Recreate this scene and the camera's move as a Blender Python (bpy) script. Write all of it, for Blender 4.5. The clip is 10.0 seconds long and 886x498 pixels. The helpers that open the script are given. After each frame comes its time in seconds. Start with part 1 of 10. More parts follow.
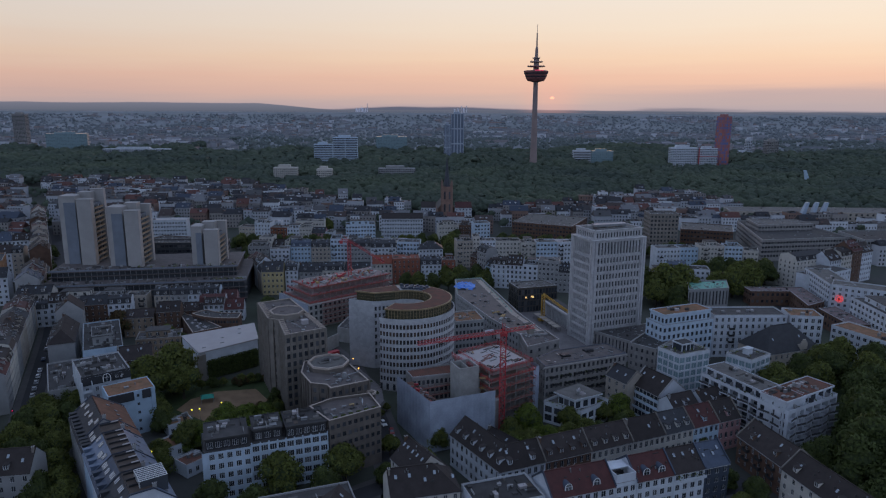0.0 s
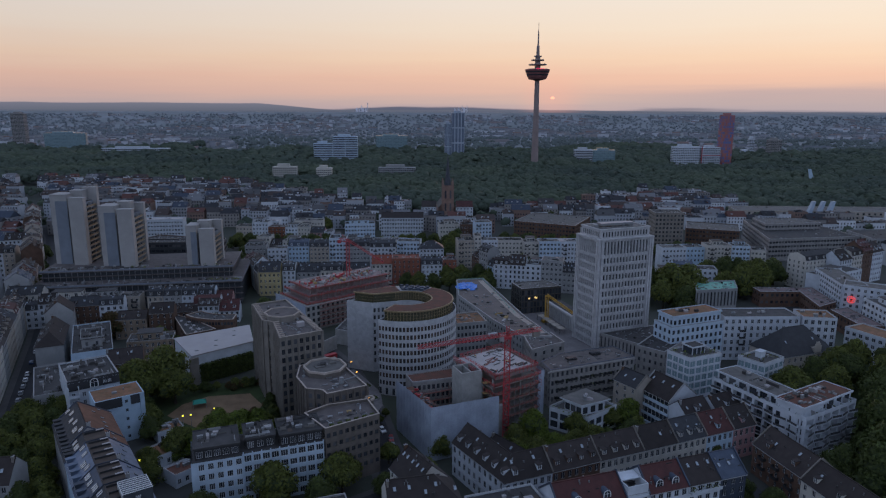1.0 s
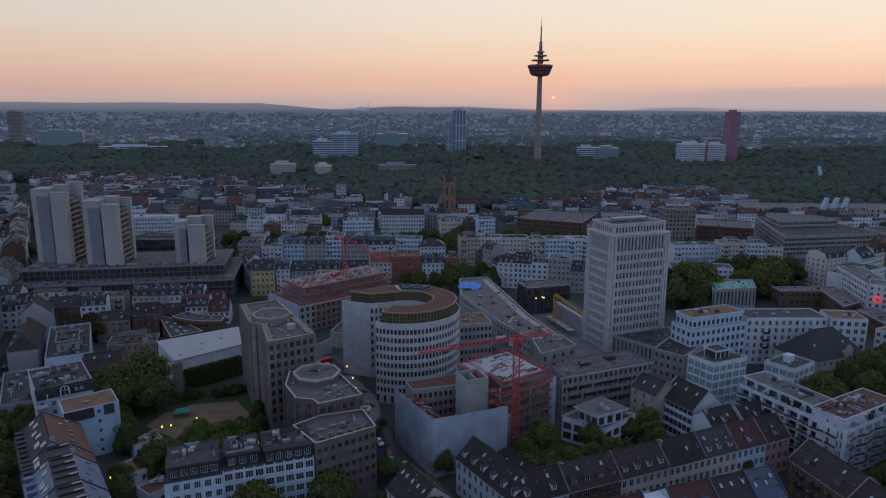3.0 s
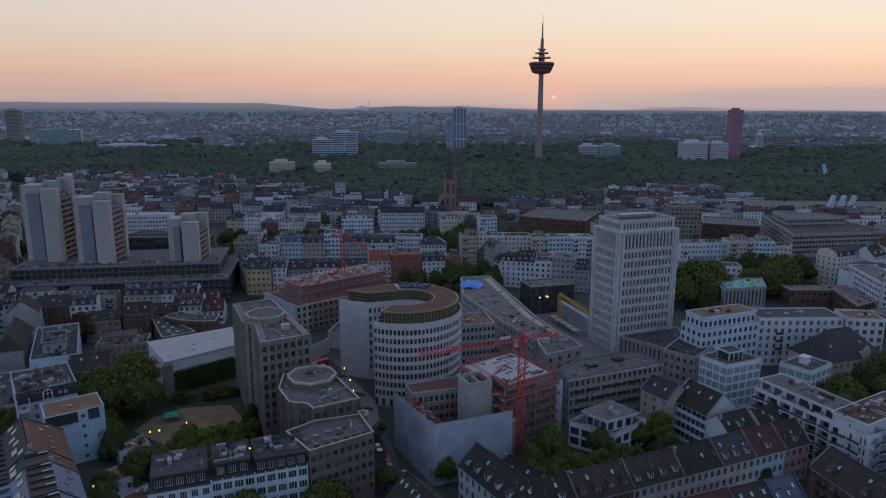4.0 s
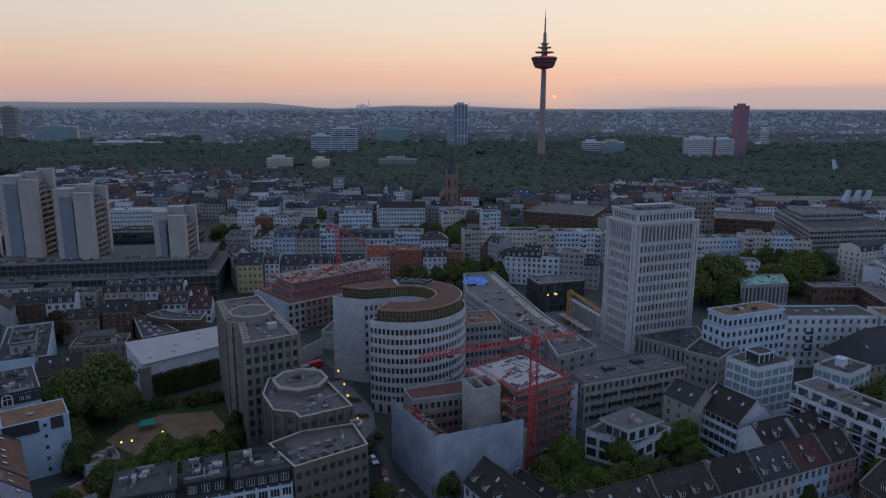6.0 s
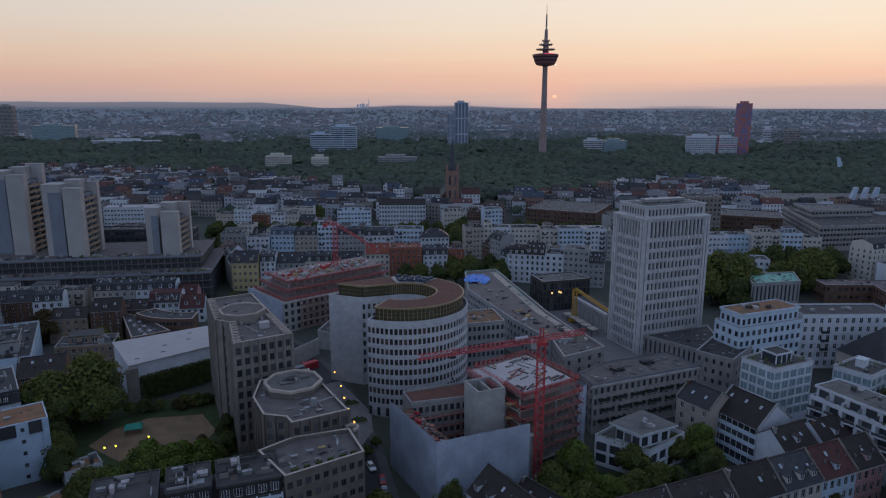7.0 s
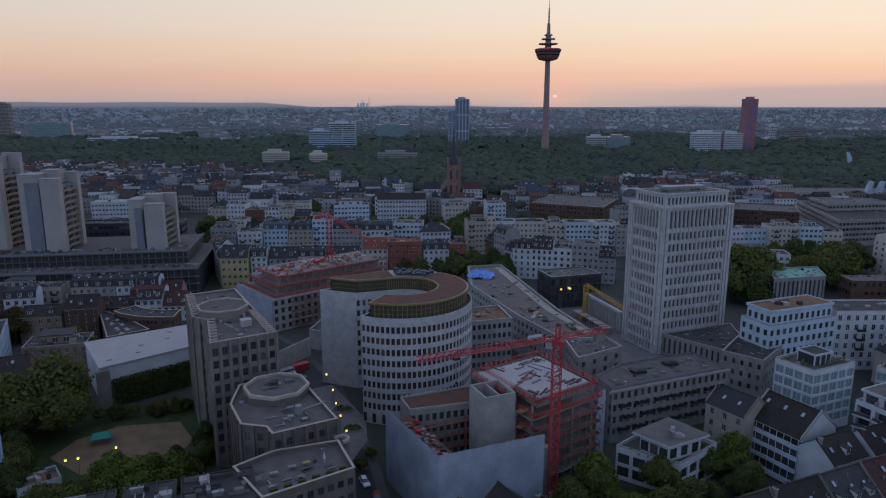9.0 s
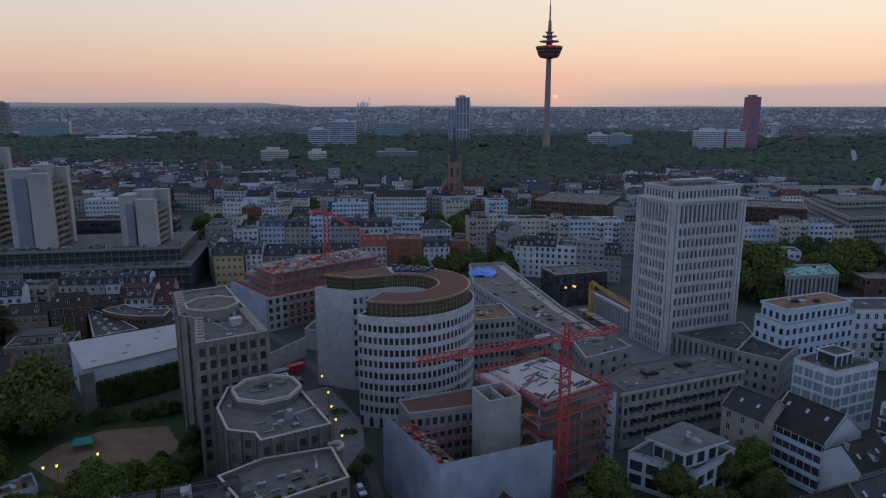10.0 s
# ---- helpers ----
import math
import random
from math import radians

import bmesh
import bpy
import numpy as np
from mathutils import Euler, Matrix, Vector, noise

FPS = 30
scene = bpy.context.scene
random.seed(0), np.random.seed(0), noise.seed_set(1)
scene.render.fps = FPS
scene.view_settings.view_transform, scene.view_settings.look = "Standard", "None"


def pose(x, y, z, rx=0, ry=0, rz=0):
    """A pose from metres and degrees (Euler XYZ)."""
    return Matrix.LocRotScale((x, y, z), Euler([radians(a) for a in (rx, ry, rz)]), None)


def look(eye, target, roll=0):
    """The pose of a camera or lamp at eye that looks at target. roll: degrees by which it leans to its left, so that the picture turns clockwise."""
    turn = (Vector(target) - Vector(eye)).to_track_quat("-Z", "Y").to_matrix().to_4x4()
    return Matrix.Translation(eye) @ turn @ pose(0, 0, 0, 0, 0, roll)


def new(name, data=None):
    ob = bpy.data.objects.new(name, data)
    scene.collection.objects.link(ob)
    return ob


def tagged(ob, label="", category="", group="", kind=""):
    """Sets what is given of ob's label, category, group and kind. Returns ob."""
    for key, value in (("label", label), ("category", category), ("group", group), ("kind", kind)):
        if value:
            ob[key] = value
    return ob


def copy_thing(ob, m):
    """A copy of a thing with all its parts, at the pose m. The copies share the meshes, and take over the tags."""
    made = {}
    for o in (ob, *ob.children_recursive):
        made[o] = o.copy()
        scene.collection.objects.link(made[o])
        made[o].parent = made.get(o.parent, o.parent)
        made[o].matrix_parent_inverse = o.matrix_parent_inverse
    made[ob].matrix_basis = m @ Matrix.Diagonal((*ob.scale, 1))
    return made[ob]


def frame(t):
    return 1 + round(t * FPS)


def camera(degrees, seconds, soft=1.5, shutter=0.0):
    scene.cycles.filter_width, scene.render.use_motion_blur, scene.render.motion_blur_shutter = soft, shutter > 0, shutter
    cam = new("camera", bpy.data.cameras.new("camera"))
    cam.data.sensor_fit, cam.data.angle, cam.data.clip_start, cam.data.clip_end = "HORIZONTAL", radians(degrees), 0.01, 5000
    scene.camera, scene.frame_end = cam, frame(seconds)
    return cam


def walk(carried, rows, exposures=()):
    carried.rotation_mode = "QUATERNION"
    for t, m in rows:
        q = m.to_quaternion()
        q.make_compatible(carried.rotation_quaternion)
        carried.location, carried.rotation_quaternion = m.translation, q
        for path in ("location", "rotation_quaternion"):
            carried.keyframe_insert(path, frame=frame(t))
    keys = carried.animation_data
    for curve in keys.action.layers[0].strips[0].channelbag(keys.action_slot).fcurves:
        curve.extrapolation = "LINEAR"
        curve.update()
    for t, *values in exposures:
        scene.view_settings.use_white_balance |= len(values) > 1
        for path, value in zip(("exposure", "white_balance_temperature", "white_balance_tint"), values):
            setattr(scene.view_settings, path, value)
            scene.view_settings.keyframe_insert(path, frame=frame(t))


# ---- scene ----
# camera: a drone that flies ahead over the roofs and sinks
cam = camera(66.3, 10.0, soft=1.2)
PATH = [
    (0.0, 0.00, 0.00, 119.70, -0.000, -11.939, -0.270),
    (0.5, -0.14, 5.06, 118.53, 0.019, -11.936, -0.254),
    (1.0, -0.29, 10.11, 117.28, 0.038, -11.935, -0.240),
    (1.5, -0.45, 15.16, 115.96, 0.055, -11.938, -0.227),
    (2.0, -0.61, 20.22, 114.56, 0.071, -11.942, -0.216),
    (2.5, -0.77, 25.29, 113.09, 0.086, -11.949, -0.206),
    (3.0, -0.94, 30.36, 111.56, 0.101, -11.957, -0.196),
    (3.5, -1.11, 35.44, 109.97, 0.115, -11.966, -0.187),
    (4.0, -1.27, 40.53, 108.33, 0.128, -11.976, -0.178),
    (4.5, -1.43, 45.62, 106.64, 0.141, -11.986, -0.169),
    (5.0, -1.59, 50.71, 104.91, 0.153, -11.997, -0.159),
    (5.5, -1.74, 55.80, 103.15, 0.164, -12.007, -0.149),
    (6.0, -1.89, 60.87, 101.37, 0.175, -12.017, -0.139),
    (6.5, -2.03, 65.92, 99.57, 0.186, -12.026, -0.127),
    (7.0, -2.16, 70.94, 97.75, 0.196, -12.034, -0.114),
    (7.5, -2.28, 75.92, 95.94, 0.206, -12.039, -0.100),
    (8.0, -2.40, 80.85, 94.13, 0.216, -12.043, -0.083),
    (8.5, -2.50, 85.71, 92.34, 0.226, -12.045, -0.065),
    (9.0, -2.60, 90.49, 90.57, 0.236, -12.043, -0.044),
    (9.5, -2.68, 95.18, 88.83, 0.246, -12.039, -0.021),
    (10.0, -2.76, 99.75, 87.14, 0.256, -12.031, 0.005),
]
walk(cam, [(t, pose(x, y, z, 90 + pitch, roll, yaw)) for t, x, y, z, yaw, pitch, roll in PATH])

# ---- light: the sky after sunset, the sun on the western horizon ----
SUN_WAY = (0.155, 0.9878, 0.0105)
DUSK = 0.84          # strength of the blue dome overhead
world = bpy.data.worlds.new("dusk")
scene.world = world
world.use_nodes = True
wn, wl = world.node_tree.nodes, world.node_tree.links
wn.clear()


def wmath(op, a, b=None):
    n = wn.new("ShaderNodeMath")
    n.operation = op
    for i, s in enumerate((a, b)):
        if s is None:
            continue
        if isinstance(s, (int, float)):
            n.inputs[i].default_value = s
        else:
            wl.new(s, n.inputs[i])
    return n.outputs[0]


def wramp(fac, stops):
    n = wn.new("ShaderNodeValToRGB")
    r = n.color_ramp
    r.elements[0].position, r.elements[0].color = stops[0][0], (*stops[0][1], 1)
    r.elements[1].position, r.elements[1].color = stops[-1][0], (*stops[-1][1], 1)
    for p, c in stops[1:-1]:
        r.elements.new(p).color = (*c, 1)
    wl.new(fac, n.inputs[0])
    return n.outputs[0]


def wmix(fac, a, b):
    n = wn.new("ShaderNodeMixRGB")
    for i, s in enumerate((fac, a, b)):
        if isinstance(s, (int, float)):
            n.inputs[i].default_value = s
        elif isinstance(s, tuple):
            n.inputs[i].default_value = (*s, 1)
        else:
            wl.new(s, n.inputs[i])
    return n.outputs[0]


def wrange(fac, a, b, c=0.0, d=1.0):
    n = wn.new("ShaderNodeMapRange")
    n.interpolation_type = "SMOOTHSTEP"
    for i, v in enumerate((a, b, c, d)):
        n.inputs[i + 1].default_value = v
    wl.new(fac, n.inputs[0])
    return n.outputs[0]


coord = wn.new("ShaderNodeTexCoord").outputs["Generated"]
sep = wn.new("ShaderNodeSeparateXYZ")
wl.new(coord, sep.inputs[0])
dx, dy, dz = sep.outputs
# long thin cloud streaks
stretch = wn.new("ShaderNodeMapping")
stretch.inputs["Scale"].default_value = (2.2, 2.2, 42.0)
wl.new(coord, stretch.inputs[0])
streak = wn.new("ShaderNodeTexNoise")
streak.inputs["Scale"].default_value, streak.inputs["Detail"].default_value = 2.4, 5.0
wl.new(stretch.outputs[0], streak.inputs[0])
wob = wmath("MULTIPLY", wmath("SUBTRACT", streak.outputs[0], 0.5), 0.016)
low = wmath("ADD", wmath("MULTIPLY", wmath("ADD", dz, wob), 5.0), 0.1)
west_low = wramp(low, [(0.07, (0.115, 0.125, 0.18)), (0.085, (0.50, 0.39, 0.40)), (0.125, (0.60, 0.44, 0.40)), (0.195, (0.74, 0.48, 0.39)),
                       (0.295, (0.83, 0.53, 0.40)), (0.42, (0.88, 0.635, 0.465)), (0.62, (0.875, 0.73, 0.59)), (0.82, (0.855, 0.76, 0.665)), (1.0, (0.75, 0.72, 0.70))])
# the left of the sky is a little dimmer than the right
side = wn.new("ShaderNodeMixRGB")
side.blend_type = "MULTIPLY"
side.inputs[0].default_value = 1.0
wl.new(west_low, side.inputs[1])
wl.new(wramp(wmath("ADD", dx, 0.5), [(0.0, (0.84, 0.86, 0.92)), (0.5, (1.0, 0.99, 0.99)), (1.0, (1.10, 1.08, 1.05))]), side.inputs[2])
west_low = side.outputs[0]
# the bank of mauve haze to the right of the sun
bank = wmath("MULTIPLY", wrange(dx, 0.12, 0.42), wmath("MULTIPLY", wrange(wmath("ADD", dz, wob), 0.034, 0.014), 0.62))
west_low = wmix(bank, west_low, (0.45, 0.375, 0.40))
dome = wramp(dz, [(0.0, (0.44, 0.56, 0.80)), (0.18, (0.48, 0.62, 0.90)), (0.45, (0.41, 0.53, 0.80)), (1.0, (0.34, 0.44, 0.68))])
nishita = wn.new("ShaderNodeTexSky")
nishita.sky_type = "NISHITA"
nishita.sun_disc = False
nishita.sun_elevation, nishita.sun_rotation = radians(1.0), radians(9.0)
air = wn.new("ShaderNodeMixRGB")
air.blend_type = "ADD"
air.inputs[0].default_value = 0.08
wl.new(dome, air.inputs[1])
wl.new(nishita.outputs[0], air.inputs[2])
dim = wn.new("ShaderNodeMixRGB")
dim.blend_type = "MULTIPLY"
dim.inputs[0].default_value = 1.0
dim.inputs[2].default_value = (DUSK * 1.0, DUSK, DUSK * 1.025, 1)
wl.new(air.outputs[0], dim.inputs[1])
facing = wmath("MULTIPLY", wrange(dy, 0.05, 0.6), wrange(dz, 0.38, 0.16))
sky = wmix(facing, dim.outputs[0], west_low)
# far land under the horizon, and a low ridge towards the left
ridge_noise = wn.new("ShaderNodeTexNoise")
ridge_noise.noise_dimensions = "1D"
ridge_noise.inputs["Scale"].default_value, ridge_noise.inputs["Detail"].default_value = 9.0, 3.0
wl.new(dx, ridge_noise.inputs["W"])
hill = wmath("MULTIPLY", wrange(dx, -0.15, -0.27), 0.0084)
ridge = wmath("ADD", wmath("SUBTRACT", hill, 0.0062), wmath("MULTIPLY", wmath("SUBTRACT", ridge_noise.outputs[0], 0.5), 0.0035))
land = wrange(wmath("SUBTRACT", ridge, dz), -0.0007, 0.0007)
# this ramp paints haze over the land, paler towards the horizon
land_haze = wramp(wmath("ADD", wmath("MULTIPLY", dz, 20.0), 0.5), [(0.0, (0.052, 0.062, 0.085)), (0.15, (0.062, 0.072, 0.105)), (0.36, (0.125, 0.138, 0.185)), (0.5, (0.165, 0.172, 0.225)), (0.66, (0.225, 0.215, 0.265))])
sky = wmix(land, sky, land_haze)
# the sun's red disc, its lower half in the haze
toward = wn.new("ShaderNodeVectorMath")
toward.operation = "DISTANCE"
wl.new(coord, toward.inputs[0])
toward.inputs[1].default_value = SUN_WAY
disc = wmath("MULTIPLY", wrange(toward.outputs["Value"], 0.0034, 0.0020), wrange(dz, 0.0092, 0.0112, 0.05, 1.0))
glow = wmath("MULTIPLY", wrange(toward.outputs["Value"], 0.06, 0.0), 0.26)
sky = wmix(glow, sky, (1.0, 0.46, 0.34))
sky = wmix(disc, sky, (1.8, 0.72, 0.46))
backing = wn.new("ShaderNodeBackground")
backing.inputs[1].default_value = 1.0
wl.new(sky, backing.inputs[0])
wl.new(backing.outputs[0], wn.new("ShaderNodeOutputWorld").inputs[0])

sun = new("sun", bpy.data.lights.new("sun", "SUN"))
sun.data.energy, sun.data.angle, sun.data.color = 0.25, radians(3.0), (1.0, 0.55, 0.38)
sun.matrix_world = look((0, 0, 0), tuple(-c for c in (0.155, 0.9878, 0.045)))
sun.location = (0, 0, 300)

# ---- materials ----


def material(name, colour, rough=0.8, vary=0.25, scale=0.6, fine=9.0, bump=0.15, metal=0.0, tint=0.0, second=None, island=False, spec=0.4, slabs=0.0):
    """A surface with broad stains, fine grain and a little relief; tint spreads the brightness from object to object."""
    m = bpy.data.materials.new(name)
    m.use_nodes = True
    nt = m.node_tree
    n, l = nt.nodes, nt.links
    bsdf = n["Principled BSDF"]
    bsdf.inputs["Roughness"].default_value, bsdf.inputs["Metallic"].default_value = rough, metal
    bsdf.inputs["Specular IOR Level"].default_value = spec
    co = n.new("ShaderNodeTexCoord")
    big, small = n.new("ShaderNodeTexNoise"), n.new("ShaderNodeTexNoise")
    big.inputs["Scale"].default_value, big.inputs["Detail"].default_value = scale, 4.0
    small.inputs["Scale"].default_value, small.inputs["Detail"].default_value = fine, 2.0
    geo = n.new("ShaderNodeNewGeometry")
    l.new(geo.outputs["Position"], big.inputs[0])
    l.new(geo.outputs["Position"], small.inputs[0])
    ramp = n.new("ShaderNodeValToRGB")
    ramp.color_ramp.elements[0].position, ramp.color_ramp.elements[1].position = 0.32, 0.7
    two = second or tuple(c * (1 - vary) for c in colour)
    ramp.color_ramp.elements[0].color, ramp.color_ramp.elements[1].color = (*two, 1), (*colour, 1)
    l.new(big.outputs[0], ramp.inputs[0])
    grain = n.new("ShaderNodeMixRGB")
    grain.blend_type = "MULTIPLY"
    grain.inputs[0].default_value = vary
    l.new(ramp.outputs[0], grain.inputs[1])
    l.new(small.outputs[0], grain.inputs[2])
    last = grain.outputs[0]
    if slabs:
        vor = n.new("ShaderNodeTexVoronoi")
        vor.distance = "CHEBYCHEV"
        vor.inputs["Scale"].default_value = slabs
        l.new(geo.outputs["Position"], vor.inputs["Vector"])
        tone = n.new("ShaderNodeSeparateColor")
        l.new(vor.outputs["Color"], tone.inputs[0])
        rg_ = n.new("ShaderNodeMapRange")
        rg_.inputs[3].default_value, rg_.inputs[4].default_value = 0.86, 1.06
        l.new(tone.outputs[0], rg_.inputs[0])
        hv = n.new("ShaderNodeHueSaturation")
        l.new(rg_.outputs[0], hv.inputs["Value"])
        l.new(last, hv.inputs["Color"])
        last = hv.outputs[0]
    if tint:
        rnd = geo.outputs["Random Per Island"] if island else n.new("ShaderNodeObjectInfo").outputs["Random"]
        mp = n.new("ShaderNodeMapRange")
        mp.inputs[3].default_value, mp.inputs[4].default_value = 1 - tint, 1 + tint * 0.5
        l.new(rnd, mp.inputs[0])
        hs = n.new("ShaderNodeHueSaturation")
        l.new(mp.outputs[0], hs.inputs["Value"])
        l.new(last, hs.inputs["Color"])
        last = hs.outputs[0]
    l.new(last, bsdf.inputs["Base Color"])
    if bump:
        b = n.new("ShaderNodeBump")
        b.inputs["Strength"].default_value, b.inputs["Distance"].default_value = bump, 0.05
        l.new(small.outputs[0], b.inputs["Height"])
        l.new(b.outputs[0], bsdf.inputs["Normal"])
    return m


def palette(name, colours, rough=0.8, island=False, vary=0.2, scale=0.4, spec=0.3):
    """A surface whose colour is one of several, drawn per object or per loose piece."""
    m = material(name, colours[0], rough, vary, scale, 6.0, 0.1, spec=spec)
    n, l = m.node_tree.nodes, m.node_tree.links
    rnd = n.new("ShaderNodeNewGeometry").outputs["Random Per Island"] if island else n.new("ShaderNodeObjectInfo").outputs["Random"]
    r = n.new("ShaderNodeValToRGB")
    r.color_ramp.interpolation = "CONSTANT"
    r.color_ramp.elements[0].color = (*colours[0], 1)
    r.color_ramp.elements[1].position, r.color_ramp.elements[1].color = 1 / len(colours), (*colours[1], 1)
    for i, c in enumerate(colours[2:], 2):
        r.color_ramp.elements.new(i / len(colours)).color = (*c, 1)
    l.new(rnd, r.inputs[0])
    grain = next(x for x in n if x.bl_idname == "ShaderNodeMixRGB")
    mul = n.new("ShaderNodeMixRGB")
    mul.blend_type = "MULTIPLY"
    mul.inputs[0].default_value = vary * 1.4
    big = next(x for x in n if x.bl_idname == "ShaderNodeTexNoise")
    l.new(r.outputs[0], mul.inputs[1])
    l.new(big.outputs[0], mul.inputs[2])
    l.new(mul.outputs[0], grain.inputs[1])
    return m


def glassy(name, colours, rough=0.08, island=False):
    m = palette(name, colours, rough, island, 0.1, 0.5, spec=0.6)
    for x in list(m.node_tree.nodes):
        if x.bl_idname == "ShaderNodeBump":
            m.node_tree.nodes.remove(x)
    return m


def lamp_mat(name, colour, strength):
    m = bpy.data.materials.new(name)
    m.use_nodes = True
    b = m.node_tree.nodes["Principled BSDF"]
    b.inputs["Base Color"].default_value = (*colour, 1)
    b.inputs["Emission Color"].default_value = (*colour, 1)
    b.inputs["Emission Strength"].default_value = strength
    return m


WHITE = material("white_render", (0.60, 0.635, 0.685), 0.85, 0.22, 0.25, 5, 0.1, tint=0.1)
CREAM = material("cream_render", (0.57, 0.535, 0.48), 0.85, 0.2, 0.25, 5, 0.1, tint=0.1)
GREY = material("grey_render", (0.328, 0.328, 0.328), 0.85, 0.2, 0.25, 5, 0.1, tint=0.12)
BEIGE = material("beige_render", (0.43, 0.38, 0.325), 0.85, 0.2, 0.25, 5, 0.1, tint=0.12)
YELLOW = material("yellow_render", (0.50, 0.41, 0.22), 0.85, 0.2, 0.25, 5, 0.1)
PINK = material("pink_render", (0.416, 0.240, 0.240), 0.85, 0.2, 0.25, 5, 0.1)
SKYBLUE = material("pale_blue_render", (0.42, 0.54, 0.65), 0.85, 0.18, 0.25, 5, 0.1)
BRICK = material("brown_brick", (0.160, 0.092, 0.064), 0.9, 0.35, 0.4, 14, 0.3, tint=0.15)
REDBRICK = material("red_brick", (0.255, 0.098, 0.056), 0.9, 0.35, 0.4, 14, 0.3, tint=0.15)
TRAVERTINE = material("pale_travertine", (0.490, 0.482, 0.485), 0.7, 0.14, 0.3, 3, 0.08, slabs=0.75)
SHELL = material("shell_limestone", (0.495, 0.500, 0.515), 0.75, 0.16, 0.22, 2.5, 0.08, slabs=0.75)
CONCRETE = material("exposed_concrete", (0.265, 0.235, 0.205), 0.85, 0.3, 0.35, 4, 0.2)
RAWCON = material("fresh_concrete", (0.370, 0.361, 0.343), 0.85, 0.25, 0.4, 3, 0.15)
PRECAST = material("precast_concrete_panels", (0.37, 0.35, 0.335), 0.85, 0.16, 0.15, 3, 0.12)
PRECAST_DARK = material("blue_grey_cladding", (0.20, 0.225, 0.265), 0.7, 0.2, 0.2, 4, 0.1)
OFFICESTONE = material("grey_office_stone", (0.315, 0.297, 0.285), 0.8, 0.2, 0.25, 3, 0.1, slabs=0.75)
SLATE = material("dark_slate", (0.039, 0.040, 0.046), 0.7, 0.35, 0.5, 8, 0.35, tint=0.3)
TILE = material("brown_roof_tile", (0.049, 0.037, 0.034), 0.85, 0.35, 0.5, 8, 0.4, tint=0.3)
REDTILE = material("red_roof_tile", (0.095, 0.028, 0.025), 0.75, 0.35, 0.5, 8, 0.4, tint=0.2)
ZINC = material("zinc_sheet", (0.085, 0.105, 0.145), 0.6, 0.25, 0.5, 4, 0.1, metal=0.5, tint=0.2)
GRAVEL = material("roof_gravel", (0.192, 0.180, 0.168), 0.95, 0.35, 0.35, 12, 0.3, tint=0.2)
BITUMEN = material("bitumen_roof", (0.083, 0.079, 0.079), 0.85, 0.4, 0.3, 6, 0.2, tint=0.25)
SEDUM = material("brown_green_roof", (0.32, 0.15, 0.085), 0.95, 0.4, 0.35, 5, 0.4, second=(0.17, 0.11, 0.06))
WHITEROOF = material("pale_membrane_roof", (0.37, 0.345, 0.345), 0.6, 0.12, 0.15, 3, 0.05)
COPPER = material("green_copper_sheet", (0.16, 0.42, 0.33), 0.6, 0.2, 0.4, 5, 0.1)
PARAPET = material("metal_coping", (0.315, 0.312, 0.312), 0.55, 0.15, 0.5, 6, 0.05)
TANCOPING = material("sandstone_coping", (0.450, 0.378, 0.324), 0.8, 0.2, 0.5, 6, 0.1)
BRONZE = material("bronze_metal", (0.34, 0.25, 0.135), 0.5, 0.2, 0.6, 6, 0.05, metal=0.35)
DARKMETAL = material("dark_metal", (0.045, 0.045, 0.05), 0.5, 0.25, 0.6, 6, 0.05, metal=0.3)
STEEL = material("grey_steel", (0.30, 0.31, 0.32), 0.45, 0.2, 0.6, 6, 0.05, metal=0.5)
REDSTEEL = material("red_painted_steel", (0.50, 0.05, 0.06), 0.5, 0.25, 0.8, 6, 0.05)
YELLOWSTEEL = material("yellow_painted_steel", (0.62, 0.36, 0.05), 0.5, 0.25, 0.8, 6, 0.05)
RUSTPIPE = material("rusty_scaffold_pipe", (0.30, 0.13, 0.11), 0.7, 0.3, 0.8, 5, 0.1)
ORANGE = material("orange_red_formwork", (0.42, 0.16, 0.13), 0.8, 0.4, 0.6, 3, 0.1)
PLY = material("plywood_formwork", (0.48, 0.33, 0.14), 0.8, 0.35, 0.6, 3, 0.1)
BLUETARP = material("blue_sheet", (0.08, 0.27, 0.80), 0.5, 0.3, 0.6, 3, 0.3)
FRAME = material("white_window_frame", (0.68, 0.68, 0.68), 0.6, 0.1, 1, 6, 0.0)
FRAMEDARK = material("dark_window_frame", (0.06, 0.06, 0.065), 0.5, 0.1, 1, 6, 0.0)
GLASS = glassy("window_glass", [(0.045, 0.052, 0.064), (0.065, 0.072, 0.084), (0.028, 0.032, 0.04), (0.12, 0.125, 0.135), (0.045, 0.050, 0.060), (0.06, 0.068, 0.08)])
BLUEGLASS = glassy("pale_blue_window_glass", [(0.036, 0.046, 0.060), (0.058, 0.072, 0.090), (0.024, 0.030, 0.038), (0.11, 0.13, 0.15), (0.030, 0.038, 0.048)])
# panes in several brown tones, one drawn per window
BROWNGLASS = glassy("brownish_glass", [(0.055, 0.042, 0.038), (0.085, 0.058, 0.046), (0.038, 0.034, 0.036), (0.12, 0.085, 0.065), (0.048, 0.040, 0.040)])
GLASS_MANY = glassy("window_glass_rows", [(0.035, 0.040, 0.048), (0.05, 0.055, 0.062), (0.022, 0.025, 0.03), (0.12, 0.12, 0.12), (0.035, 0.038, 0.044), (0.06, 0.065, 0.07)], island=True)
ZINCBLUE = material("blue_grey_zinc", (0.155, 0.20, 0.28), 0.55, 0.25, 0.5, 4, 0.1, metal=0.3, tint=0.2)
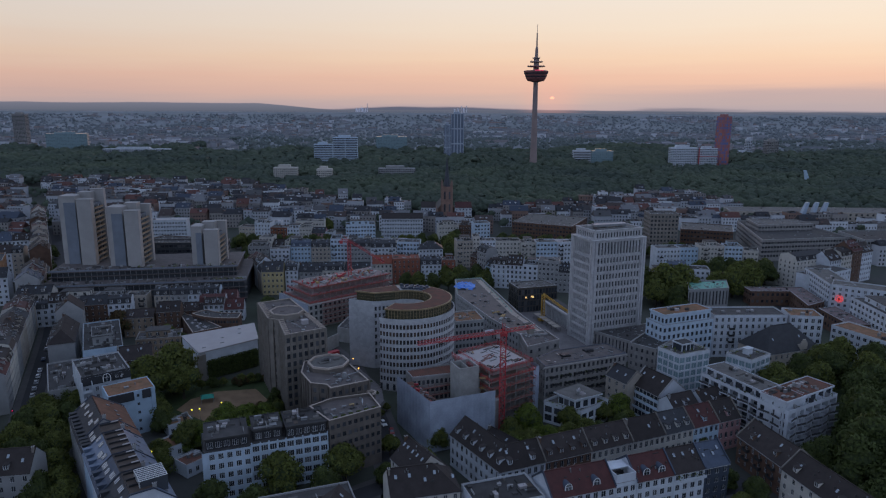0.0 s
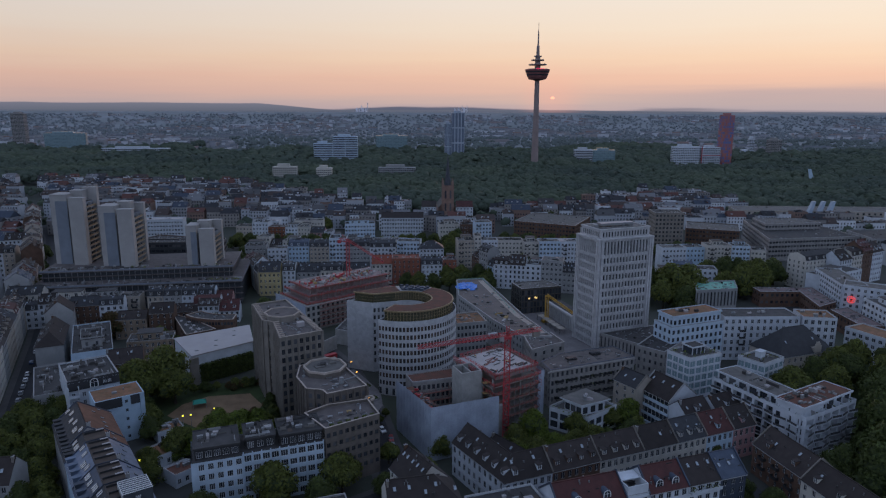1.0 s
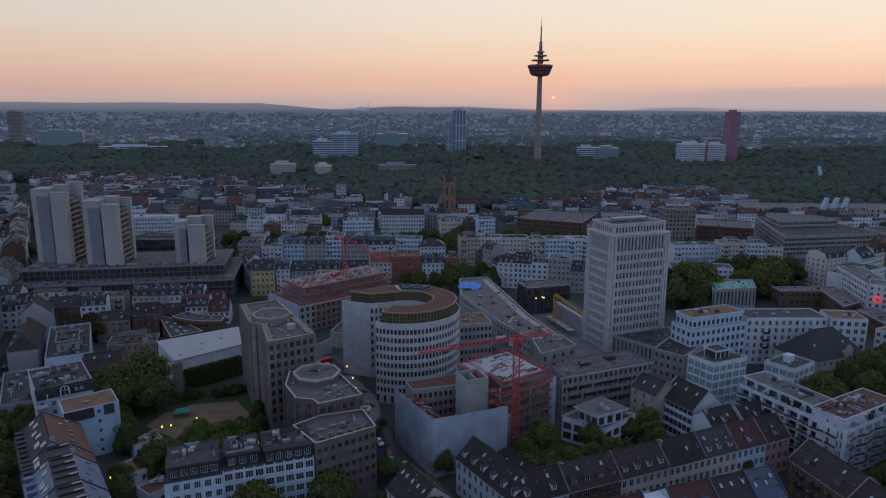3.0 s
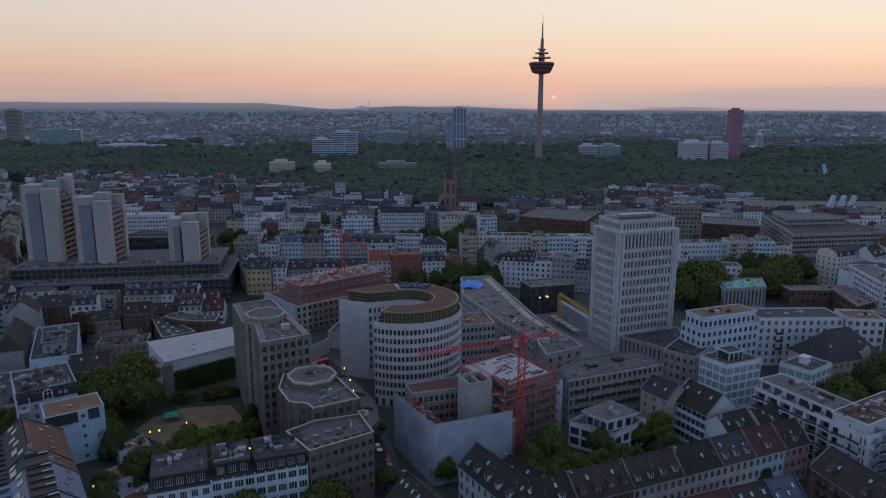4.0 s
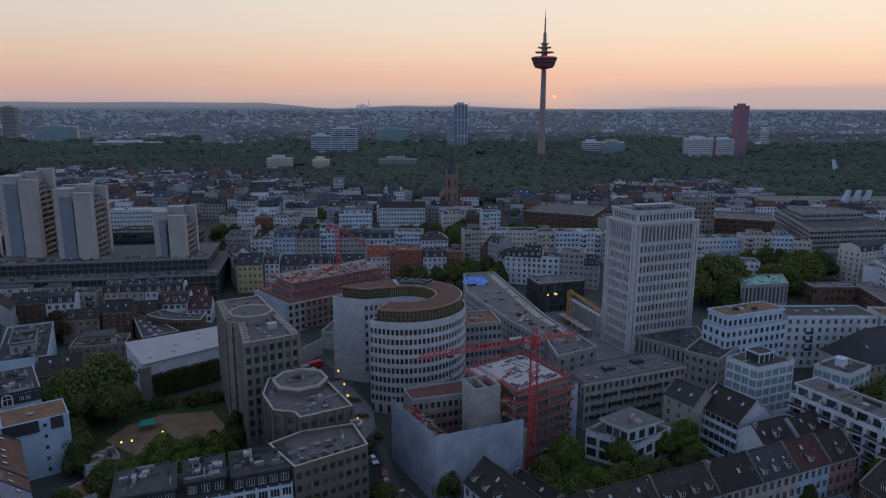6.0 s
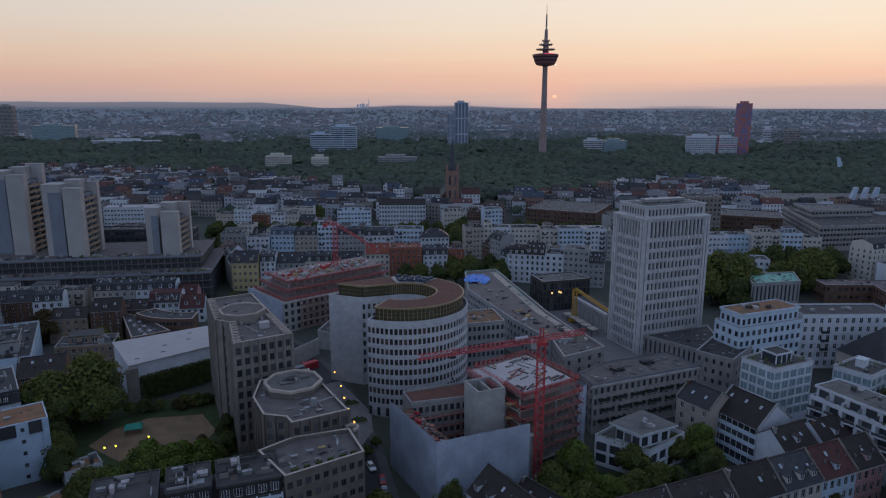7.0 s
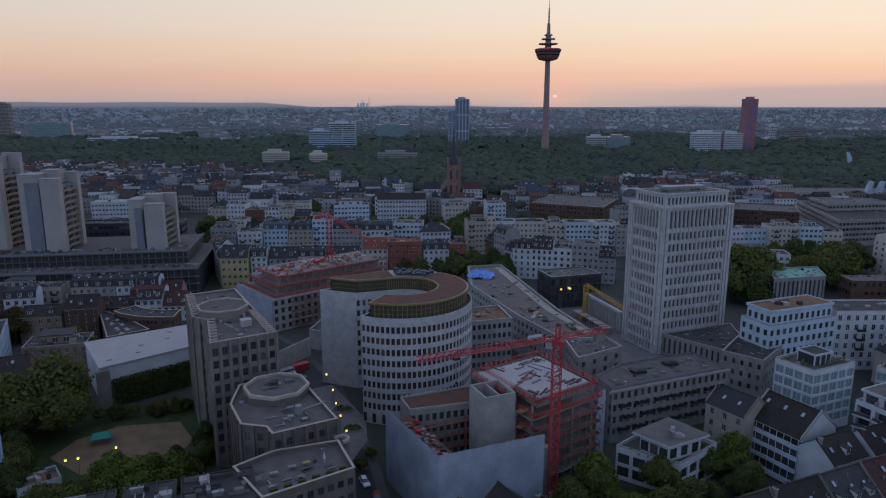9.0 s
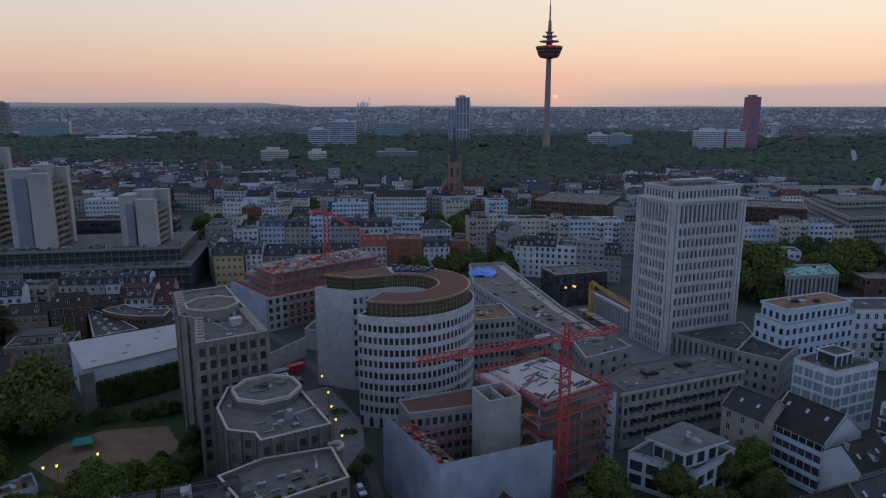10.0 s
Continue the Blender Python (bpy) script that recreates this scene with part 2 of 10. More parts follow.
SKYGLASS = material("rooflight_glass", (0.30, 0.34, 0.38), 0.06, 0.1, 0.5, 4, 0.0, spec=0.8)
GREENGLASS = material("brownish_glass", (0.095, 0.088, 0.052), 0.1, 0.3, 0.8, 3, 0.0, spec=0.7)
BLUEGLASS = material("blue_green_curtain_glass", (0.25, 0.35, 0.38), 0.15, 0.2, 0.2, 3, 0.0, spec=0.6)
ASPHALT = material("asphalt", (0.041, 0.041, 0.045), 0.9, 0.3, 0.12, 6, 0.2)
PAVING = material("paving", (0.090, 0.086, 0.083), 0.9, 0.25, 0.25, 4, 0.15)
PLAZA = material("stone_plaza", (0.203, 0.188, 0.188), 0.8, 0.2, 0.2, 3, 0.1, slabs=0.75)
KERB = material("kerb_stone", (0.30, 0.29, 0.28), 0.85, 0.2, 0.5, 6, 0.1)
SAND = material("sandy_playground", (0.26, 0.17, 0.10), 0.95, 0.35, 0.2, 6, 0.2)
GRASS = material("grass", (0.050, 0.077, 0.020), 0.95, 0.45, 0.25, 5, 0.4)
CITYGROUND = material("city_ground", (0.064, 0.061, 0.060), 0.95, 0.35, 0.012, 0.3, 0.1, second=(0.042, 0.055, 0.032))
LEAF = [material("leaves_" + n, c, 0.75, 0.45, 0.5, 3, 0.0, tint=0.3, island=True, spec=0.2) for n, c in
        (("mid", (0.205, 0.230, 0.058)), ("dark", (0.132, 0.166, 0.050)), ("fresh", (0.20, 0.26, 0.045)), ("copper", (0.16, 0.105, 0.045)))]
for m_ in LEAF:
    n_, l_ = m_.node_tree.nodes, m_.node_tree.links
    thin = n_.new("ShaderNodeBsdfTranslucent")
    both = n_.new("ShaderNodeMixShader")
    both.inputs[0].default_value = 0.38
    l_.new(n_["Principled BSDF"].inputs["Base Color"].links[0].from_socket, thin.inputs[0])
    l_.new(n_["Principled BSDF"].outputs[0], both.inputs[1])
    l_.new(thin.outputs[0], both.inputs[2])
    l_.new(both.outputs[0], n_["Material Output"].inputs[0])
# darker green with the shade of crown insides in it; also backs ivy, fills beds
CORE = material("dark_fill_green", (0.085, 0.115, 0.042), 0.9, 0.5, 0.5, 3, 0.3)
BARK = material("bark", (0.07, 0.055, 0.042), 0.95, 0.4, 1.5, 10, 0.5)
WOOD_LEAF = material("woodland_leaves", (0.084, 0.104, 0.066), 0.85, 0.25, 0.007, 0.3, 0.0, tint=0.10, island=True, spec=0.15, second=(0.054, 0.071, 0.056))
FARWALL = palette("far_walls", [(0.50, 0.51, 0.54), (0.38, 0.38, 0.39), (0.30, 0.28, 0.27), (0.66, 0.68, 0.72), (0.34, 0.31, 0.29), (0.26, 0.17, 0.14), (0.46, 0.48, 0.52), (0.78, 0.80, 0.84)], 0.85, True)
FARROOF = palette("far_roofs", [(0.042, 0.041, 0.046), (0.062, 0.055, 0.056), (0.036, 0.037, 0.043), (0.13, 0.055, 0.045), (0.075, 0.055, 0.05), (0.20, 0.20, 0.21), (0.045, 0.044, 0.05), (0.10, 0.098, 0.10), (0.055, 0.07, 0.10)], 0.75, True)
# far trees and fields: distance haze is mixed into the base colours
FARTREE = material("hazed_far_foliage", (0.196, 0.216, 0.228), 0.9, 0.2, 0.004, 0.2, 0.0, tint=0.12, island=True, spec=0.1)
FARLAND = material("hazed_far_fields", (0.225, 0.245, 0.265), 0.95, 0.2, 0.0035, 0.05, 0.0, second=(0.145, 0.168, 0.175))
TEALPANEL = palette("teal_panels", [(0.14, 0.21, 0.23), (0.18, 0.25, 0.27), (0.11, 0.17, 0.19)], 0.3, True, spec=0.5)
# suburb walls, roofs and leaves, paled and blued to carry the haze
SUBWALL = palette("hazed_suburb_walls", [(0.40, 0.40, 0.43), (0.36, 0.36, 0.38), (0.33, 0.33, 0.345), (0.62, 0.62, 0.66), (0.34, 0.335, 0.34), (0.33, 0.30, 0.30)], 0.9, True, spec=0.1)
SUBROOF = palette("hazed_suburb_roofs", [(0.19, 0.198, 0.215), (0.205, 0.20, 0.21), (0.18, 0.187, 0.205), (0.25, 0.185, 0.17), (0.32, 0.32, 0.34), (0.195, 0.195, 0.21)], 0.9, True, spec=0.1)
SUBLEAF = material("hazed_suburb_foliage", (0.142, 0.165, 0.158), 0.9, 0.2, 0.004, 0.2, 0.0, tint=0.10, island=True, spec=0.1)
TOWERCON = material("weathered_tower_concrete", (0.33, 0.25, 0.235), 0.9, 0.2, 0.08, 2, 0.1)
PODMETAL = material("dull_red_brown_cladding", (0.32, 0.12, 0.115), 0.6, 0.3, 0.3, 3, 0.05)
LAMPGLOW = lamp_mat("street_lamp_glow", (1.0, 0.45, 0.07), 3.0)
LAMPGREEN = lamp_mat("park_lamp_glow", (0.85, 0.75, 0.05), 2.2)
REDGLOW = lamp_mat("red_neon", (1.0, 0.06, 0.05), 0.8)
REDLIGHT = lamp_mat("red_beacon", (1.0, 0.02, 0.12), 1.2)
PALEBLUE = material("cool_pale_render", (0.50, 0.60, 0.70), 0.85, 0.2, 0.25, 5, 0.1, tint=0.06)
DECKPINK = material("pinkish_formwork_deck", (0.26, 0.165, 0.15), 0.85, 0.4, 0.5, 3, 0.15, second=(0.31, 0.27, 0.26))
PINKGRAVEL = material("pinkish_roof_gravel", (0.205, 0.168, 0.152), 0.95, 0.35, 0.25, 8, 0.25, second=(0.148, 0.126, 0.118))
REDGRAVEL = material("red_brown_roof_gravel", (0.175, 0.068, 0.047), 0.95, 0.4, 0.3, 6, 0.3, second=(0.105, 0.058, 0.042))
SHEETBLUE = material("pale_blue_scaffold_sheet", (0.385, 0.43, 0.515), 0.6, 0.32, 0.16, 2.0, 0.8)
RUSTSLOPE = material("rust_brown_flat_tile", (0.17, 0.085, 0.055), 0.9, 0.35, 0.4, 6, 0.3)
WARMROOM = lamp_mat("lit_room", (1.0, 0.62, 0.22), 0.9)

# ---- tools ----


class Geo:
    """Corners and faces of one mesh in the making."""

    def __init__(self):
        self.v, self.f, self.m = [], [], []

    def face(self, pts, mat=0):
        i = len(self.v)
        self.v.extend(pts)
        self.f.append(tuple(range(i, i + len(pts))))
        self.m.append(mat)

    def hexa(self, a, b, mat=0, top=None):
        """A block between four lower corners a and four upper corners b, both counter-clockwise."""
        self.solid([a, b], mat, top)

    def solid(self, rings, mat=0, top=None):
        base = len(self.v)
        n = len(rings[0])
        for r in rings:
            self.v.extend(r)
        for k in range(len(rings) - 1):
            for i in range(n):
                j = (i + 1) % n
                self.f.append((base + k * n + i, base + k * n + j, base + (k + 1) * n + j, base + (k + 1) * n + i))
                self.m.append(mat)
        self.f.append(tuple(base + i for i in range(n - 1, -1, -1)))
        self.m.append(mat)
        self.f.append(tuple(base + (len(rings) - 1) * n + i for i in range(n)))
        self.m.append(mat if top is None else top)

    def prism(self, pts, z0, z1, mat=0, top=None):
        self.solid([[(x, y, z0) for x, y in pts], [(x, y, z1) for x, y in pts]], mat, top)

    def box(self, x0, y0, z0, x1, y1, z1, mat=0, top=None):
        self.prism([(x0, y0), (x1, y0), (x1, y1), (x0, y1)], z0, z1, mat, top)

    def obox(self, cx, cy, z0, lx, ly, h, ang=0.0, mat=0, top=None):
        c, s = math.cos(ang), math.sin(ang)
        self.prism([(cx + c * a - s * b, cy + s * a + c * b) for a, b in ((-lx / 2, -ly / 2), (lx / 2, -ly / 2), (lx / 2, ly / 2), (-lx / 2, ly / 2))], z0, z0 + h, mat, top)

    def disc(self, cx, cy, z0, z1, r0, r1, n=16, mat=0, top=None):
        ring = [(math.cos(2 * math.pi * i / n), math.sin(2 * math.pi * i / n)) for i in range(n)]
        self.solid([[(cx + r0 * c, cy + r0 * s, z0) for c, s in ring], [(cx + r1 * c, cy + r1 * s, z1) for c, s in ring]], mat, top)

    def beam(self, a, b, w, mat=0):
        a, b = Vector(a), Vector(b)
        d = (b - a).normalized()
        s = d.cross(Vector((0, 0, 1)))
        s = s.normalized() if s.length > 1e-3 else Vector((1, 0, 0))
        t = s.cross(d)
        o = [s * w / 2 * p + t * w / 2 * q for p, q in ((-1, -1), (1, -1), (1, 1), (-1, 1))]
        self.solid([[tuple(a + k) for k in o], [tuple(b + k) for k in o]], mat)

    def curb(self, pts, z0, z1, t, mat=0, closed=True):
        """A low wall of thickness t that stands inside the outline pts (counter-clockwise)."""
        self.ribbon(pts, inset(pts, t), z0, z1, mat, closed)

    def ribbon(self, a, b, z0, z1, mat=0, closed=False):
        """A band of one piece between the lines a (right) and b (left)."""
        i, n = len(self.v), len(a)
        for p, q in zip(a, b):
            self.v.extend([(p[0], p[1], z0), (p[0], p[1], z1), (q[0], q[1], z1), (q[0], q[1], z0)])
        for k in range(n if closed else n - 1):
            c, d = i + 4 * k, i + 4 * ((k + 1) % n)
            for u in range(4):
                w = (u + 1) % 4
                self.f.append((c + u, d + u, d + w, c + w))
                self.m.append(mat)
        if not closed:
            for f in ((i, i + 1, i + 2, i + 3), tuple(i + 4 * (n - 1) + u for u in (3, 2, 1, 0))):
                self.f.append(f)
                self.m.append(mat)

    def mesh(self, name, mats):
        me = bpy.data.meshes.new(name)
        me.from_pydata(self.v, [], self.f)
        for m in mats:
            me.materials.append(m)
        me.polygons.foreach_set("material_index", self.m)
        me.update()
        return me


def inset(pts, t):
    """The outline pts (counter-clockwise) moved inwards by t."""
    out = []
    n = len(pts)
    for i in range(n):
        p0, p1, p2 = Vector(pts[i - 1]), Vector(pts[i]), Vector(pts[(i + 1) % n])
        a, b = (p1 - p0).normalized(), (p2 - p1).normalized()
        na, nb = Vector((-a.y, a.x)), Vector((-b.y, b.x))
        k = (na + nb) / max(0.3, 1 + na.dot(nb))
        out.append(tuple(p1 + k * t))
    return out


def thing(name, x, y, z=0.0, ang=0.0, label="", category="", group="", kind=""):
    ob = new(name)
    ob.empty_display_size = 1.0
    ob.location, ob.rotation_euler = (x, y, z), (0, 0, radians(ang))
    return tagged(ob, label, category, group, kind)


def part(name, geo, mats, parent=None, label=""):
    me = geo.mesh(name, mats) if isinstance(geo, Geo) else geo
    ob = new(name, me)
    if parent is not None:
        ob.parent = parent
    return tagged(ob, label)


def local(th, pts):
    """World points in the frame of a thing."""
    c, s = math.cos(-th.rotation_euler.z), math.sin(-th.rotation_euler.z)
    return [((x - th.location.x) * c - (y - th.location.y) * s, (x - th.location.x) * s + (y - th.location.y) * c) for x, y in pts]


def facade(g, wins, p, q, z0, z1, rows, cols, ww=1.2, wh=1.7, first=1.0, fh=3.2, deep=0.22, mat=0, m0=0.0, m1=0.0):
    """A wall from p to q (outside to the right) with rows and columns of window openings; their places go into wins."""
    px, py = p
    L = math.hypot(q[0] - px, q[1] - py)
    ux, uy = (q[0] - px) / L, (q[1] - py) / L

    def at(s, z, d=0.0):
        return (px + ux * s - uy * d, py + uy * s + ux * d, z)
    if rows < 1 or cols < 1:
        g.face([at(0, z0), at(L, z0), at(L, z1), at(0, z1)], mat)
        return
    pitch = (L - m0 - m1) / cols
    ww = min(ww, pitch * 0.86)
    ang = math.atan2(uy, ux)
    cur = z0
    for r in range(rows):
        zb = z0 + first + r * fh
        zt = zb + wh
        g.face([at(0, cur), at(L, cur), at(L, zb), at(0, zb)], mat)
        s0 = 0.0
        for c in range(cols):
            m = m0 + (c + 0.5) * pitch
            a, b = m - ww / 2, m + ww / 2
            g.face([at(s0, zb), at(a, zb), at(a, zt), at(s0, zt)], mat)
            g.face([at(a, zb), at(a, zb, deep), at(a, zt, deep), at(a, zt)], mat)
            g.face([at(b, zb, deep), at(b, zb), at(b, zt), at(b, zt, deep)], mat)
            g.face([at(a, zb), at(b, zb), at(b, zb, deep), at(a, zb, deep)], mat)
            g.face([at(a, zt, deep), at(b, zt, deep), at(b, zt), at(a, zt)], mat)
            x, y, _ = at(m, 0, deep)
            wins.append((x, y, zb, ang, ww, wh))
            s0 = b
        g.face([at(s0, zb), at(L, zb), at(L, zt), at(s0, zt)], mat)
        cur = zt
    g.face([at(0, cur), at(L, cur), at(L, z1), at(0, z1)], mat)


WINDOW_MESHES = {}


def window_mesh(w, h, frame_mat, glass_mat, bars):
    key = (round(w, 2), round(h, 2), frame_mat.name, glass_mat.name, bars)
    if key not in WINDOW_MESHES:
        g = Geo()
        g.face([(-w / 2, 0, 0), (w / 2, 0, 0), (w / 2, 0, h), (-w / 2, 0, h)], 1)
        t, d = 0.07, -0.06
        for x0, x1, z0, z1 in ((-w / 2, w / 2, 0, t), (-w / 2, w / 2, h - t, h), (-w / 2, -w / 2 + t, t, h - t), (w / 2 - t, w / 2, t, h - t)):
            g.face([(x0, d, z0), (x1, d, z0), (x1, d, z1), (x0, d, z1)], 0)
        for i in range(bars):
            x = -w / 2 + w * (i + 1) / (bars + 1)
            g.face([(x - 0.04, d, t), (x + 0.04, d, t), (x + 0.04, d, h - t), (x - 0.04, d, h - t)], 0)
        WINDOW_MESHES[key] = g.mesh("window", (frame_mat, glass_mat))
    return WINDOW_MESHES[key]


def windows(parent, wins, frame_mat=None, glass_mat=None, bars=1, single=True, limit=300, rear=False):
    """Window panes in their openings: each a mesh of its own, or, for far houses, one mesh of rows."""
    frame_mat, glass_mat = frame_mat or FRAME, glass_mat or GLASS
    rest = []
    for i, (x, y, z, ang, w, h) in enumerate(wins):
        if single and i < limit and (rear or abs(math.remainder(ang + parent.rotation_euler.z + (parent.parent.rotation_euler.z if parent.parent else 0.0), 2 * math.pi)) < 2.0):
            ob = new("window", window_mesh(w, h, frame_mat, glass_mat, bars))
            ob.parent = parent
            ob.location, ob.rotation_euler = (x, y, z), (0, 0, ang)
        else:
            rest.append((x, y, z, ang, w, h))
    if rest:
        g = Geo()
        for w in rest:
            pane(g, w)
        tagged(part("window_grid", g, (frame_mat, GLASS_MANY), parent), kind="stuff")


def pane(g, win, fr=0, gl=1):
    x, y, z, ang, w, h = win
    c, s = math.cos(ang), math.sin(ang)

    def at(a, d, zz):
        return (x + c * a - s * d, y + s * a + c * d, zz)
    g.face([at(-w / 2, 0, z), at(w / 2, 0, z), at(w / 2, 0, z + h), at(-w / 2, 0, z + h)], gl)
    for a0, a1, z0, z1 in ((-0.04, 0.04, z, z + h), (-w / 2, w / 2, z + h - 0.1, z + h), (-w / 2, w / 2, z, z + 0.08)):
        g.face([at(a0, -0.05, z0), at(a1, -0.05, z0), at(a1, -0.05, z1), at(a0, -0.05, z1)], fr)


TERRACE = material("roof_terrace_boards", (0.10, 0.075, 0.06), 0.9, 0.3, 0.4, 5, 0.2)


def roof_units(th, w, d, z, n, rng, x0=0.0, y0=0.0):
    """Vents, shafts and machine boxes that stand on a flat roof."""
    for _ in range(n):
        g = Geo()
        a, b, h = rng.uniform(0.6, 2.2), rng.uniform(0.6, 1.8), rng.uniform(0.4, 1.5)
        cx, cy = x0 + rng.uniform(0.12, 0.88) * w, y0 + rng.uniform(0.2, 0.8) * d
        g.obox(cx, cy, z, a, b, h, 0, 0)
        g.obox(cx, cy, z + h, a * 1.12, b * 1.12, 0.1, 0, 0)
        g.disc(cx + a * 0.2, cy, z + h + 0.1, z + h + 0.5, 0.12, 0.12, 8, 0)
        part("roof_unit", g, (rng.choice((STEEL, PARAPET, BITUMEN, WHITEROOF)),), th)


def chimney(th, x, y, z0, z1, mat, a=0.55, b=1.0):
    g = Geo()
    g.obox(x, y, z0, a, b, z1 - z0, 0, 0)
    g.obox(x, y, z1, a + 0.16, b + 0.16, 0.14, 0, 1)
    for k in (-0.24, 0.24):
        g.disc(x, y + k, z1 + 0.14, z1 + 0.5, 0.13, 0.11, 8, 2)
    part("chimney", g, (mat, PARAPET, BITUMEN), th)


def untidy_roof(th, x0, x1, y0, y1, z, n, rng):
    """Low walls, boards, boxes, ducts and pale slabs left over a flat roof: one layer of small things."""
    g = Geo()
    for _ in range(n):
        k = rng.random()
        cx, cy = rng.uniform(x0 + 1, x1 - 1), rng.uniform(y0 + 1, y1 - 1)
        if k < 0.25:
            L = rng.uniform(1.5, min(6.0, x1 - x0 - 1))
            g.obox(min(max(cx, x0 + L / 2), x1 - L / 2), cy, z, L, 0.22, rng.uniform(0.4, 1.1), 0, rng.choice((1, 2, 3)))
        elif k < 0.45:
            L = rng.uniform(1.5, min(5.0, y1 - y0 - 1))
            g.obox(cx, min(max(cy, y0 + L / 2), y1 - L / 2), z, 0.22, L, rng.uniform(0.4, 1.1), 0, rng.choice((1, 2, 3)))
        elif k < 0.75:
            g.obox(cx, cy, z, rng.uniform(0.5, 1.8), rng.uniform(0.5, 1.5), rng.uniform(0.3, 1.3), 0, rng.choice((0, 1, 2, 3)))
        elif k < 0.9:
            g.obox(cx, cy, z, rng.uniform(1.0, 3.0), rng.uniform(0.8, 2.2), 0.09, 0, rng.choice((0, 2, 4)))
        else:
            g.disc(cx, cy, z, z + rng.uniform(0.7, 1.6), 0.14, 0.14, 8, 0)
    tagged(part("roof_clutter", g, (STEEL, BITUMEN, GRAVEL, GREY, TERRACE), th), kind="stuff")


def untidy_slope(th, w, d, H, rise, n, rng):
    """Vents, steps, snow rails and small flues on both slopes of a pitched roof."""
    g = Geo()
    for _ in range(n):
        yy = rng.uniform(0.12, 0.46) * d
        back = rng.random() < 0.3
        z = H + yy * rise + 0.15
        if back:
            yy = d - yy
        cx = rng.uniform(0.06, 0.94) * w
        if rng.random() < 0.5:
            g.obox(cx, yy, z, 0.3, 0.3, rng.uniform(0.4, 0.8), 0, rng.choice((0, 1)))
        elif rng.random() < 0.6:
            g.disc(cx, yy, z, z + rng.uniform(0.5, 0.9), 0.11, 0.11, 8, 0)
        else:
            g.obox(cx, yy, z - 0.1, rng.uniform(0.8, 2.0), 0.12, 0.35, 0, 1)
    tagged(part("roof_clutter", g, (STEEL, BITUMEN), th), kind="stuff")


def arched_dormer(th, x, y0, z0, w, h, run, roofm, frame=None, back_y=None):
    """A round-headed dormer with a broad pale frame and glazing bars."""
    frame = frame or FRAME

    def arch(q, hh, n=8):
        return [(x - q, z0)] + [(x - q * math.cos(math.pi * i / n), z0 + hh - q + q * math.sin(math.pi * i / n)) for i in range(n + 1)] + [(x + q, z0)]
    g = Geo()
    o = arch(w / 2, h)
    g.solid([[(a, y0 + run, b) for a, b in o], [(a, y0, b) for a, b in o]][::-1], 0)
    f = arch(w / 2 + 0.04, h + 0.04)
    g.solid([[(a, y0 + 0.02, b) for a, b in f], [(a, y0 - 0.06, b) for a, b in f]][::-1], 1)
    i = arch(w / 2 - 0.24, h - 0.24)
    g.face([(a, y0 - 0.07, b + 0.12) for a, b in i], 2)
    g.box(x - 0.05, y0 - 0.11, z0 + 0.12, x + 0.05, y0 - 0.075, z0 + h - 0.14, 1)
    g.box(x - w / 2 + 0.2, y0 - 0.11, z0 + h * 0.55, x + w / 2 - 0.2, y0 - 0.075, z0 + h * 0.55 + 0.09, 1)
    part("dormer", g, (roofm, frame, GLASS), th, "round-headed dormer with a broad white frame")


def slab(g, a, b, c, d, t, mat=0):
    """A roof plane with thickness t under the four corners a b c d."""
    low = [(p[0], p[1], p[2] - t) for p in (a, b, c, d)]
    g.solid([low, [a, b, c, d]], mat)


def dormer(th, x, y0, z0, w, h, slope, mat, side, back=False, depth=11.0, bars=1):
    """A dormer with a window of its own; its cheeks run back into the roof slope."""
    g = Geo()
    run = h / slope + 0.3
    f = (lambda y: depth - y) if back else (lambda y: y)
    pts = [(x - w / 2, f(y0)), (x + w / 2, f(y0)), (x + w / 2, f(y0 + run)), (x - w / 2, f(y0 + run))]
    if back:
        pts.reverse()
    g.prism(pts, z0, z0 + h, 0)
    cap = [(x - w / 2 - 0.15, f(y0 - 0.25)), (x + w / 2 + 0.15, f(y0 - 0.25)), (x + w / 2 + 0.15, f(y0 + run)), (x - w / 2 - 0.15, f(y0 + run))]
    if back:
        cap.reverse()
    g.prism(cap, z0 + h, z0 + h + 0.16, 1)
    yy, s = f(y0 - 0.02), (1 if back else -1)
    a, b = (x + w / 2 - 0.16, x - w / 2 + 0.16) if back else (x - w / 2 + 0.16, x + w / 2 - 0.16)
    g.face([(a, yy, z0 + 0.3), (b, yy, z0 + 0.3), (b, yy, z0 + h - 0.15), (a, yy, z0 + h - 0.15)], 2)
    for i in range(bars + 2):
        m = a + (b - a) * i / (bars + 1)
        k = 0.06 if b > a else -0.06
        g.face([(m - k, yy + s * 0.03, z0 + 0.3), (m + k, yy + s * 0.03, z0 + 0.3), (m + k, yy + s * 0.03, z0 + h - 0.15), (m - k, yy + s * 0.03, z0 + h - 0.15)], 3)
    part("dormer", g, (side, mat, GLASS, FRAME), th)


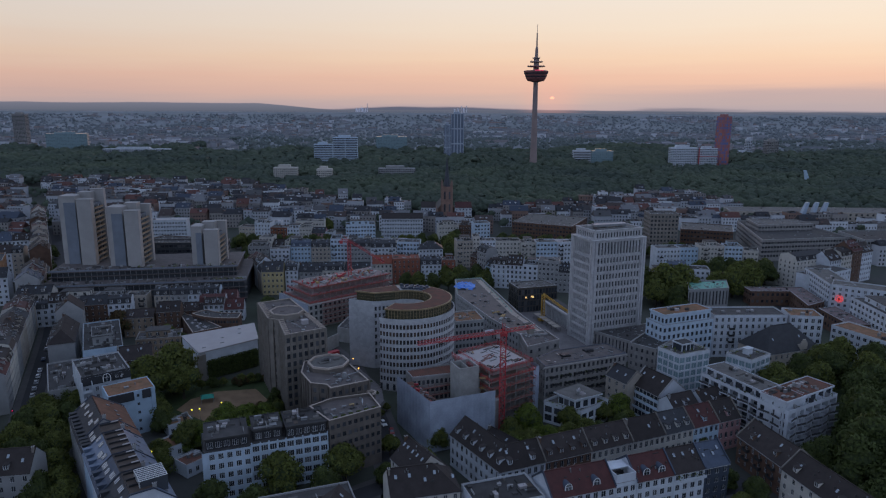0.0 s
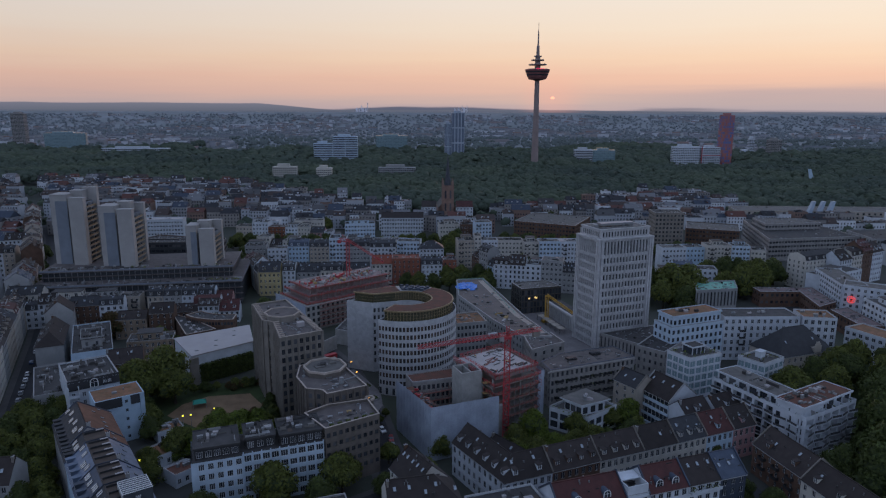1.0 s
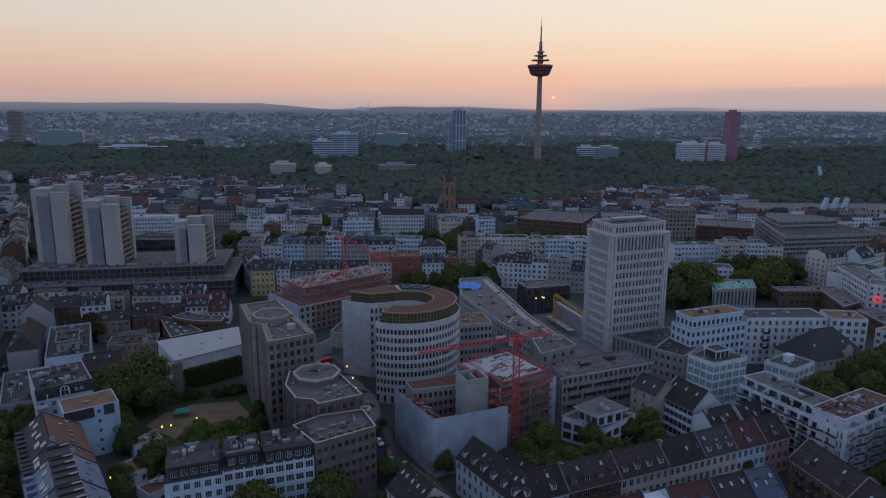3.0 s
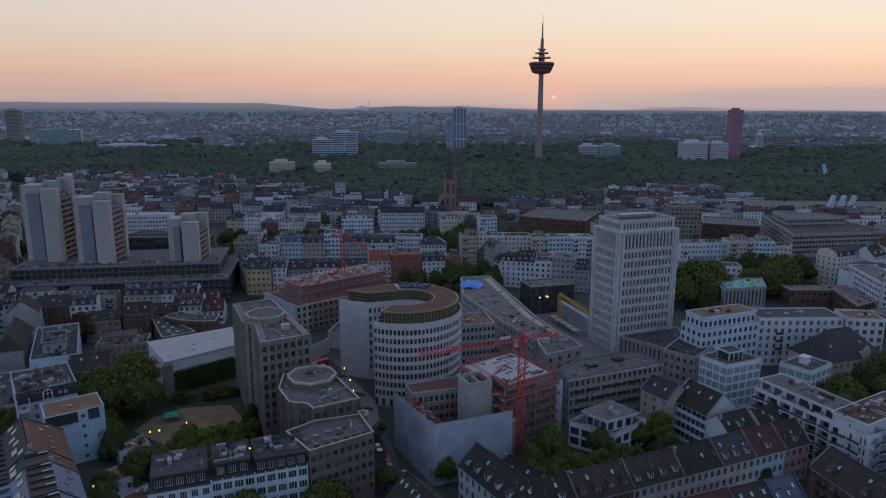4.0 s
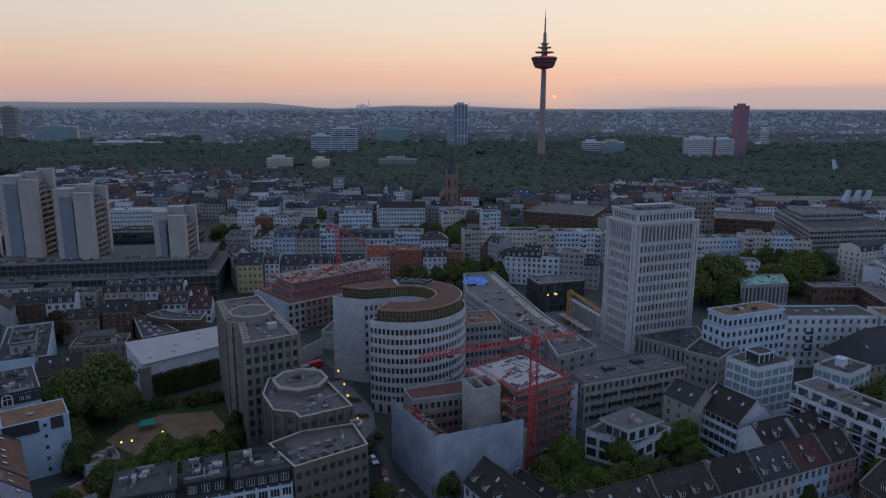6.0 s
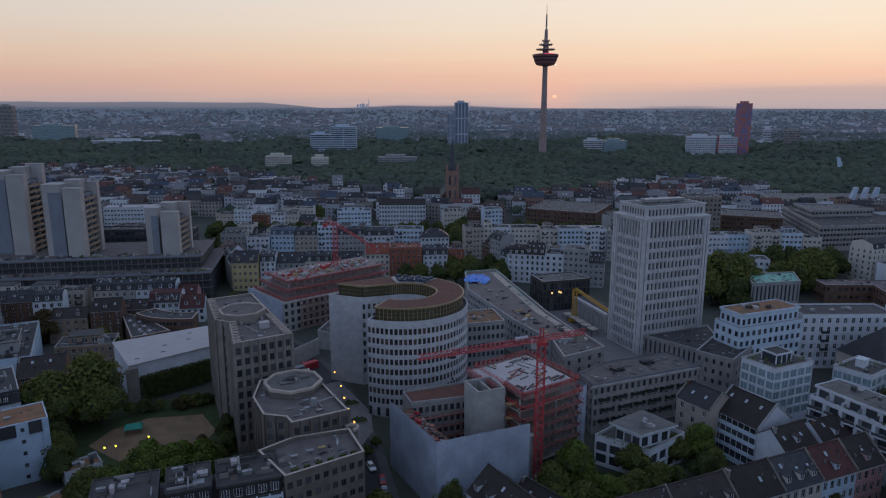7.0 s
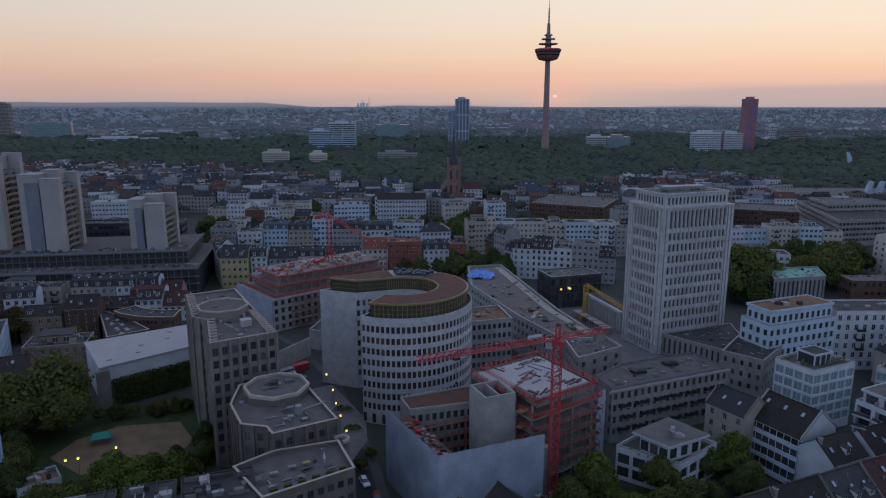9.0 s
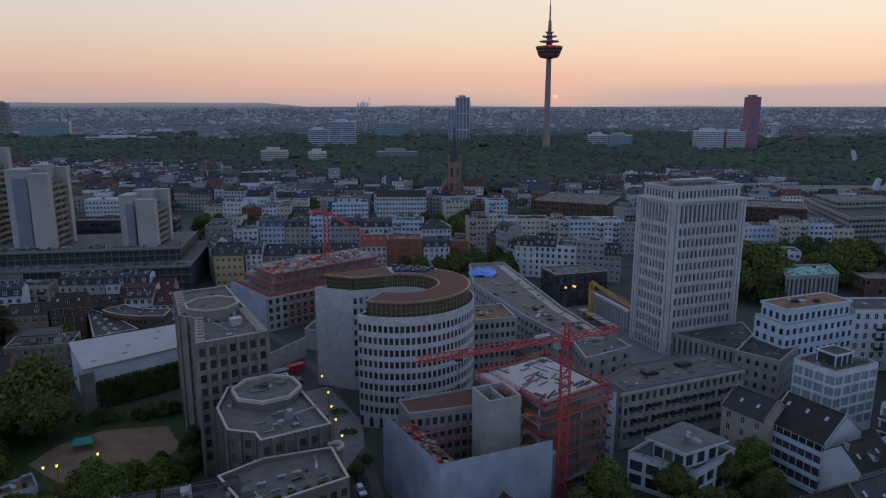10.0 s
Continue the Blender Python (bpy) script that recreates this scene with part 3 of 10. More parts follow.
def skylight(th, x, y, z, rise, w=0.9, h=1.3, back=False, depth=11.0):
    """A tilted roof window that lies on a slope of the given rise per metre."""
    n = Vector((0, -rise, 1)).normalized()
    u = Vector((0, 1, rise)).normalized()
    if back:
        n.y, u.y, y = -n.y, -u.y, depth - y
    c = Vector((x, y, z)) + n * 0.02
    r = Vector((1, 0, 0))
    g = Geo()

    def quad(a, b, up):
        q = [c + r * (i * a / 2) + u * (j * b / 2) + n * up for i, j in ((-1, -1), (1, -1), (1, 1), (-1, 1))]
        return [tuple(k) for k in (q[::-1] if back else q)]
    g.solid([quad(w, h, 0), quad(w, h, 0.12)], 0)
    g.face(quad(w - 0.16, h - 0.16, 0.135), 1)
    part("skylight", g, (DARKMETAL, SKYGLASS), th)


def balcony(th, x, y, z, w, out, mat, rail, ang=0.0):
    g = Geo()
    c, s = math.cos(ang), math.sin(ang)

    def blk(a0, b0, z0, a1, b1, z1, m):
        g.prism([(x + c * a - s * b, y + s * a + c * b) for a, b in ((a0, b0), (a1, b0), (a1, b1), (a0, b1))], z0, z1, m)
    blk(-w / 2, -out, z - 0.2, w / 2, 0, z, 0)
    blk(-w / 2, -out, z, w / 2, -out + 0.07, z + 1.0, 1)
    blk(-w / 2, -out + 0.07, z, -w / 2 + 0.07, 0, z + 1.0, 1)
    blk(w / 2 - 0.07, -out + 0.07, z, w / 2, 0, z + 1.0, 1)
    part("balcony", g, (mat, rail), th)


def house(x, y, ang, w, d, floors, roof="gable", wall=None, tile=None, cols=None, fh=3.2, rise=0.85, near=False, dormers=0, lights=0,
          smoke=1, label="", group="", seed=0, ww=1.15, wh=1.75, back=True, sides=0, frame_mat=None, balconies=(), name="house", hips=(0, 0), party=None, pent=True, untidy=0):
    """A town house: its front runs from (x, y) along ang, it is w wide and d deep."""
    rng = random.Random(seed * 7919 + int(x * 13) + int(y * 29))
    wall, tile = wall or WHITE, tile or SLATE
    th = thing(name, x, y, 0, ang, label, "house", group)
    singles = near and y < 335
    H = floors * fh + 0.7
    cols = cols or max(2, round(w / 2.9))
    g, wins = Geo(), []
    facade(g, wins, (0, 0), (w, 0), 0, H, floors, cols, ww, wh, 1.1, fh)
    facade(g, wins, (w, 0), (w, d), 0, H, floors if sides else 0, sides, ww, wh, 1.1, fh)
    facade(g, wins, (w, d), (0, d), 0, H, floors if back else 0, cols, ww, wh, 1.1, fh)
    facade(g, wins, (0, d), (0, 0), 0, H, floors if sides else 0, sides, ww, wh, 1.1, fh)
    r = Geo()
    if roof == "gable":
        rh = d / 2 * rise
        o, e = 0.4, 0.4 * rise
        hl, hr = hips[0] * d * 0.5, hips[1] * d * 0.5
        x0, x1 = -0.05 - hips[0] * o, w + 0.05 + hips[1] * o
        zt, ze = H + rh + 0.2, H - e + 0.2
        for xx, flip, hip in ((0, True, hl), (w, False, hr)):
            if not hip:
                tri = [(xx, 0, H), (xx, d, H), (xx, d / 2, H + rh)]
                g.face(tri[::-1] if flip else tri, 0)
        slab(r, (x0, -o, ze), (x1, -o, ze), (w + 0.05 - hr, d / 2, zt), (-0.05 + hl, d / 2, zt), 0.2)
        slab(r, (-0.05 + hl, d / 2, zt), (w + 0.05 - hr, d / 2, zt), (x1, d + o, ze), (x0, d + o, ze), 0.2)
        if hl:
            r.face([(x0, d + o, ze), (x0, -o, ze), (hl - 0.05, d / 2, zt)], 0)
        if hr:
            r.face([(x1, -o, ze), (x1, d + o, ze), (w + 0.05 - hr, d / 2, zt)], 0)
        r.beam((-0.05 + hl, d / 2, zt + 0.02), (w + 0.05 - hr, d / 2, zt + 0.02), 0.28)
        r.box(0, -o - 0.14, H - e - 0.05, w, -o + 0.02, H - e + 0.09, 1)
        top = H + rh
    elif roof == "mansard":
        k, s = 2.9, 1.15
        t2 = 0.32 * (d / 2 - s)
        prof = [(0, H), (s, H + k), (d / 2, H + k + t2), (d - s, H + k), (d, H)]
        for a, b in zip(prof, prof[1:]):
            slab(r, (0, a[0], a[1] + 0.1), (w, a[0], a[1] + 0.1), (w, b[0], b[1] + 0.1), (0, b[0], b[1] + 0.1), 0.16)
        for xx, flip in ((0, True), (w, False)):
            q = [(xx, a, b) for a, b in prof]
            g.face(q if flip else q[::-1], 0)
        r.box(0, -0.35, H - 0.12, w, 0.05, H + 0.12, 1)
        rise, top = k / s, H + k + t2
    elif roof == "topdeck":
        k, s = 4.6, 3.0
        prof = [(0, H), (s, H + k), (d - s - 0.8, H + k), (d, H)]
        for i, (p, q) in enumerate(zip(prof, prof[1:])):
            slab(r, (0, p[0], p[1] + 0.1), (w, p[0], p[1] + 0.1), (w, q[0], q[1] + 0.1), (0, q[0], q[1] + 0.1), 0.16, 2 if i == 1 else 0)
        for xx, flip in ((0, True), (w, False)):
            q = [(xx, p, t) for p, t in prof]
            g.face(q if flip else q[::-1], 0)
        r.box(0, -0.35, H - 0.12, w, 0.05, H + 0.12, 1)
        for i in range(int(w / 4.5)):
            r.box(2.0 + i * 4.5, s + 0.3, H + k + 0.1, 2.3 + i * 4.5, d - s - 1.2, H + k + 1.3, 1)
        rise, top = k / s, H + k
    else:
        wallh = 0.55
        outline = [(0, 0), (w, 0), (w, d), (0, d)]
        g.curb(outline, H, H + wallh, 0.28, 0)
        r.prism(inset(outline, 0.28), H - 0.05, H + 0.08, 0)
        r.curb([(-0.04, -0.04), (w + 0.04, -0.04), (w + 0.04, d + 0.04), (-0.04, d + 0.04)], H + wallh, H + wallh + 0.08, 0.32, 1)
        top = H + 0.1
    if floors > 1 and near:
        for nm, out, z0, z1 in (("belt_course", 0.1, fh + 0.25, fh + 0.5), ("cornice", 0.18, H - 0.4, H - 0.12)):
            band = Geo()
            band.box(0.02, -out, z0, w - 0.02, -0.002, z1)
            part(nm, band, (wall,), th)
    part("wall", g, (wall,), th)
    part("roof", r, (tile, PARAPET, TERRACE), th)
    windows(th, wins, frame_mat, None, 1, singles)
    if roof == "gable" and party is not None:
        for xx in (0.0, w):
            if (xx == 0 and hips[0]) or (xx > 0 and hips[1]):
                continue
            f = Geo()
            q = [(-0.35, H - 0.1), (-0.35, H + 0.35), (d / 2, H + rh + 0.75), (d + 0.35, H + 0.35), (d + 0.35, H - 0.1), (d / 2, H + rh)]
            f.solid([[(xx - 0.16, a, b) for a, b in q], [(xx + 0.16, a, b) for a, b in q]][::-1], 0)
            part("fire_wall", f, (party,), th)
    if untidy:
        if roof == "gable":
            untidy_slope(th, w, d, H, rise, untidy, rng)
        elif roof == "mansard":
            untidy_roof(th, 0.5, w - 0.5, d * 0.3, d * 0.75, top - 0.45, untidy, rng)
        else:
            untidy_roof(th, 0.6, w - 0.6, 0.6, d - 0.6, H + 0.08, untidy, rng)
    if roof == "flat":
        roof_units(th, w, d, H + 0.08, rng.randint(1, 3) + (2 if near else 0) if singles or not untidy else 0, rng)
        if rng.random() < 0.45 and w > 8 and pent:
            p = Geo()
            a, b, c = rng.uniform(0.12, 0.3) * w, rng.uniform(0.55, 0.9) * w, rng.uniform(0.25, 0.4) * d
            pw = []
            for (p0, p1, n) in (((a, c), (b, c), 3), ((b, c), (b, d * 0.9), 2), ((b, d * 0.9), (a, d * 0.9), 3), ((a, d * 0.9), (a, c), 2)):
                facade(p, pw, p0, p1, H, H + 2.9, 1, n, 1.6, 1.9, 0.4, 3, 0.1)
            p.prism([(a - 0.3, c - 0.3), (b + 0.3, c - 0.3), (b + 0.3, d * 0.9 + 0.3), (a - 0.3, d * 0.9 + 0.3)], H + 2.9, H + 3.15, 1)
            ph = part("penthouse", p, (wall, BITUMEN), th)
            gw = Geo()
            for q in pw:
                pane(gw, q)
            tagged(part("penthouse_glazing", gw, (FRAME, GLASS_MANY), ph), kind="stuff")
    else:
        for i in range(smoke):
            cx = (0.5 if i % 2 == 0 else w - 0.5)
            chimney(th, cx, d * (0.42 if i < 2 else 0.7), H, top + 0.7, rng.choice((BRICK, GREY, CONCRETE)))
        n = dormers
        for i in range(n):
            cx = w * (i + 0.5) / n
            if roof in ("gable", "topdeck"):
                dormer(th, cx, 0.9, H + 0.9 * rise + 0.15, 1.5, 1.65, rise, tile, wall)
            else:
                dormer(th, cx, 0.15, H + 0.55, 1.4, 1.8, 6.0, tile, wall)
        for i in range(lights):
            cx = w * (i + 0.5 + rng.uniform(-0.15, 0.15)) / lights
            if roof == "gable":
                yy = d * rng.choice((0.24, 0.34))
                skylight(th, cx, yy, H + yy * rise + 0.22, rise)
            elif roof == "topdeck":
                yy = 2.0 if i % 2 else 1.2
                skylight(th, cx, yy, H + yy * rise + 0.12, rise, 1.0, 1.5)
                skylight(th, cx + 1.15, yy, H + yy * rise + 0.12, rise, 1.0, 1.5)
            else:
                yy = 1.15 + (d / 2 - 1.15) * 0.5
                skylight(th, cx, yy, H + 2.9 + 0.32 * (yy - 1.15) + 0.12, 0.32)
    for bx, fl in balconies:
        balcony(th, bx, 0, fl * fh + 0.75, 2.6, 1.2, wall, DARKMETAL)
    return th


def fill_row(x0, y0, x1, y1, depth, floors, seed, flat=0.3, group="", wide=(9, 15), fh=3.2, warm=False):
    """A closed row of town houses between two points, each of another height, colour and roof."""
    rng = random.Random(seed)
    L = math.hypot(x1 - x0, y1 - y0)
    ux, uy = (x1 - x0) / L, (y1 - y0) / L
    ang = math.degrees(math.atan2(uy, ux))
    s = 0.0
    while s < L - 4:
        w = min(rng.uniform(*wide), L - s)
        if L - s - w < 6:
            w = L - s
        wall, colour = rng.choice(((WHITE, "white"), (WHITE, "white"), (WHITE, "pale"), (WHITE, "white"), (GREY, "grey"), (GREY, "grey"), (GREY, "light grey"), (CREAM, "cream"), (CREAM, "cream"), (BEIGE, "beige"), (SKYBLUE, "pale blue"), (BRICK, "brown brick"))) if rng.random() < 0.93 else rng.choice(((PINK, "pink"), (REDBRICK, "red brick"), (YELLOW, "yellow")))
        if warm:
            wall, colour = rng.choice(((CREAM, "cream"), (BEIGE, "beige"), (BEIGE, "beige"), (GREY, "grey"), (BRICK, "brown brick"), (CREAM, "sandy")))
        kind = "flat" if rng.random() < flat else rng.choice(("gable", "gable", "mansard"))
        tile, cover = rng.choice(((SLATE, "dark slate"), (SLATE, "dark slate"), (SLATE, "dark slate"), (TILE, "brown tiled"), (TILE, "brown tiled"), (TILE, "brown tiled"), (REDTILE, "red tiled"), (ZINC, "zinc"))) if kind != "flat" else rng.choice(((GRAVEL, "gravelled flat"), (BITUMEN, "bitumen flat")))
        n = max(2, floors + rng.choice((-1, 0, 0, 0, 1)))
        house(x0 + ux * s, y0 + uy * s, ang, w - 0.03, depth + rng.uniform(-1, 1), n, kind, wall, tile, fh=fh + rng.uniform(-0.15, 0.2), rise=rng.uniform(0.65, 0.95),
              dormers=rng.choice((0, 2, 2, 3)) if kind != "flat" else 0, lights=rng.choice((1, 2, 3, 4)) if kind == "gable" else 1, smoke=rng.choice((1, 1, 2)),
              label=f"{colour} town house of {n} storeys, {cover} roof", group=group, seed=seed,
              untidy=8 if kind != "flat" else 12, ww=rng.uniform(1.05, 1.5), wh=rng.uniform(1.5, 1.95), frame_mat=FRAME if wall is not WHITE else rng.choice((FRAME, FRAMEDARK)))
        s += w


# ---- trees ----


def leaf_cards(rng, lobes, per, size, soft=False):
    """Corners of many small leaf clumps on the skin of several lobes."""
    vs, fs, ns = [], [], []
    for (cx, cy, cz, rx, rz) in lobes:
        n = int(per * (rx * rx) / 6)
        d = rng.normal(size=(n, 3))
        d /= np.linalg.norm(d, axis=1)[:, None]
        d[:, 2] = np.where(d[:, 2] < -0.6, -d[:, 2], d[:, 2])
        rad = rng.uniform(0.78, 1.12, n)[:, None]
        c = np.array([cx, cy, cz]) + d * rad * np.array([rx, rx, rz])
        nor = d + rng.normal(scale=0.55, size=(n, 3))
        nor /= np.linalg.norm(nor, axis=1)[:, None]
        a = np.cross(nor, rng.normal(size=(n, 3)))
        a /= np.linalg.norm(a, axis=1)[:, None] + 1e-9
        b = np.cross(nor, a)
        s = rng.uniform(0.6, 1.3, n)[:, None] * size
        quad = np.stack([c - a * s - b * s * 0.6, c + a * s * 0.7 - b * s, c + a * s + b * s * 0.7, c - a * s * 0.6 + b * s + nor * s * 0.3], 1)
        vs.append(quad.reshape(-1, 3))
        m = d * 0.9 + nor * 0.45 + np.array([0, 0, 0.25])
        ns.append(np.repeat(m / np.linalg.norm(m, axis=1)[:, None], 4, axis=0))
    v = np.concatenate(vs)
    f = np.arange(len(v)).reshape(-1, 4)
    return (v, f, np.concatenate(ns)) if soft else (v, f)


def mesh_arrays(name, v, f, mats, index=None, normals=None):
    me = bpy.data.meshes.new(name)
    k = f.shape[1]
    me.vertices.add(len(v))
    me.vertices.foreach_set("co", np.ascontiguousarray(v, dtype=np.float32).ravel())
    me.loops.add(f.size)
    me.loops.foreach_set("vertex_index", f.ravel().astype(np.int32))
    me.polygons.add(len(f))
    me.polygons.foreach_set("loop_start", np.arange(0, f.size, k, dtype=np.int32))
    me.polygons.foreach_set("loop_total", np.full(len(f), k, dtype=np.int32))
    for m in mats:
        me.materials.append(m)
    if index is not None:
        me.polygons.foreach_set("material_index", index.astype(np.int32))
    me.update(calc_edges=True)
    if normals is not None:
        me.normals_split_custom_set_from_vertices(normals.tolist())
    return me


TREES = {}


def tree_proto(kind, leaf, seed, r, h, fine=False):
    """A tree at the origin: a tapered trunk with limbs, and a crown of leaf clumps round shade-dark filler shells."""
    rng = np.random.default_rng(seed)
    th = thing("tree", 0, 0, 0, 0, {"mid": "green broadleaf tree with a full crown", "dark": "dark green broadleaf tree with a dense crown", "fresh": "fresh green tree with a loose crown", "copper": "brownish tree with a rounded crown"}[kind], "tree", "city trees")
    g = Geo()
    zt = h - r * 1.1
    ring = [(math.cos(2 * math.pi * i / 8), math.sin(2 * math.pi * i / 8)) for i in range(8)]
    g.solid([[(c * q, s * q, z) for c, s in ring] for q, z in ((0.42, 0), (0.30, 1.0), (0.26, zt * 0.6), (0.16, zt + r * 0.6))], 0)
    lobes = [(0, 0, zt + r * 0.25, r * 0.72, r * 0.78)]
    for i in range(7):
        a = 2 * math.pi * i / 7 + rng.uniform(-0.3, 0.3)
        q, z = r * rng.uniform(0.42, 0.62), zt + r * rng.uniform(-0.42, 0.5)
        lobes.append((q * math.cos(a), q * math.sin(a), z, r * rng.uniform(0.36, 0.52), r * rng.uniform(0.34, 0.5)))
        g.beam((0, 0, zt * 0.6), (q * 0.8 * math.cos(a), q * 0.8 * math.sin(a), z), 0.16, 0)
    lobes.append((r * 0.1, -r * 0.1, zt + r * 0.75, r * 0.45, r * 0.42))
    part("trunk", g, (BARK,), th)
    v, f, nrm = leaf_cards(rng, lobes, 400 if fine else 210, 0.21 if fine else 0.30, True)
    part("crown", mesh_arrays("crown", v, f, (leaf,), None, nrm), None, th)
    # filler shells in the lobes, coloured as the shaded inside of the crown
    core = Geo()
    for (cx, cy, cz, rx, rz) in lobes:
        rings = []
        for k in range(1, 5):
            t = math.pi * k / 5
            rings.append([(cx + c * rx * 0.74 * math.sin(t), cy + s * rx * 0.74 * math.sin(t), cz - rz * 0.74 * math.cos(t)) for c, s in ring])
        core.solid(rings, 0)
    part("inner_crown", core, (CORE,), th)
    return th


def tree(x, y, size=1.0, kind="mid", turn=None, tall=1.0, z=0.0):
    rng = random.Random(int(x * 31) + int(y * 17))
    variant = rng.randint(0, 1)
    fine = y < 300
    key = (kind, variant, fine)
    m = pose(x, y, z, 0, 0, rng.uniform(0, 360) if turn is None else turn)
    if key not in TREES:
        leaf = LEAF[("mid", "dark", "fresh", "copper").index(kind)]
        ob = tree_proto(kind, leaf, 11 + variant * 5 + len(kind), 4.9, 9.6, fine)
        ob.matrix_basis = m
        ob.scale = (size, size, size * tall)
        TREES[key] = ob
        return ob
    src = TREES[key]
    ob = copy_thing(src, m)
    ob.scale = (size, size, size * tall)
    return ob


CARS = {}


def car(x, y, ang, colour, z=0.02):
    """A parked car: body, glazed cabin, four wheels and two pairs of lamps."""
    m = pose(x, y, z, 0, 0, ang)
    if colour in CARS:
        return copy_thing(CARS[colour], m)
    paint = material("car_paint_" + colour, {"white": (0.7, 0.7, 0.7), "black": (0.02, 0.02, 0.022), "silver": (0.35, 0.36, 0.37), "blue": (0.04, 0.07, 0.16), "red": (0.3, 0.03, 0.03)}[colour], 0.3, 0.1, 1, 6, 0.0)
    th = thing("car", 0, 0, 0, 0, f"parked {colour} car beside the kerb", "car", "parked cars")
    g = Geo()
    side = [(-2.15, 0.35), (2.15, 0.35), (2.2, 0.75), (1.0, 0.95), (-2.1, 1.0)]
    g.solid([[(a, -0.86, b) for a, b in side], [(a, 0.86, b) for a, b in side]][::-1], 0)
    part("body", g, (paint,), th)
    g = Geo()
    g.hexa([(-2.0, -0.8, 0.97), (1.0, -0.8, 0.94), (1.0, 0.8, 0.94), (-2.0, 0.8, 0.97)], [(-1.6, -0.62, 1.48), (0.2, -0.62, 1.48), (0.2, 0.62, 1.48), (-1.6, 0.62, 1.48)], 1, 0)
    part("cabin", g, (paint, GLASS), th)
    w = Geo()
    ring = [(math.cos(2 * math.pi * i / 12) * 0.33, math.sin(2 * math.pi * i / 12) * 0.33) for i in range(12)]
    w.solid([[(a, 0.1, b) for a, b in ring], [(a, -0.1, b) for a, b in ring]], 0)
    wm = w.mesh("wheel", (DARKMETAL,))
    for a, b in ((-1.35, -0.82), (-1.35, 0.82), (1.35, -0.82), (1.35, 0.82)):
        o = part("wheel", wm, None, th)
        o.location = (a, b, 0.33)
    th.matrix_basis = m
    CARS[colour] = th
    return th


def street_lamp(x, y, h=6.0, glow=None, arms=1, ang=0.0):
    th = thing("street_lamp", x, y, 0, ang, "lit street lamp on a slim grey post", "street lamp", "street lamps")
    g = Geo()
    g.disc(0, 0, 0, h, 0.09, 0.06, 8)
    g.disc(0, 0, 0, 0.5, 0.14, 0.12, 8)
    part("post", g, (STEEL,), th)
    for k in range(arms):
        q = Geo()
        c = 0.0 if arms == 1 else (-0.9 if k == 0 else 0.9)
        if arms > 1:
            q.beam((0, 0, h - 0.1), (c, 0, h), 0.06)
        q.disc(c, 0, h + 0.62, h + 0.75, 0.34, 0.10, 10)
        head = part("lamp_head", q, (STEEL,), th)
        b = Geo()
        b.disc(c, 0, h, h + 0.62, 0.2, 0.3, 10)
        part("lamp_glass", b, (glow or LAMPGLOW,), head, "glowing lamp glass")
    return th


# ---- ground, streets, park ----


def lie(y):
    """The height of the land: flat, with a long slow rise towards the horizon."""
    t = min(1.0, max(0.0, (y - 3200) / 1700))
    return 72.0 * t * t * (3 - 2 * t)


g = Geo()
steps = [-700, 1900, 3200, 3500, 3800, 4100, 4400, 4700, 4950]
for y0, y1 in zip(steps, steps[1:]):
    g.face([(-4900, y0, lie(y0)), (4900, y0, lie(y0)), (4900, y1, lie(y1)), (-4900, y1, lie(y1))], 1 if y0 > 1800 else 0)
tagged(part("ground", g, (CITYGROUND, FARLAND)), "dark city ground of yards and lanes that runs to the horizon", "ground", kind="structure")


def strip(name, pts, width, z0, z1, mats, label, cat):
    """A paved band of constant width along a line of points."""
    g = Geo()
    left, right = [], []
    for i, p in enumerate(pts):
        a, b = Vector(pts[max(0, i - 1)]), Vector(pts[min(len(pts) - 1, i + 1)])
        d = (b - a).normalized()
        n = Vector((-d.y, d.x))
        left.append(tuple(Vector(p) + n * width / 2))
        right.append(tuple(Vector(p) - n * width / 2))
    for i in range(len(pts) - 1):
        g.prism([right[i], right[i + 1], left[i + 1], left[i]], z0, z1, 0)
    return tagged(part(name, g, mats), label, cat, kind="structure")


STREETS = [
    ([(-6, 150), (-13, 196), (-20, 225), (-27, 252), (-44, 300), (-62, 330), (-96, 372)], 8.0),
    ([(-120, 130), (-136, 190), (-166, 255), (-204, 336), (-278, 482), (-354, 610), (-424, 720)], 7.5),
    ([(-6, 152), (20, 168), (60, 186), (100, 200)], 7.0),
    ([(-300, 470), (-240, 478), (-150, 480), (-100, 470), (-20, 474), (60, 468), (120, 455), (210, 440)], 10.0),
    ([(-92, 140), (-90, 168), (-40, 182), (-14, 200)], 7.0),
    ([(215, 440), (208, 400), (200, 360)], 9.0),
]
for pts, wd in STREETS:
    strip("pavement", pts, wd + 5.0, 0.0, 0.13, (PAVING,), "grey paved footway with stone kerbs", "pavement")
    strip("road", pts, wd, 0.004, 0.14, (ASPHALT,), "dark asphalt city street", "road")


def sheet(name, pts, z0, z1, mat, label, cat):
    g = Geo()
    g.prism(pts, z0, z1)
    return tagged(part(name, g, (mat,)), label, cat, kind="structure")


sheet("plaza", [(40, 330), (50, 292), (78, 290), (92, 312), (76, 330), (72, 372), (64, 392), (42, 388)], 0, 0.10, PLAZA, "pale stone plaza between the office blocks", "plaza")
sheet("forecourt", [(-48, 262), (-27, 250), (-24, 262), (-26, 275), (-40, 300), (-52, 292)], 0, 0.16, PLAZA, "paved forecourt with planted beds", "plaza")
sheet("lawn", [(-128, 240), (-112, 236), (-62, 216), (-60, 250), (-76, 288), (-112, 280), (-124, 262)], 0, 0.06, GRASS, "shaded garden lawn of a courtyard", "lawn")
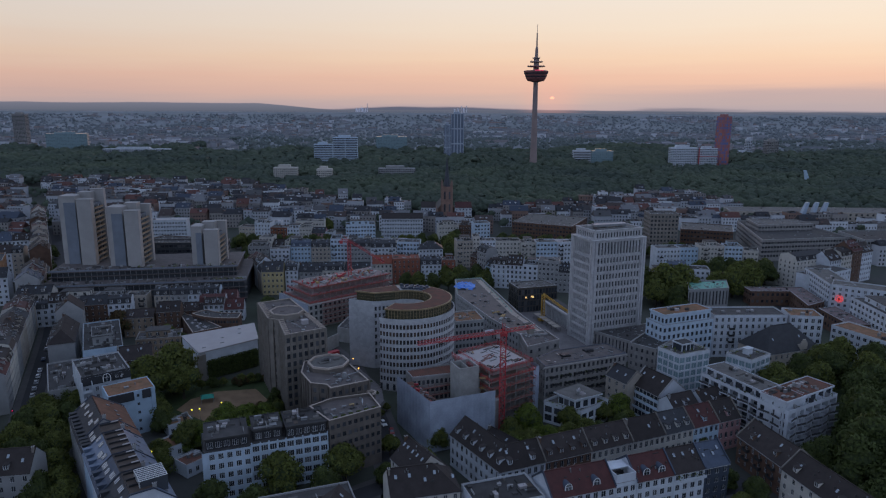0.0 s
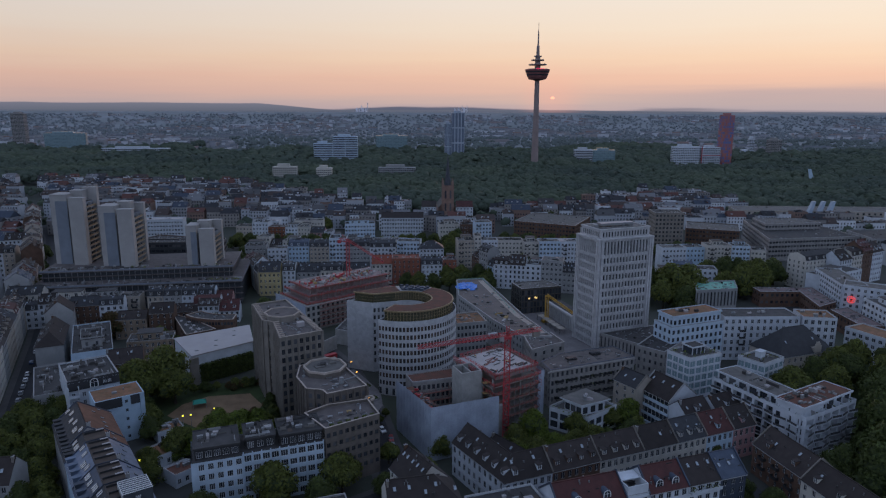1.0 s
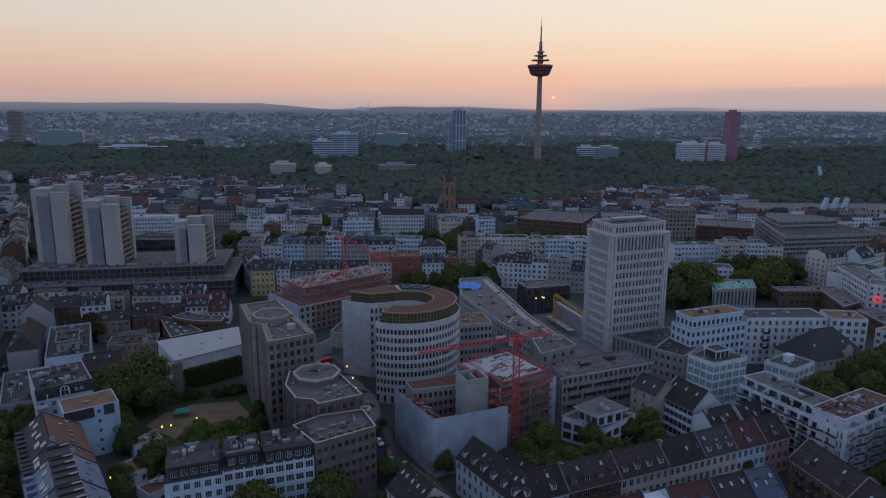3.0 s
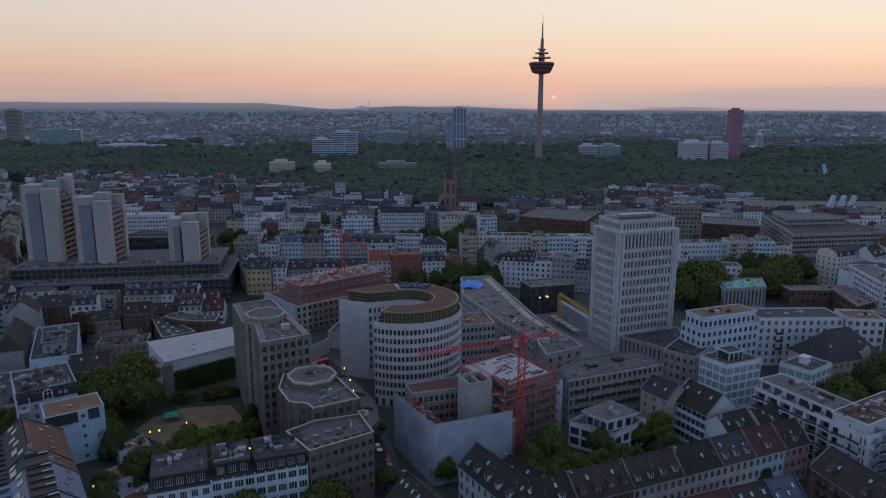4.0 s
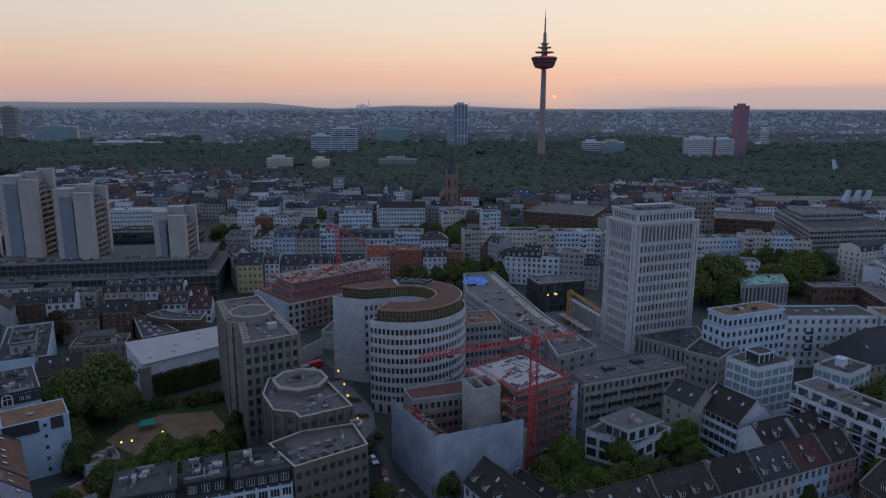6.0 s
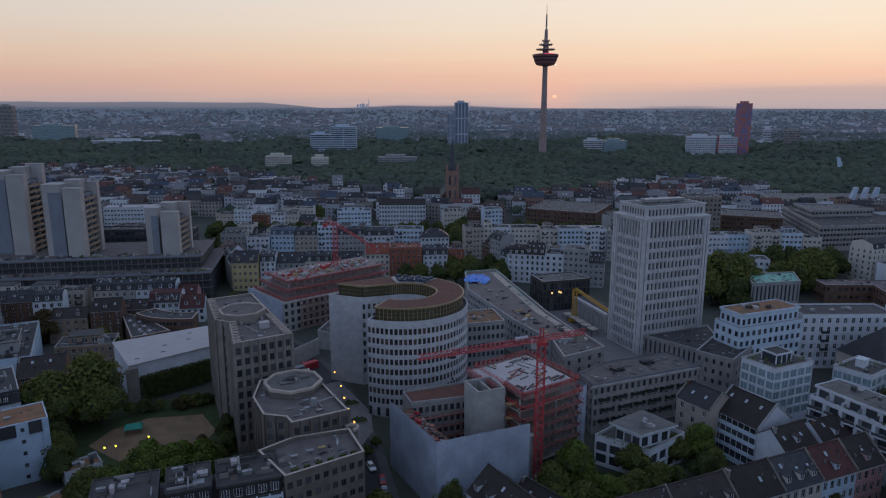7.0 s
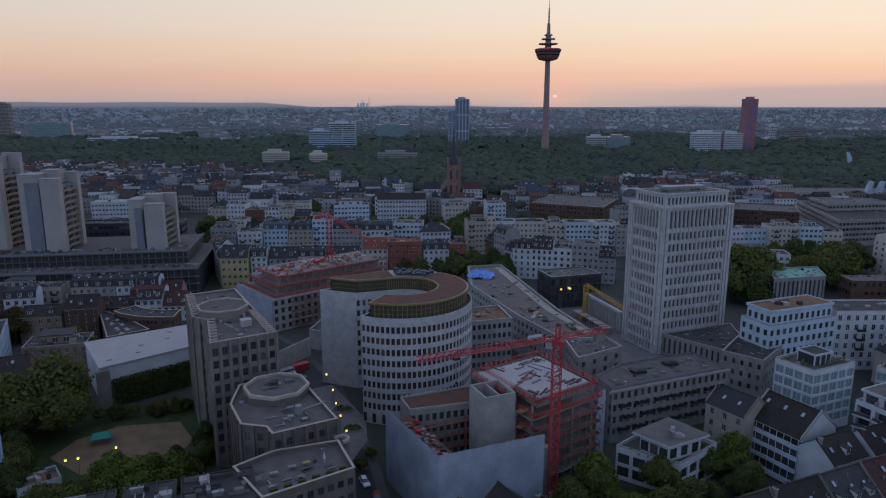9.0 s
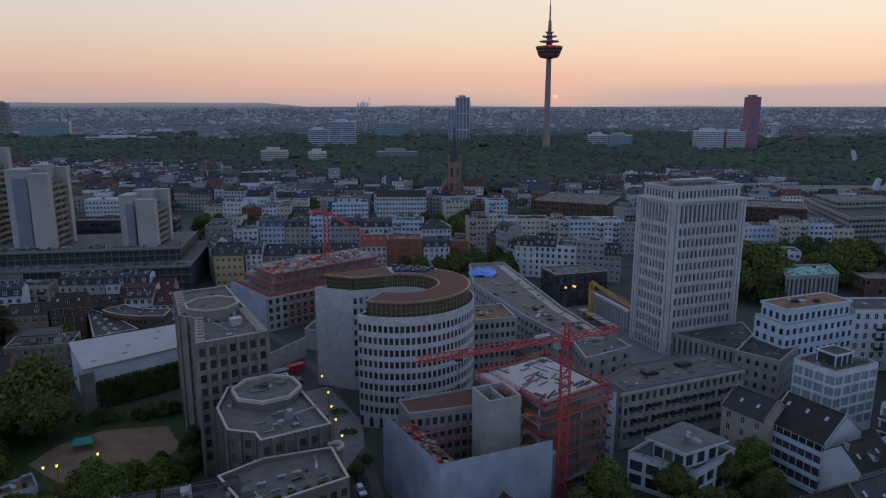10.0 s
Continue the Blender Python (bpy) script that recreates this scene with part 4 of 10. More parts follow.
sheet("playground", [(-106, 252), (-88, 240), (-74, 246), (-72, 262), (-80, 273), (-96, 270), (-104, 262)], 0.06, 0.12, SAND, "sandy courtyard playground", "playground")
sheet("garden", [(20, 206), (60, 222), (58, 236), (36, 240), (20, 226)], 0, 0.06, GRASS, "green back garden between the houses", "garden")
sheet("garden", [(120, 226), (200, 230), (210, 330), (150, 300), (112, 262)], 0, 0.06, GRASS, "green park ground under large trees", "garden")


# ---- the office high-rise ----


def tower_block():
    th = thing("office_tower", 74.7, 328.2, 0, 22, "tall pale stone office tower with ribbed window grid", "office tower")
    w, d, H, A = 31.2, 19.0, 54.5, 59.0
    sides = (((0, 0), (w, 0), 14), ((w, 0), (w, d), 8), ((w, d), (0, d), 14), ((0, d), (0, 0), 8))
    g, wins = Geo(), []
    for p, q, n in sides:
        facade(g, wins, p, q, 0, 46.6, 11, n, 0.98, 2.7, 0.9, 4.18, 0.5, m0=2.5, m1=2.5)
    part("wall", g, (TRAVERTINE,), th)
    windows(th, wins, FRAMEDARK, GLASS, 0, True, 330)
    # the tall two-storey windows under the shoulder
    g, wins = Geo(), []
    for p, q, n in sides:
        facade(g, wins, p, q, 46.6, H, 1, n, 0.98, 6.3, 0.4, 8, 0.6, m0=2.5, m1=2.5)
    tall = part("tall_storey", g, (TRAVERTINE,), th)
    windows(tall, wins, FRAMEDARK, GLASS, 0, True, 300)
    # the attic, set back behind the shoulder
    g, wins = Geo(), []
    b = 1.25
    for p, q, n in (((b, b), (w - b, b), 16), ((w - b, b), (w - b, d - b), 9), ((w - b, d - b), (b, d - b), 16), ((b, d - b), (b, b), 9)):
        facade(g, wins, p, q, H, A, 1, n, 0.95, 2.5, 1.0, 3.05, 0.4, m0=0.9, m1=0.9)
    attic = part("attic", g, (TRAVERTINE,), th)
    windows(attic, wins, FRAMEDARK, GLASS, 0, True, 300)
    # ribs between the windows and broad piers at the corners
    rib = Geo()
    rib.box(-0.24, -0.22, 0, 0.24, 0, H - 0.7)
    rm = rib.mesh("rib", (TRAVERTINE,))
    pier = Geo()
    pier.box(-0.5, -0.5, 0, 0.5, 0, H - 0.2)
    pm = pier.mesh("corner_pier", (TRAVERTINE,))
    for n, L, a, ox, oy in ((14, w, 0, 0, 0), (8, d, 90, w, 0), (14, w, 180, w, d), (8, d, 270, 0, d)):
        pitch = (L - 5.0) / n
        c, sn = math.cos(radians(a)), math.sin(radians(a))
        for i in range(n + 1):
            s = 2.5 + i * pitch
            o = part("rib", rm, None, th)
            o.location, o.rotation_euler = (ox + c * s, oy + sn * s, 0), (0, 0, radians(a))
        for s in (0.1, 1.55, L - 1.55, L - 0.1):
            o = part("corner_pier", pm, None, th)
            o.location, o.rotation_euler = (ox + c * s, oy + sn * s, 0), (0, 0, radians(a))
    # plain spandrel bands that tie the ribs together, floor by floor
    band = Geo()
    out = [(-0.14, -0.14), (w + 0.14, -0.14), (w + 0.14, d + 0.14), (-0.14, d + 0.14)]
    band.curb(out, 0, 0.5, 0.13)
    bm_ = band.mesh("spandrel_band", (TRAVERTINE,))
    for k in range(11):
        o = part("spandrel_band", bm_, None, th)
        o.location = (0, 0, 0.25 + k * 4.18)
    g = Geo()
    out = [(-0.6, -0.6), (w + 0.6, -0.6), (w + 0.6, d + 0.6), (-0.6, d + 0.6)]
    g.curb(out, H - 0.25, H + 0.35, 2.2)
    part("cornice", g, (TRAVERTINE,), th)
    g = Geo()
    top = [(b - 0.35, b - 0.35), (w - b + 0.35, b - 0.35), (w - b + 0.35, d - b + 0.35), (b - 0.35, d - b + 0.35)]
    g.curb(top, A, A + 0.55, 0.7)
    part("attic_cornice", g, (TRAVERTINE,), th)
    g = Geo()
    g.prism(inset(top, 0.7), A - 0.1, A + 0.25)
    part("roof", g, (GRAVEL,), th)
    # the long facade lift and its rails on the roof
    g = Geo()
    for yy in (5.2, 12.6):
        g.beam((3, yy, A + 0.45), (w - 3, yy, A + 0.45), 0.35)
    part("lift_rail", g, (STEEL,), th)
    g = Geo()
    g.prism([(5, 6.4), (23, 5.4), (23.5, 9.4), (5.4, 10.8)], A + 1.3, A + 2.3, 0, 1)
    for x, y in ((8, 8.5), (13, 8.3), (19, 8)):
        g.box(x - 0.5, y - 0.6, A + 0.25, x + 0.5, y + 0.6, A + 1.3)
    g.box(21.5, 7, A + 0.25, 24.5, 10.5, A + 1.5)
    part("facade_lift", g, (STEEL, WHITEROOF), th, "pale flat machine deck")
    g = Geo()
    g.box(2.6, 8.0, A + 0.25, 4.6, 11.4, A + 1.6)
    part("plant_room", g, (GREY,), th)


tower_block()


# ---- the horseshoe-shaped office ----


def horseshoe():
    cx, cy, ro, ri, H = -15.8, 292.3, 21.4, 9.6, 32.0
    th = thing("curved_office", cx, cy, 0, 0, "white horseshoe-shaped office with a bronze glazed rooftop storey", "office building")

    def arc(r, a0, a1, n):
        return [(r * math.cos(radians(a0 + (a1 - a0) * i / n)), r * math.sin(radians(a0 + (a1 - a0) * i / n))) for i in range(n + 1)]
    t = (-math.sin(radians(120)), math.cos(radians(120)))

    def plan(o, i, a0, ext):
        outer, inner = arc(o, a0, 480, 60), arc(i, 480, a0, 60)
        tip_o = (outer[-1][0] + t[0] * ext, outer[-1][1] + t[1] * ext)
        tip_i = (inner[0][0] + t[0] * ext, inner[0][1] + t[1] * ext)
        return outer, inner, tip_o, tip_i
    outer, inner, tip_o, tip_i = plan(ro, ri, 240, 0)
    tip_o, tip_i = (-27.4, 9.4), (-15.4, 5.0)
    g, wins = Geo(), []
    for k, (p, q) in enumerate(zip(outer, outer[1:])):
        facade(g, wins, p, q, 0, H, 8, 1, 1.02, 1.95, 4.4, 3.33, 0.3)
    low = len(wins)
    facade(g, wins, outer[-1], tip_o, 0, H, 8, 8, 1.02, 1.95, 4.4, 3.33, 0.3)
    facade(g, wins, tip_o, tip_i, 0, H, 0, 0)
    facade(g, wins, tip_i, inner[0], 0, H, 8, 6, 1.0, 1.95, 4.4, 3.33, 0.3)
    for k, (p, q) in enumerate(zip(inner, inner[1:])):
        facade(g, wins, p, q, 0, H, 8 if k % 2 == 0 else 0, 1, 0.7, 1.95, 4.4, 3.33, 0.3)
    facade(g, wins, inner[-1], outer[0], 0, H, 0, 0)
    part("wall", g, (SHELL,), th)
    windows(th, wins, FRAMEDARK, BROWNGLASS, 1, True, 470)
    ground = []
    for k in range(0, 20, 2):
        p, q = outer[k], outer[k + 1]
        m, a = ((p[0] + q[0]) / 2 * 1.004, (p[1] + q[1]) / 2 * 1.004), math.atan2(q[1] - p[1], q[0] - p[0])
        ground.append((m[0], m[1], 0.4, a, 1.1, 2.8))
    windows(th, ground, FRAMEDARK, GLASS, 1, True)
    whole = outer + [tip_o, tip_i] + inner
    g = Geo()
    # terrace floor and low parapet as a ribbon of quads
    o2, i2, to2, ti2 = plan(ro - 0.35, ri + 0.35, 241, 0)
    to2, ti2 = (-26.9, 9.4), (-15.4, 5.4)
    ribbon_o, ribbon_i = o2 + [to2], [ti2] + i2
    ribbon_i = ribbon_i[::-1]
    g.ribbon(ribbon_o, ribbon_i, H - 0.6, H - 0.45)
    part("terrace", g, (PAVING,), th)
    g = Geo()
    edge = [p for k, p in enumerate(outer + [tip_o, tip_i] + inner)]
    g.curb(edge, H - 0.02, H + 0.1, 0.4)
    part("coping", g, (SHELL,), th)
    # rooftop storey: bronze posts and tinted panes under a brown roof
    o3, i3, to3, ti3 = plan(ro - 1.7, ri + 1.6, 246, 0)
    to3, ti3 = (-23.6, 9.8), (-15.0, 6.6)
    ring_o, ring_i = o3 + [to3], (i3[::-1] + [ti3])
    z0, z1 = H - 0.45, H + 3.5
    g, posts = Geo(), Geo()
    for line in (ring_o, ring_i, [ring_o[0], ring_i[0]], [ring_o[-1], ring_i[-1]]):
        for p, q in zip(line, line[1:]):
            g.face([(p[0], p[1], z0), (q[0], q[1], z0), (q[0], q[1], z1), (p[0], p[1], z1)], 0)
        for k, p in enumerate(line):
            posts.beam((p[0], p[1], z0), (p[0], p[1], z1), 0.15)
        for z in (z0 + 1.3, z0 + 2.6):
            for p, q in zip(line, line[1:]):
                posts.beam((p[0], p[1], z), (q[0], q[1], z), 0.06)
    pent = part("glazed_storey", g, (GREENGLASS,), th, "rooftop storey of tinted glass")
    part("bronze_framing", posts, (BRONZE,), pent)
    g = Geo()
    o4, i4, to4, ti4 = plan(ro - 1.2, ri + 1.1, 245, 0)
    to4, ti4 = (-24.3, 9.7), (-15.0, 6.0)
    a, b = o4 + [to4], i4[::-1] + [ti4]
    g.ribbon(a, b, z1, z1 + 0.55)
    part("fascia", g, (BRONZE,), th, "bronze roof edge")
    g = Geo()
    o5, i5, to5, ti5 = plan(ro - 1.7, ri + 1.6, 247, 0)
    to5, ti5 = (-23.4, 9.8), (-15.0, 6.7)
    a, b = o5 + [to5], i5[::-1] + [ti5]
    g.ribbon(a[:45], b[:45], z1 + 0.5, z1 + 0.62)
    part("roof", g, (REDGRAVEL,), th, "red-brown gravel roof")
    g = Geo()
    g.ribbon(a[57:], b[57:], z1 + 0.5, z1 + 0.62)
    part("roof", g, (REDGRAVEL,), th, "red-brown gravel roof")
    g = Geo()
    g.ribbon(a[44:58], b[44:58], z1 + 0.5, z1 + 0.66)
    part("plant_deck", g, (STEEL,), th)
    rng = random.Random(5)
    for k in range(45, 57, 2):
        u = Geo()
        p, q = Vector(a[k]), Vector(b[k])
        for s in (0.2, 0.5, 0.8):
            m = p.lerp(q, s)
            u.obox(m.x, m.y, z1 + 0.66, 1.7, 1.1, rng.uniform(0.5, 1.1), rng.uniform(0, 3))
        part("roof_unit", u, (ZINC,), th)
    for a_ in (243.5, 244.5):
        u = Geo()
        for r_ in (13, 15, 17):
            u.disc(r_ * math.cos(radians(a_)), r_ * math.sin(radians(a_)), H - 0.45, H + 0.7, 0.35, 0.5, 8)
        part("planter", u, (LEAF[0],), th)


horseshoe()


# ---- the sheeted building site with its crane ----


def site():
    th = thing("building_site", -4.0, 218.7, 0, 24, "half-built concrete office wrapped in white scaffold sheets", "building")
    H = 19.3
    # white sheets, a little wavy, on the two street sides
    for (p, q, h0, h1) in (((-2.4, 26.8), (0, 0), H, H + 0.2), ((0, 0), (25.6, 0.0), H + 0.2, H - 0.2), ((49.6, 13.2), (53.2, 14.6), 19.3, 19.0), ((53.2, 14.6), (53.0, 23.0), 19.0, 19.0)):
        g = Geo()
        L = math.hypot(q[0] - p[0], q[1] - p[1])
        n = max(3, int(L / 0.8))
        ux, uy = (q[0] - p[0]) / L, (q[1] - p[1]) / L
        rows_ = 12
        grid = []
        for j in range(rows_ + 1):
            line = []
            for i in range(n + 1):
                s = i / n
                b = (0.04 if j % 2 else 0.0) + (0.06 if i % 3 else -0.03) + 0.12 * noise.noise((i * 0.7, j * 0.9, L))
                line.append((p[0] + ux * L * s + uy * b, p[1] + uy * L * s - ux * b, (h0 + (h1 - h0) * s) * j / rows_ + (0.15 * noise.noise((i * 0.9, 3.1, L)) if j == rows_ else 0)))
            grid.append(line)
        for j in range(rows_):
            for i in range(n):
                g.face([grid[j][i], grid[j][i + 1], grid[j + 1][i + 1], grid[j + 1][i]])
                g.face([tuple(Vector(c) + Vector((-uy * 0.06, ux * 0.06, 0))) for c in (grid[j][i], grid[j + 1][i], grid[j + 1][i + 1], grid[j][i + 1])])
        part("scaffold_sheet", g, (SHEETBLUE,), th)
    # wings behind the sheets
    g, wins = Geo(), []
    left_w = [(-1.4, 25.6), (0.9, 1.2), (6.2, 1.6), (3.6, 26.0)]
    g.prism(left_w, 0, 16.2, 0, 1)
    part("left_wing", g, (RAWCON, RUSTSLOPE), th)
    g = Geo()
    g.prism([(0.9, 1.2), (25.4, 1.2), (25.4, 4.0), (6.2, 4.0)], 0, 14.5, 0)
    part("front_wing", g, (RAWCON,), th)
    g, wins = Geo(), []
    facade(g, wins, (3.6, 26.0), (25.0, 23.0), 0, 17.4, 5, 12, 1.1, 1.9, 1.4, 3.2, 0.3)
    g.prism([(3.7, 26.7), (25.0, 23.7), (26.0, 33.0), (4.0, 34.0)], 0, 17.4, 0, 1)
    for fl in range(5):
        k = Geo()
        k.box(6.0, 22.0, 1.0 + fl * 3.2, 24.4, 23.0, 1.12 + fl * 3.2)
        k.box(6.0, 21.96, 1.12 + fl * 3.2, 24.4, 22.04, 1.3 + fl * 3.2)
        k.box(6.0, 21.96, 2.0 + fl * 3.2, 24.4, 22.04, 2.08 + fl * 3.2)
        for u in range(8):
            k.box(6.0 + u * 2.6, 21.9, 0.0 + fl * 3.2, 6.1 + u * 2.6, 22.0, 3.2 + fl * 3.2)
        part("scaffold_lift", k, (RUSTPIPE,), th)
    rear = part("rear_wing", g, (OFFICESTONE, REDGRAVEL), th)
    windows(rear, wins, FRAMEDARK, GLASS, 1, True)
    g = Geo()
    g.curb([(3.6, 26.0), (25.0, 23.0), (26.0, 33.0), (4.0, 34.0)], 17.4, 17.9, 0.3)
    part("rear_parapet", g, (PARAPET,), rear)
    # concrete stair core, open at the top
    g = Geo()
    core = [(17.0, 12.0), (25.0, 12.0), (25.0, 20.4), (17.0, 20.4)]
    g.curb(core, 0, 24.2, 0.45)
    g.box(21.0, 12.45, 0, 21.35, 20.0, 23.9)
    part("stair_core", g, (RAWCON,), th, "raw concrete stair core")
    # open concrete floors on the right, on a turned axis, with columns

    def q(u, v):
        return (29.4 + 17.6 * u - 2.4 * v, 9.2 + 3.4 * u + 21.0 * v)

    def patch(g, u0, v0, u1, v1, z0, z1, mat=0, top=None):
        g.prism([q(u0, v0), q(u1, v0), q(u1, v1), q(u0, v1)], z0, z1, mat, top)
    for k in range(6):
        z = 3.3 * k + 1.4
        g = Geo()
        patch(g, -0.12, -0.02, 1.12, 1.02, z, z + 0.35)
        fl = part("floor_slab", g, (RAWCON,), th)
        for u in (-0.06, 0.3, 0.68, 1.06):
            for v in (0.03, 0.35, 0.68, 0.98):
                c = Geo()
                x_, y_ = q(u, v)
                c.obox(x_, y_, z + 0.35, 0.4, 0.4, 2.95, 0.36)
                part("column", c, (RAWCON,), fl)
    g = Geo()
    g.box(25.4, 4.2, 0, 30.0, 5.9, 13.0)
    g.box(25.06, 14.2, 0, 27.2, 15.4, 18.2)
    part("blind_wall", g, (RAWCON,), th)
    zt = 22.9
    g = Geo()
    patch(g, -0.04, -0.04, 1.04, 1.04, 21.2, zt - 0.3, 0)
    patch(g, 0.03, 0.03, 0.97, 0.97, zt - 0.298, zt, 1)
    patch(g, -0.25, 0.36, -0.045, 1.04, 21.2, zt - 0.3, 0)
    patch(g, -0.22, 0.39, 0.025, 0.97, zt - 0.298, zt - 0.02, 1)
    part("top_deck", g, (DECKPINK, WHITEROOF), th, "pale top slab in formwork")
    rng = random.Random(3)
    # red guard rails and platforms round the edges
    for (o, z) in ((0.07, 22.6), (0.12, 19.3), (0.13, 15.9), (0.12, 12.6), (0.12, 9.3), (0.12, 6.0)):
        for (p, r_) in (((-o, -o * 0.8), (1 + o, -o * 0.8)), ((1 + o, -o * 0.8), (1 + o, 1 + o)), ((1 + o, 1 + o), (-o, 1 + o)), ((-o, 1 + o), (-o, -o * 0.8))):
            g = Geo()
            p, r_ = Vector(q(*p)), Vector(q(*r_))
            L = (r_ - p).length
            dd = (r_ - p) / L
            oo = Vector((dd.y, -dd.x))
            g.prism([tuple(p), tuple(r_), tuple(r_ - oo * 1.1), tuple(p - oo * 1.1)], z - 0.12, z, 1)
            for zz in ((0.4, 0.75, 1.1) if z > 19 else (1.0,)):
                g.beam((p.x, p.y, z + zz), (r_.x, r_.y, z + zz), 0.09, 0)
            for k in range(int(L / 1.9) + 1):
                s = p + dd * min(L, k * 1.9)
                g.beam((s.x, s.y, z - 1.2), (s.x, s.y, z + 1.2), 0.09, 0)
            part("guard_rail", g, (REDSTEEL if z > 15 else RUSTPIPE, RUSTPIPE), th)
    for p, r_ in (((-0.26, 0.34), (-0.04, 0.34)), ((-0.26, 1.05), (-0.26, 0.34))):
        g = Geo()
        p, r_ = Vector(q(*p)), Vector(q(*r_))
        for zz in (22.4, 23.0, 23.4, 23.8):
            g.beam((p.x, p.y, zz), (r_.x, r_.y, zz), 0.1)
        for k in range(7):
            m = p.lerp(r_, k / 6)
            g.beam((m.x, m.y, 21.4), (m.x, m.y, 23.9), 0.09)
        part("guard_rail", g, (REDSTEEL,), th)
    for _ in range(50):
        g = Geo()
        x_, y_ = q(rng.uniform(0.06, 0.94), rng.uniform(0.06, 0.94))
        g.obox(x_, y_, zt, rng.uniform(0.4, 5.0), rng.uniform(0.12, 0.7), rng.uniform(0.06, 0.35), 0.36 + rng.choice((0, 0, 1.57, 0.3)))
        part("formwork_panel", g, (rng.choice((RUSTPIPE, DARKMETAL, BITUMEN, STEEL, DARKMETAL, GRAVEL, BITUMEN, PLY)),), th)
    for k in range(12):
        g = Geo()
        x_, y_ = q(0.04 + 0.92 * (k % 6) / 5, 0.05 if k < 6 else 0.95)
        g.beam((x_, y_, zt), (x_, y_, zt + rng.uniform(0.8, 1.5)), 0.1)
        part("starter_bar", g, (REDSTEEL,), th)
    for _ in range(34):
        g = Geo()
        s = rng.uniform(0.1, 0.92)
        g.obox(1.2 + 2.3 * s - 0.5 + rng.uniform(-1, 2.6), 24.5 - 22 * s, 16.2, rng.uniform(0.3, 1.3), rng.uniform(0.3, 1.6), rng.uniform(0.2, 0.9), rng.uniform(0, 1))
        part("material_stack", g, (rng.choice((REDSTEEL, RUSTPIPE, RUSTPIPE, DECKPINK, STEEL, DARKMETAL, ORANGE)),), th)
    # brackets on the core and inner platforms
    for z in (12.0, 15.5, 19.5):
        g = Geo()
        g.box(25.02, 10.5, z, 28.0, 12.0, z + 0.2, 1)
        for a in (25.1, 26.5, 28.0):
            g.beam((a, 10.5, z), (a, 10.5, z + 1.1), 0.09, 0)
        g.beam((25.1, 10.5, z + 1.1), (28.0, 10.5, z + 1.1), 0.09, 0)
        part("work_platform", g, (REDSTEEL, PLY), th)
    # hoarding and scaffold poles towards the street
    for k in range(8):
        g = Geo()
        x_, y_ = q(0.1 + 0.13 * k, -0.16)
        g.beam((x_, y_, 0), (x_, y_, 19), 0.1)
        part("scaffold_pole", g, (STEEL,), th)


site()


def truss(g, a, b, w, mat=0, chord=0.14, step=1.6, tri=False):
    """A lattice boom between two points."""
    a, b = Vector(a), Vector(b)
    d = (b - a).normalized()
    s = d.cross(Vector((0, 0, 1)))
    s = s.normalized() if s.length > 0.1 else Vector((1, 0, 0))
    t = s.cross(d)
    offs = [s * (-w / 2), s * (w / 2), t * w * 0.9] if tri else [s * w / 2 * p + t * w / 2 * q for p, q in ((-1, -1), (1, -1), (1, 1), (-1, 1))]
    for o in offs:
        g.beam(a + o, b + o, chord, mat)
    n = max(2, int((b - a).length / step))
    for k in range(n):
        p, q = a.lerp(b, k / n), a.lerp(b, (k + 1) / n)
        for i in range(len(offs)):
            j = (i + 1) % len(offs)
            g.beam(p + offs[i], q + offs[j], chord * 0.6, mat)
            g.beam(p + offs[i], p + offs[j], chord * 0.6, mat)


